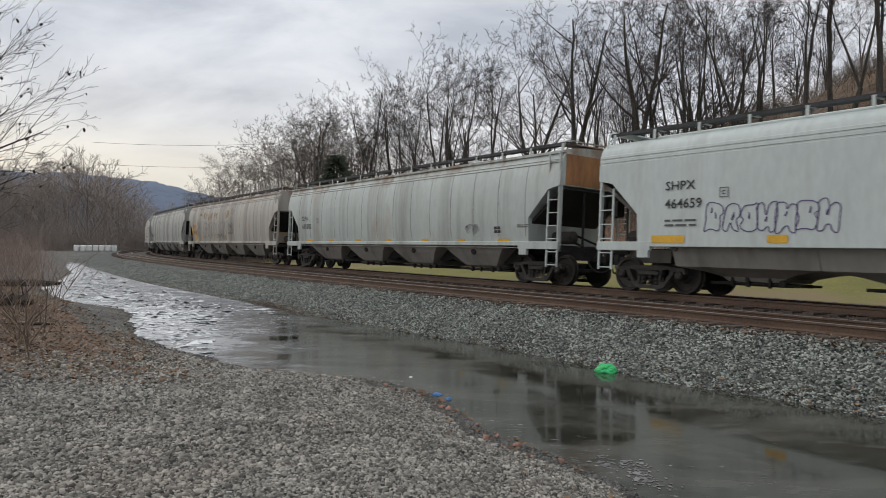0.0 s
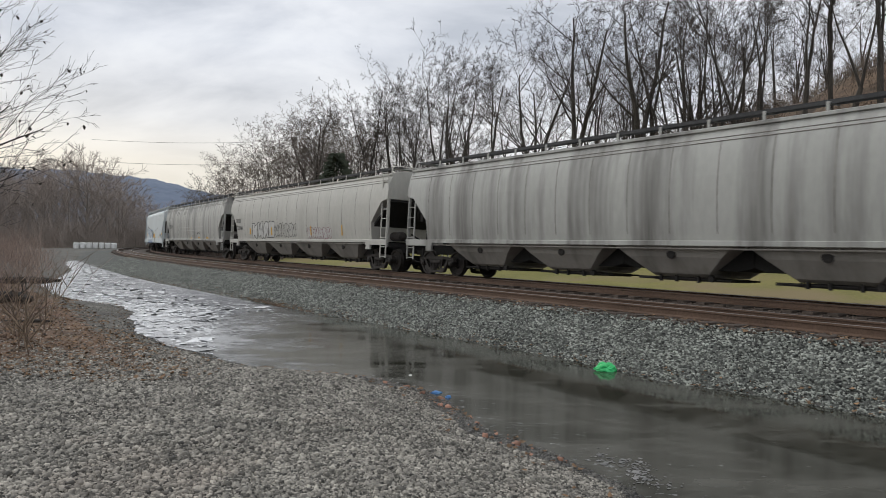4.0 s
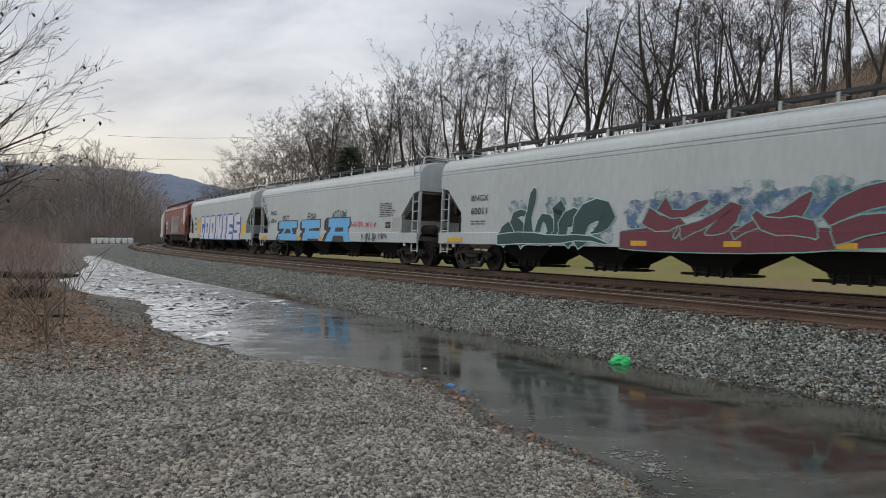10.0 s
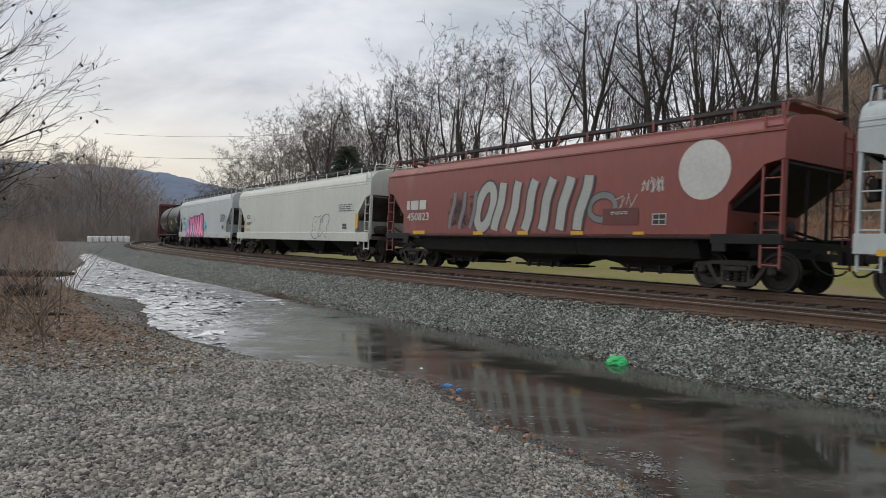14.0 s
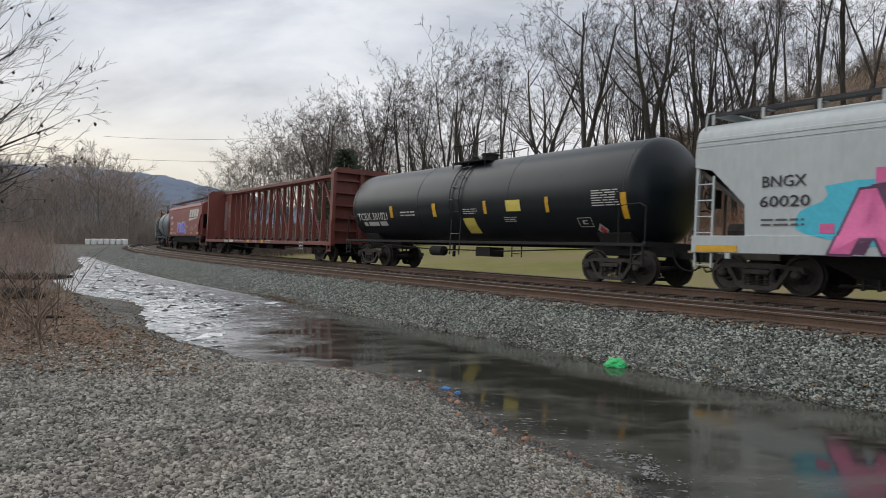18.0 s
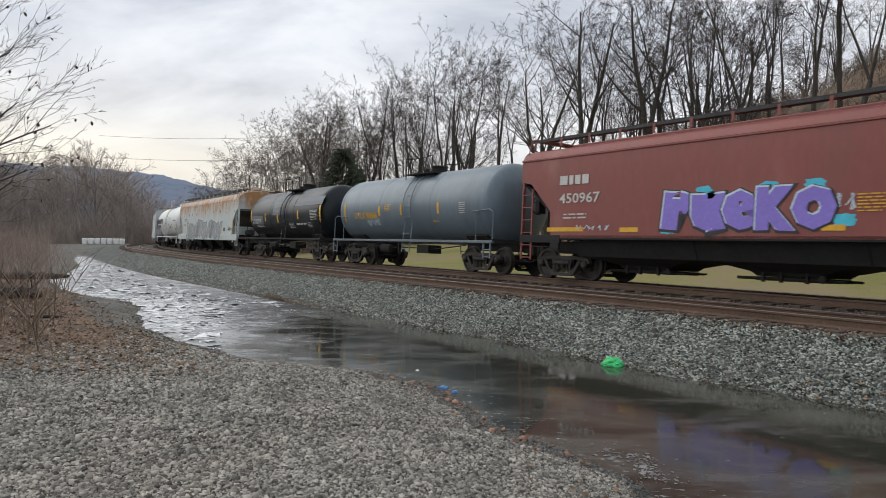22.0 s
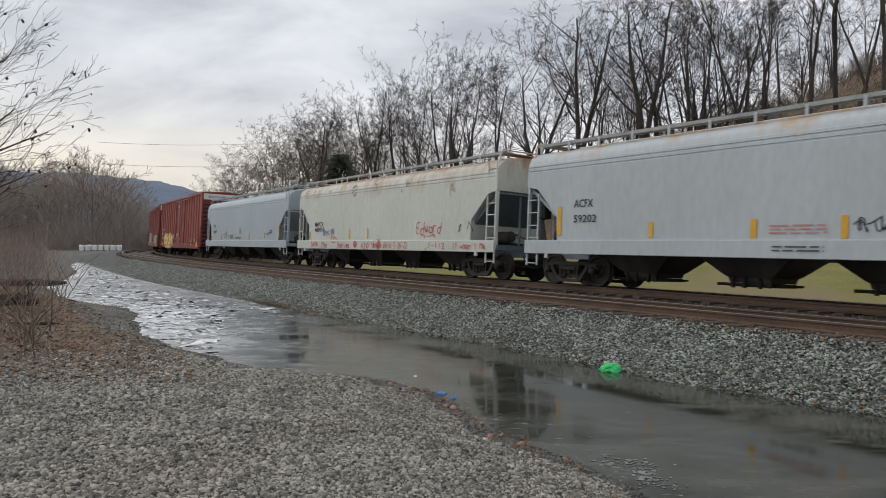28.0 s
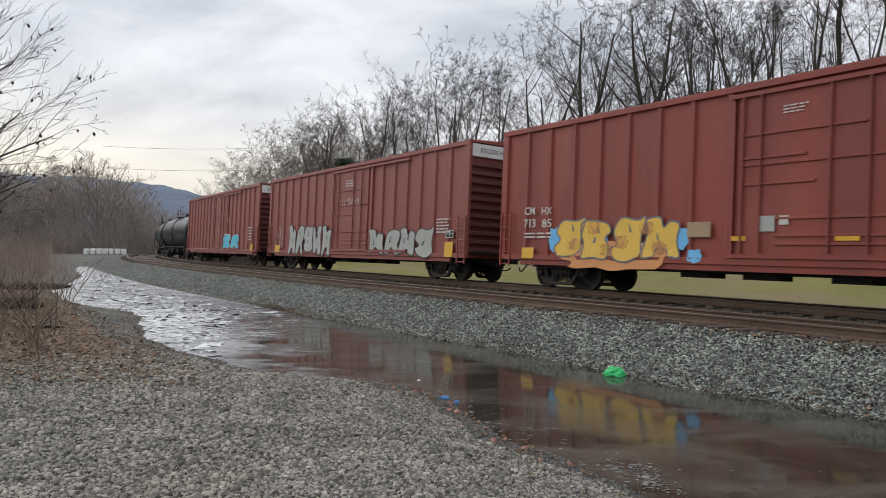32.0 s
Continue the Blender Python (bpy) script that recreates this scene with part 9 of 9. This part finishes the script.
def lot_stones():
    g = np.random.default_rng(2)
    # the lot: denser near the camera
    n = 310000
    az = np.radians(g.uniform(-34, 22, n))
    r = 4.0 + 20 * g.random(n) ** 1.4
    px, py = np.sin(az) * r, np.cos(az) * r
    s, d = sd_of(px, py)
    near = np.interp(s, *zip(*NEAR))
    keep = (d > near - 0.9) & (py > 3.2)
    keep &= ground_z(px, py) > WATER - 0.012 + 0.02 * g.random(n)
    leafy = (px < -4.6 - (py - 12.0) * 0.35) & (py > 9.4 + (px + 8) * 0.15)
    thin = np.clip(np.minimum((py - 9.4 - (px + 8) * 0.15) / 2.6, (-4.6 - (py - 12.0) * 0.35 - px) / 1.4), 0, 1)
    keep &= ~leafy | (g.random(n) < 0.95 - 0.83 * thin)
    px, py = px[keep][:150000], py[keep][:150000]
    # coarser towards the brush, finer beside the water
    coarse = 0.0095 + 0.0030 * step01(-px, -1.0, 3.5)
    sizes = np.clip(coarse * g.lognormal(0.0, 0.42, len(px)), 0.006, 0.036)
    wet = ground_z(px, py) < WATER + 0.055 + 0.03 * wave(px, py, 1.7, 2.0)
    scatter("gravel", "loose grey and tan gravel of the lot", "gravel", px[~wet], py[~wet], sizes[~wet], stone_m, 3)
    scatter("wet_gravel", "dark wet gravel along the water's edge", "gravel", px[wet], py[wet], sizes[wet], wet_stone_m, 13)
    # ballast shoulder
    n = 120000
    s = -21 + 62 * g.random(n) ** 1.6
    toe = np.interp(s, *zip(*TOE))
    d = 4.65 + (toe + 0.35 - 4.65) * g.random(n)
    x, y, h = along(s)
    px, py = x - np.cos(h) * d, y + np.sin(h) * d
    sizes = np.clip(g.lognormal(math.log(0.0196), 0.32, n), 0.010, 0.042)
    scatter("ballast", "angular grey-green ballast stones on the track shoulder", "ballast", px, py, sizes, ballast_stone_m, 4, sink=0.15, squash=0.75)
    n = 17000
    s = -20 + 60 * g.random(n) ** 1.4
    d = np.where(g.random(n) < 0.45, g.uniform(4.35, 5.05, n), g.uniform(-2.2, 4.9, n))
    x, y, h = along(s)
    scatter("track_ballast", "rust-stained ballast between the ties", "ballast", x - np.cos(h) * d, y + np.sin(h) * d, np.clip(g.lognormal(math.log(0.030), 0.25, n), 0.016, 0.05), rust_stone_m, 6, sink=0.2)


wet_stone_m = material("wet_gravel_stones", (0.035, 0.033, 0.029), (0.13, 0.123, 0.108), 0.4, grain=30, patch=2.0, per="island", spread=0.9)
brick_m = material("brick_crumbs", (0.24, 0.115, 0.075), (0.42, 0.24, 0.17), 0.85, grain=20, patch=3.0, per="island", spread=0.4)
rust_stone_m = material("rusty_ballast_stones", (0.05, 0.039, 0.032), (0.14, 0.106, 0.086), 0.9, grain=25, patch=2.0, per="island", spread=0.45)
lot_stones()


def flakes(name, label, category, px, py, pz, sizes, mat, seed, curl=0.35, flat=0.15):
    g = np.random.default_rng(seed)
    n = len(px)
    out = np.array([(-1, -0.5), (0.1, -0.75), (1, 0.0), (0.2, 0.7), (-0.8, 0.5)])
    v = out[None] * (0.7 + 0.6 * g.random((n, 5, 1)))
    a = g.random(n) * math.tau
    c, s = np.cos(a)[:, None], np.sin(a)[:, None]
    x, y = v[:, :, 0] * c - v[:, :, 1] * s, v[:, :, 0] * s + v[:, :, 1] * c
    z = g.normal(0, flat, (n, 5)) + curl * (v[:, :, 0] ** 2)
    pts = np.stack([x * sizes[:, None] + px[:, None], y * sizes[:, None] + py[:, None], z * sizes[:, None] + pz[:, None]], -1).reshape(-1, 3)
    faces = (np.arange(n) * 5)[:, None] + np.arange(5)[None]
    me = mesh_of(name, pts.tolist(), faces.tolist(), mat)
    return tagged(new(name, me), label, category, kind="stuff")


def leaves_and_ice():
    g = np.random.default_rng(8)
    n = 15000
    px, py = g.uniform(-16, -3.0, n), g.uniform(9, 26, n)
    s, d = sd_of(px, py)
    keep = (px < -4.2 - (py - 12.0) * 0.35 + g.normal(0, 0.4, n)) & (d > 12.6)
    px, py = px[keep], py[keep]
    flakes("leaf_litter", "brown fallen leaves under the brush", "leaves", px, py, ground_z(px, py) + 0.015, g.uniform(0.02, 0.05, len(px)), fallen_leaf_m, 9)
    # a band of leaves and debris along the water's edges and between stones
    n = 1300
    s = g.uniform(-17, 24, n)
    edge = np.where(g.random(n) < 0.55, np.interp(s, *zip(*TOE)) - np.abs(g.normal(0.05, 0.22, n)), np.interp(s, *zip(*NEAR)) + np.abs(g.normal(0.1, 0.35, n)))
    x, y, h = along(s)
    px, py = x - np.cos(h) * edge, y + np.sin(h) * edge
    flakes("shore_leaves", "reddish dead leaves washed along the waterline", "leaves", px, py, np.maximum(ground_z(px, py), WATER) + 0.025, g.uniform(0.018, 0.045, n), fallen_leaf_m, 10)
    n = 900
    s = g.uniform(-18, 45, n)
    d = g.uniform(4.6, 5.2, n)
    x, y, h = along(s)
    px, py = x - np.cos(h) * d, y + np.sin(h) * d
    flakes("tie_leaves", "leaves caught beside the tie ends", "leaves", px, py, ground_z(px, py) + 0.04, g.uniform(0.02, 0.06, n), fallen_leaf_m, 11)
    # brick crumbs along the bank, a drift of red-brown needles on the far shore
    n = 70
    s = g.uniform(-14.5, -8.6, n)
    d = np.interp(s, *zip(*NEAR)) + np.abs(g.normal(0.12, 0.16, n))
    x, y, h = along(s)
    scatter("brick_crumbs", "pinkish broken brick along the bank", "rubble", x - np.cos(h) * d, y + np.sin(h) * d, np.clip(g.lognormal(math.log(0.022), 0.5, n), 0.012, 0.06), brick_m, 21, sink=0.2)
    n = 380
    s, d = g.normal(3.0, 1.6, n), 7.12 - np.abs(g.normal(0, 0.16, n))
    x, y, h = along(s)
    px, py = x - np.cos(h) * d, y + np.sin(h) * d
    flakes("needle_drift", "red-brown drift of dead leaves on the ballast", "leaves", px, py, np.maximum(ground_z(px, py), WATER) + 0.04, g.uniform(0.02, 0.05, n), fallen_leaf_m, 22)
    # broken ice plates
    n = 5600
    s = -10 + 50 * g.random(n) ** 1.5
    toe, near = np.interp(s, *zip(*TOE)), np.interp(s, *zip(*NEAR))
    f = g.random(n) ** 0.55
    d = toe + (near - toe) * (0.06 + 0.94 * f)
    keep = ((s > 1) | (f > 0.50 - s * 0.07)) & (g.random(n) < np.clip((s + 10.5) / 9, 0.08, 1))
    x, y, h = along(s)
    px, py = (x - np.cos(h) * d)[keep], (y + np.sin(h) * d)[keep]
    flakes("ice_plates", "thin broken white ice plates on the puddle", "ice", px, py, np.full(len(px), WATER + 0.012), np.clip(g.lognormal(math.log(0.052), 0.65, len(px)), 0.015, 0.26), ice_plate_m, 12, 0.0, 0.12)
    n = 260
    s = g.normal(-14.9, 0.28, n)
    d = 10.62 - (s + 14.9) * 0.3 + g.normal(0, 0.09, n) + 0.08 * np.sin(s * 9)
    x, y, h = along(s)
    px, py = x - np.cos(h) * d, y + np.sin(h) * d
    flakes("skim_ice", "loose skim of thin grey ice flakes on the open water", "ice", px, py, np.full(n, WATER + 0.004), np.clip(g.lognormal(math.log(0.013), 0.5, n), 0.005, 0.045), skim_m, 23, 0.0, 0.02)


leaves_and_ice()

# ---------------------------------------------------------------- motion
SPEED = 13.5


def train_s(u, t):
    return u - SPEED * (t - 16.0)


def car_pose(u, base, t):
    s = train_s(u, t)
    a, b = place(s - base / 2, 0, RAIL), place(s + base / 2, 0, RAIL)
    mid, way = (a + b) / 2, (b - a).normalized()
    side = V((-way.y, way.x, 0))
    up = V((0, 0, 1))
    lean = Matrix.Rotation(CANT, 3, way)
    y, z = lean @ side, lean @ up
    m = Matrix((way, y, z)).transposed().to_4x4()
    m.translation = mid
    return m


def motions():
    for car, u, base in CARS:
        walk(car, [(i * 0.5, car_pose(u, base, i * 0.5)) for i in range(65)])
    for wheel, idx, dx in WHEELS:
        u = CARS[idx][1]
        t_in, t_out = max(0.0, 16 + (u - 75) / SPEED), min(32.0, 16 + (u + 24) / SPEED)
        rows, here = [], wheel.location.copy()
        if t_in > t_out:
            t_in, t_out = 0.0, 0.0
        times = sorted({0, 960} | set(range(int(t_in * FPS), int(t_out * FPS) + 1)))
        first = times[1] if t_in > 0 and len(times) > 2 else 0
        last = max([k for k in times if k <= t_out * FPS] or [0])
        for k in times:
            turn = -(min(max(k, first), last) - first) / FPS * SPEED / WHEEL_R
            rows.append((k / FPS, Matrix.LocRotScale(here, Euler((0, turn, 0)), None)))
        walk(wheel, rows)


motions()
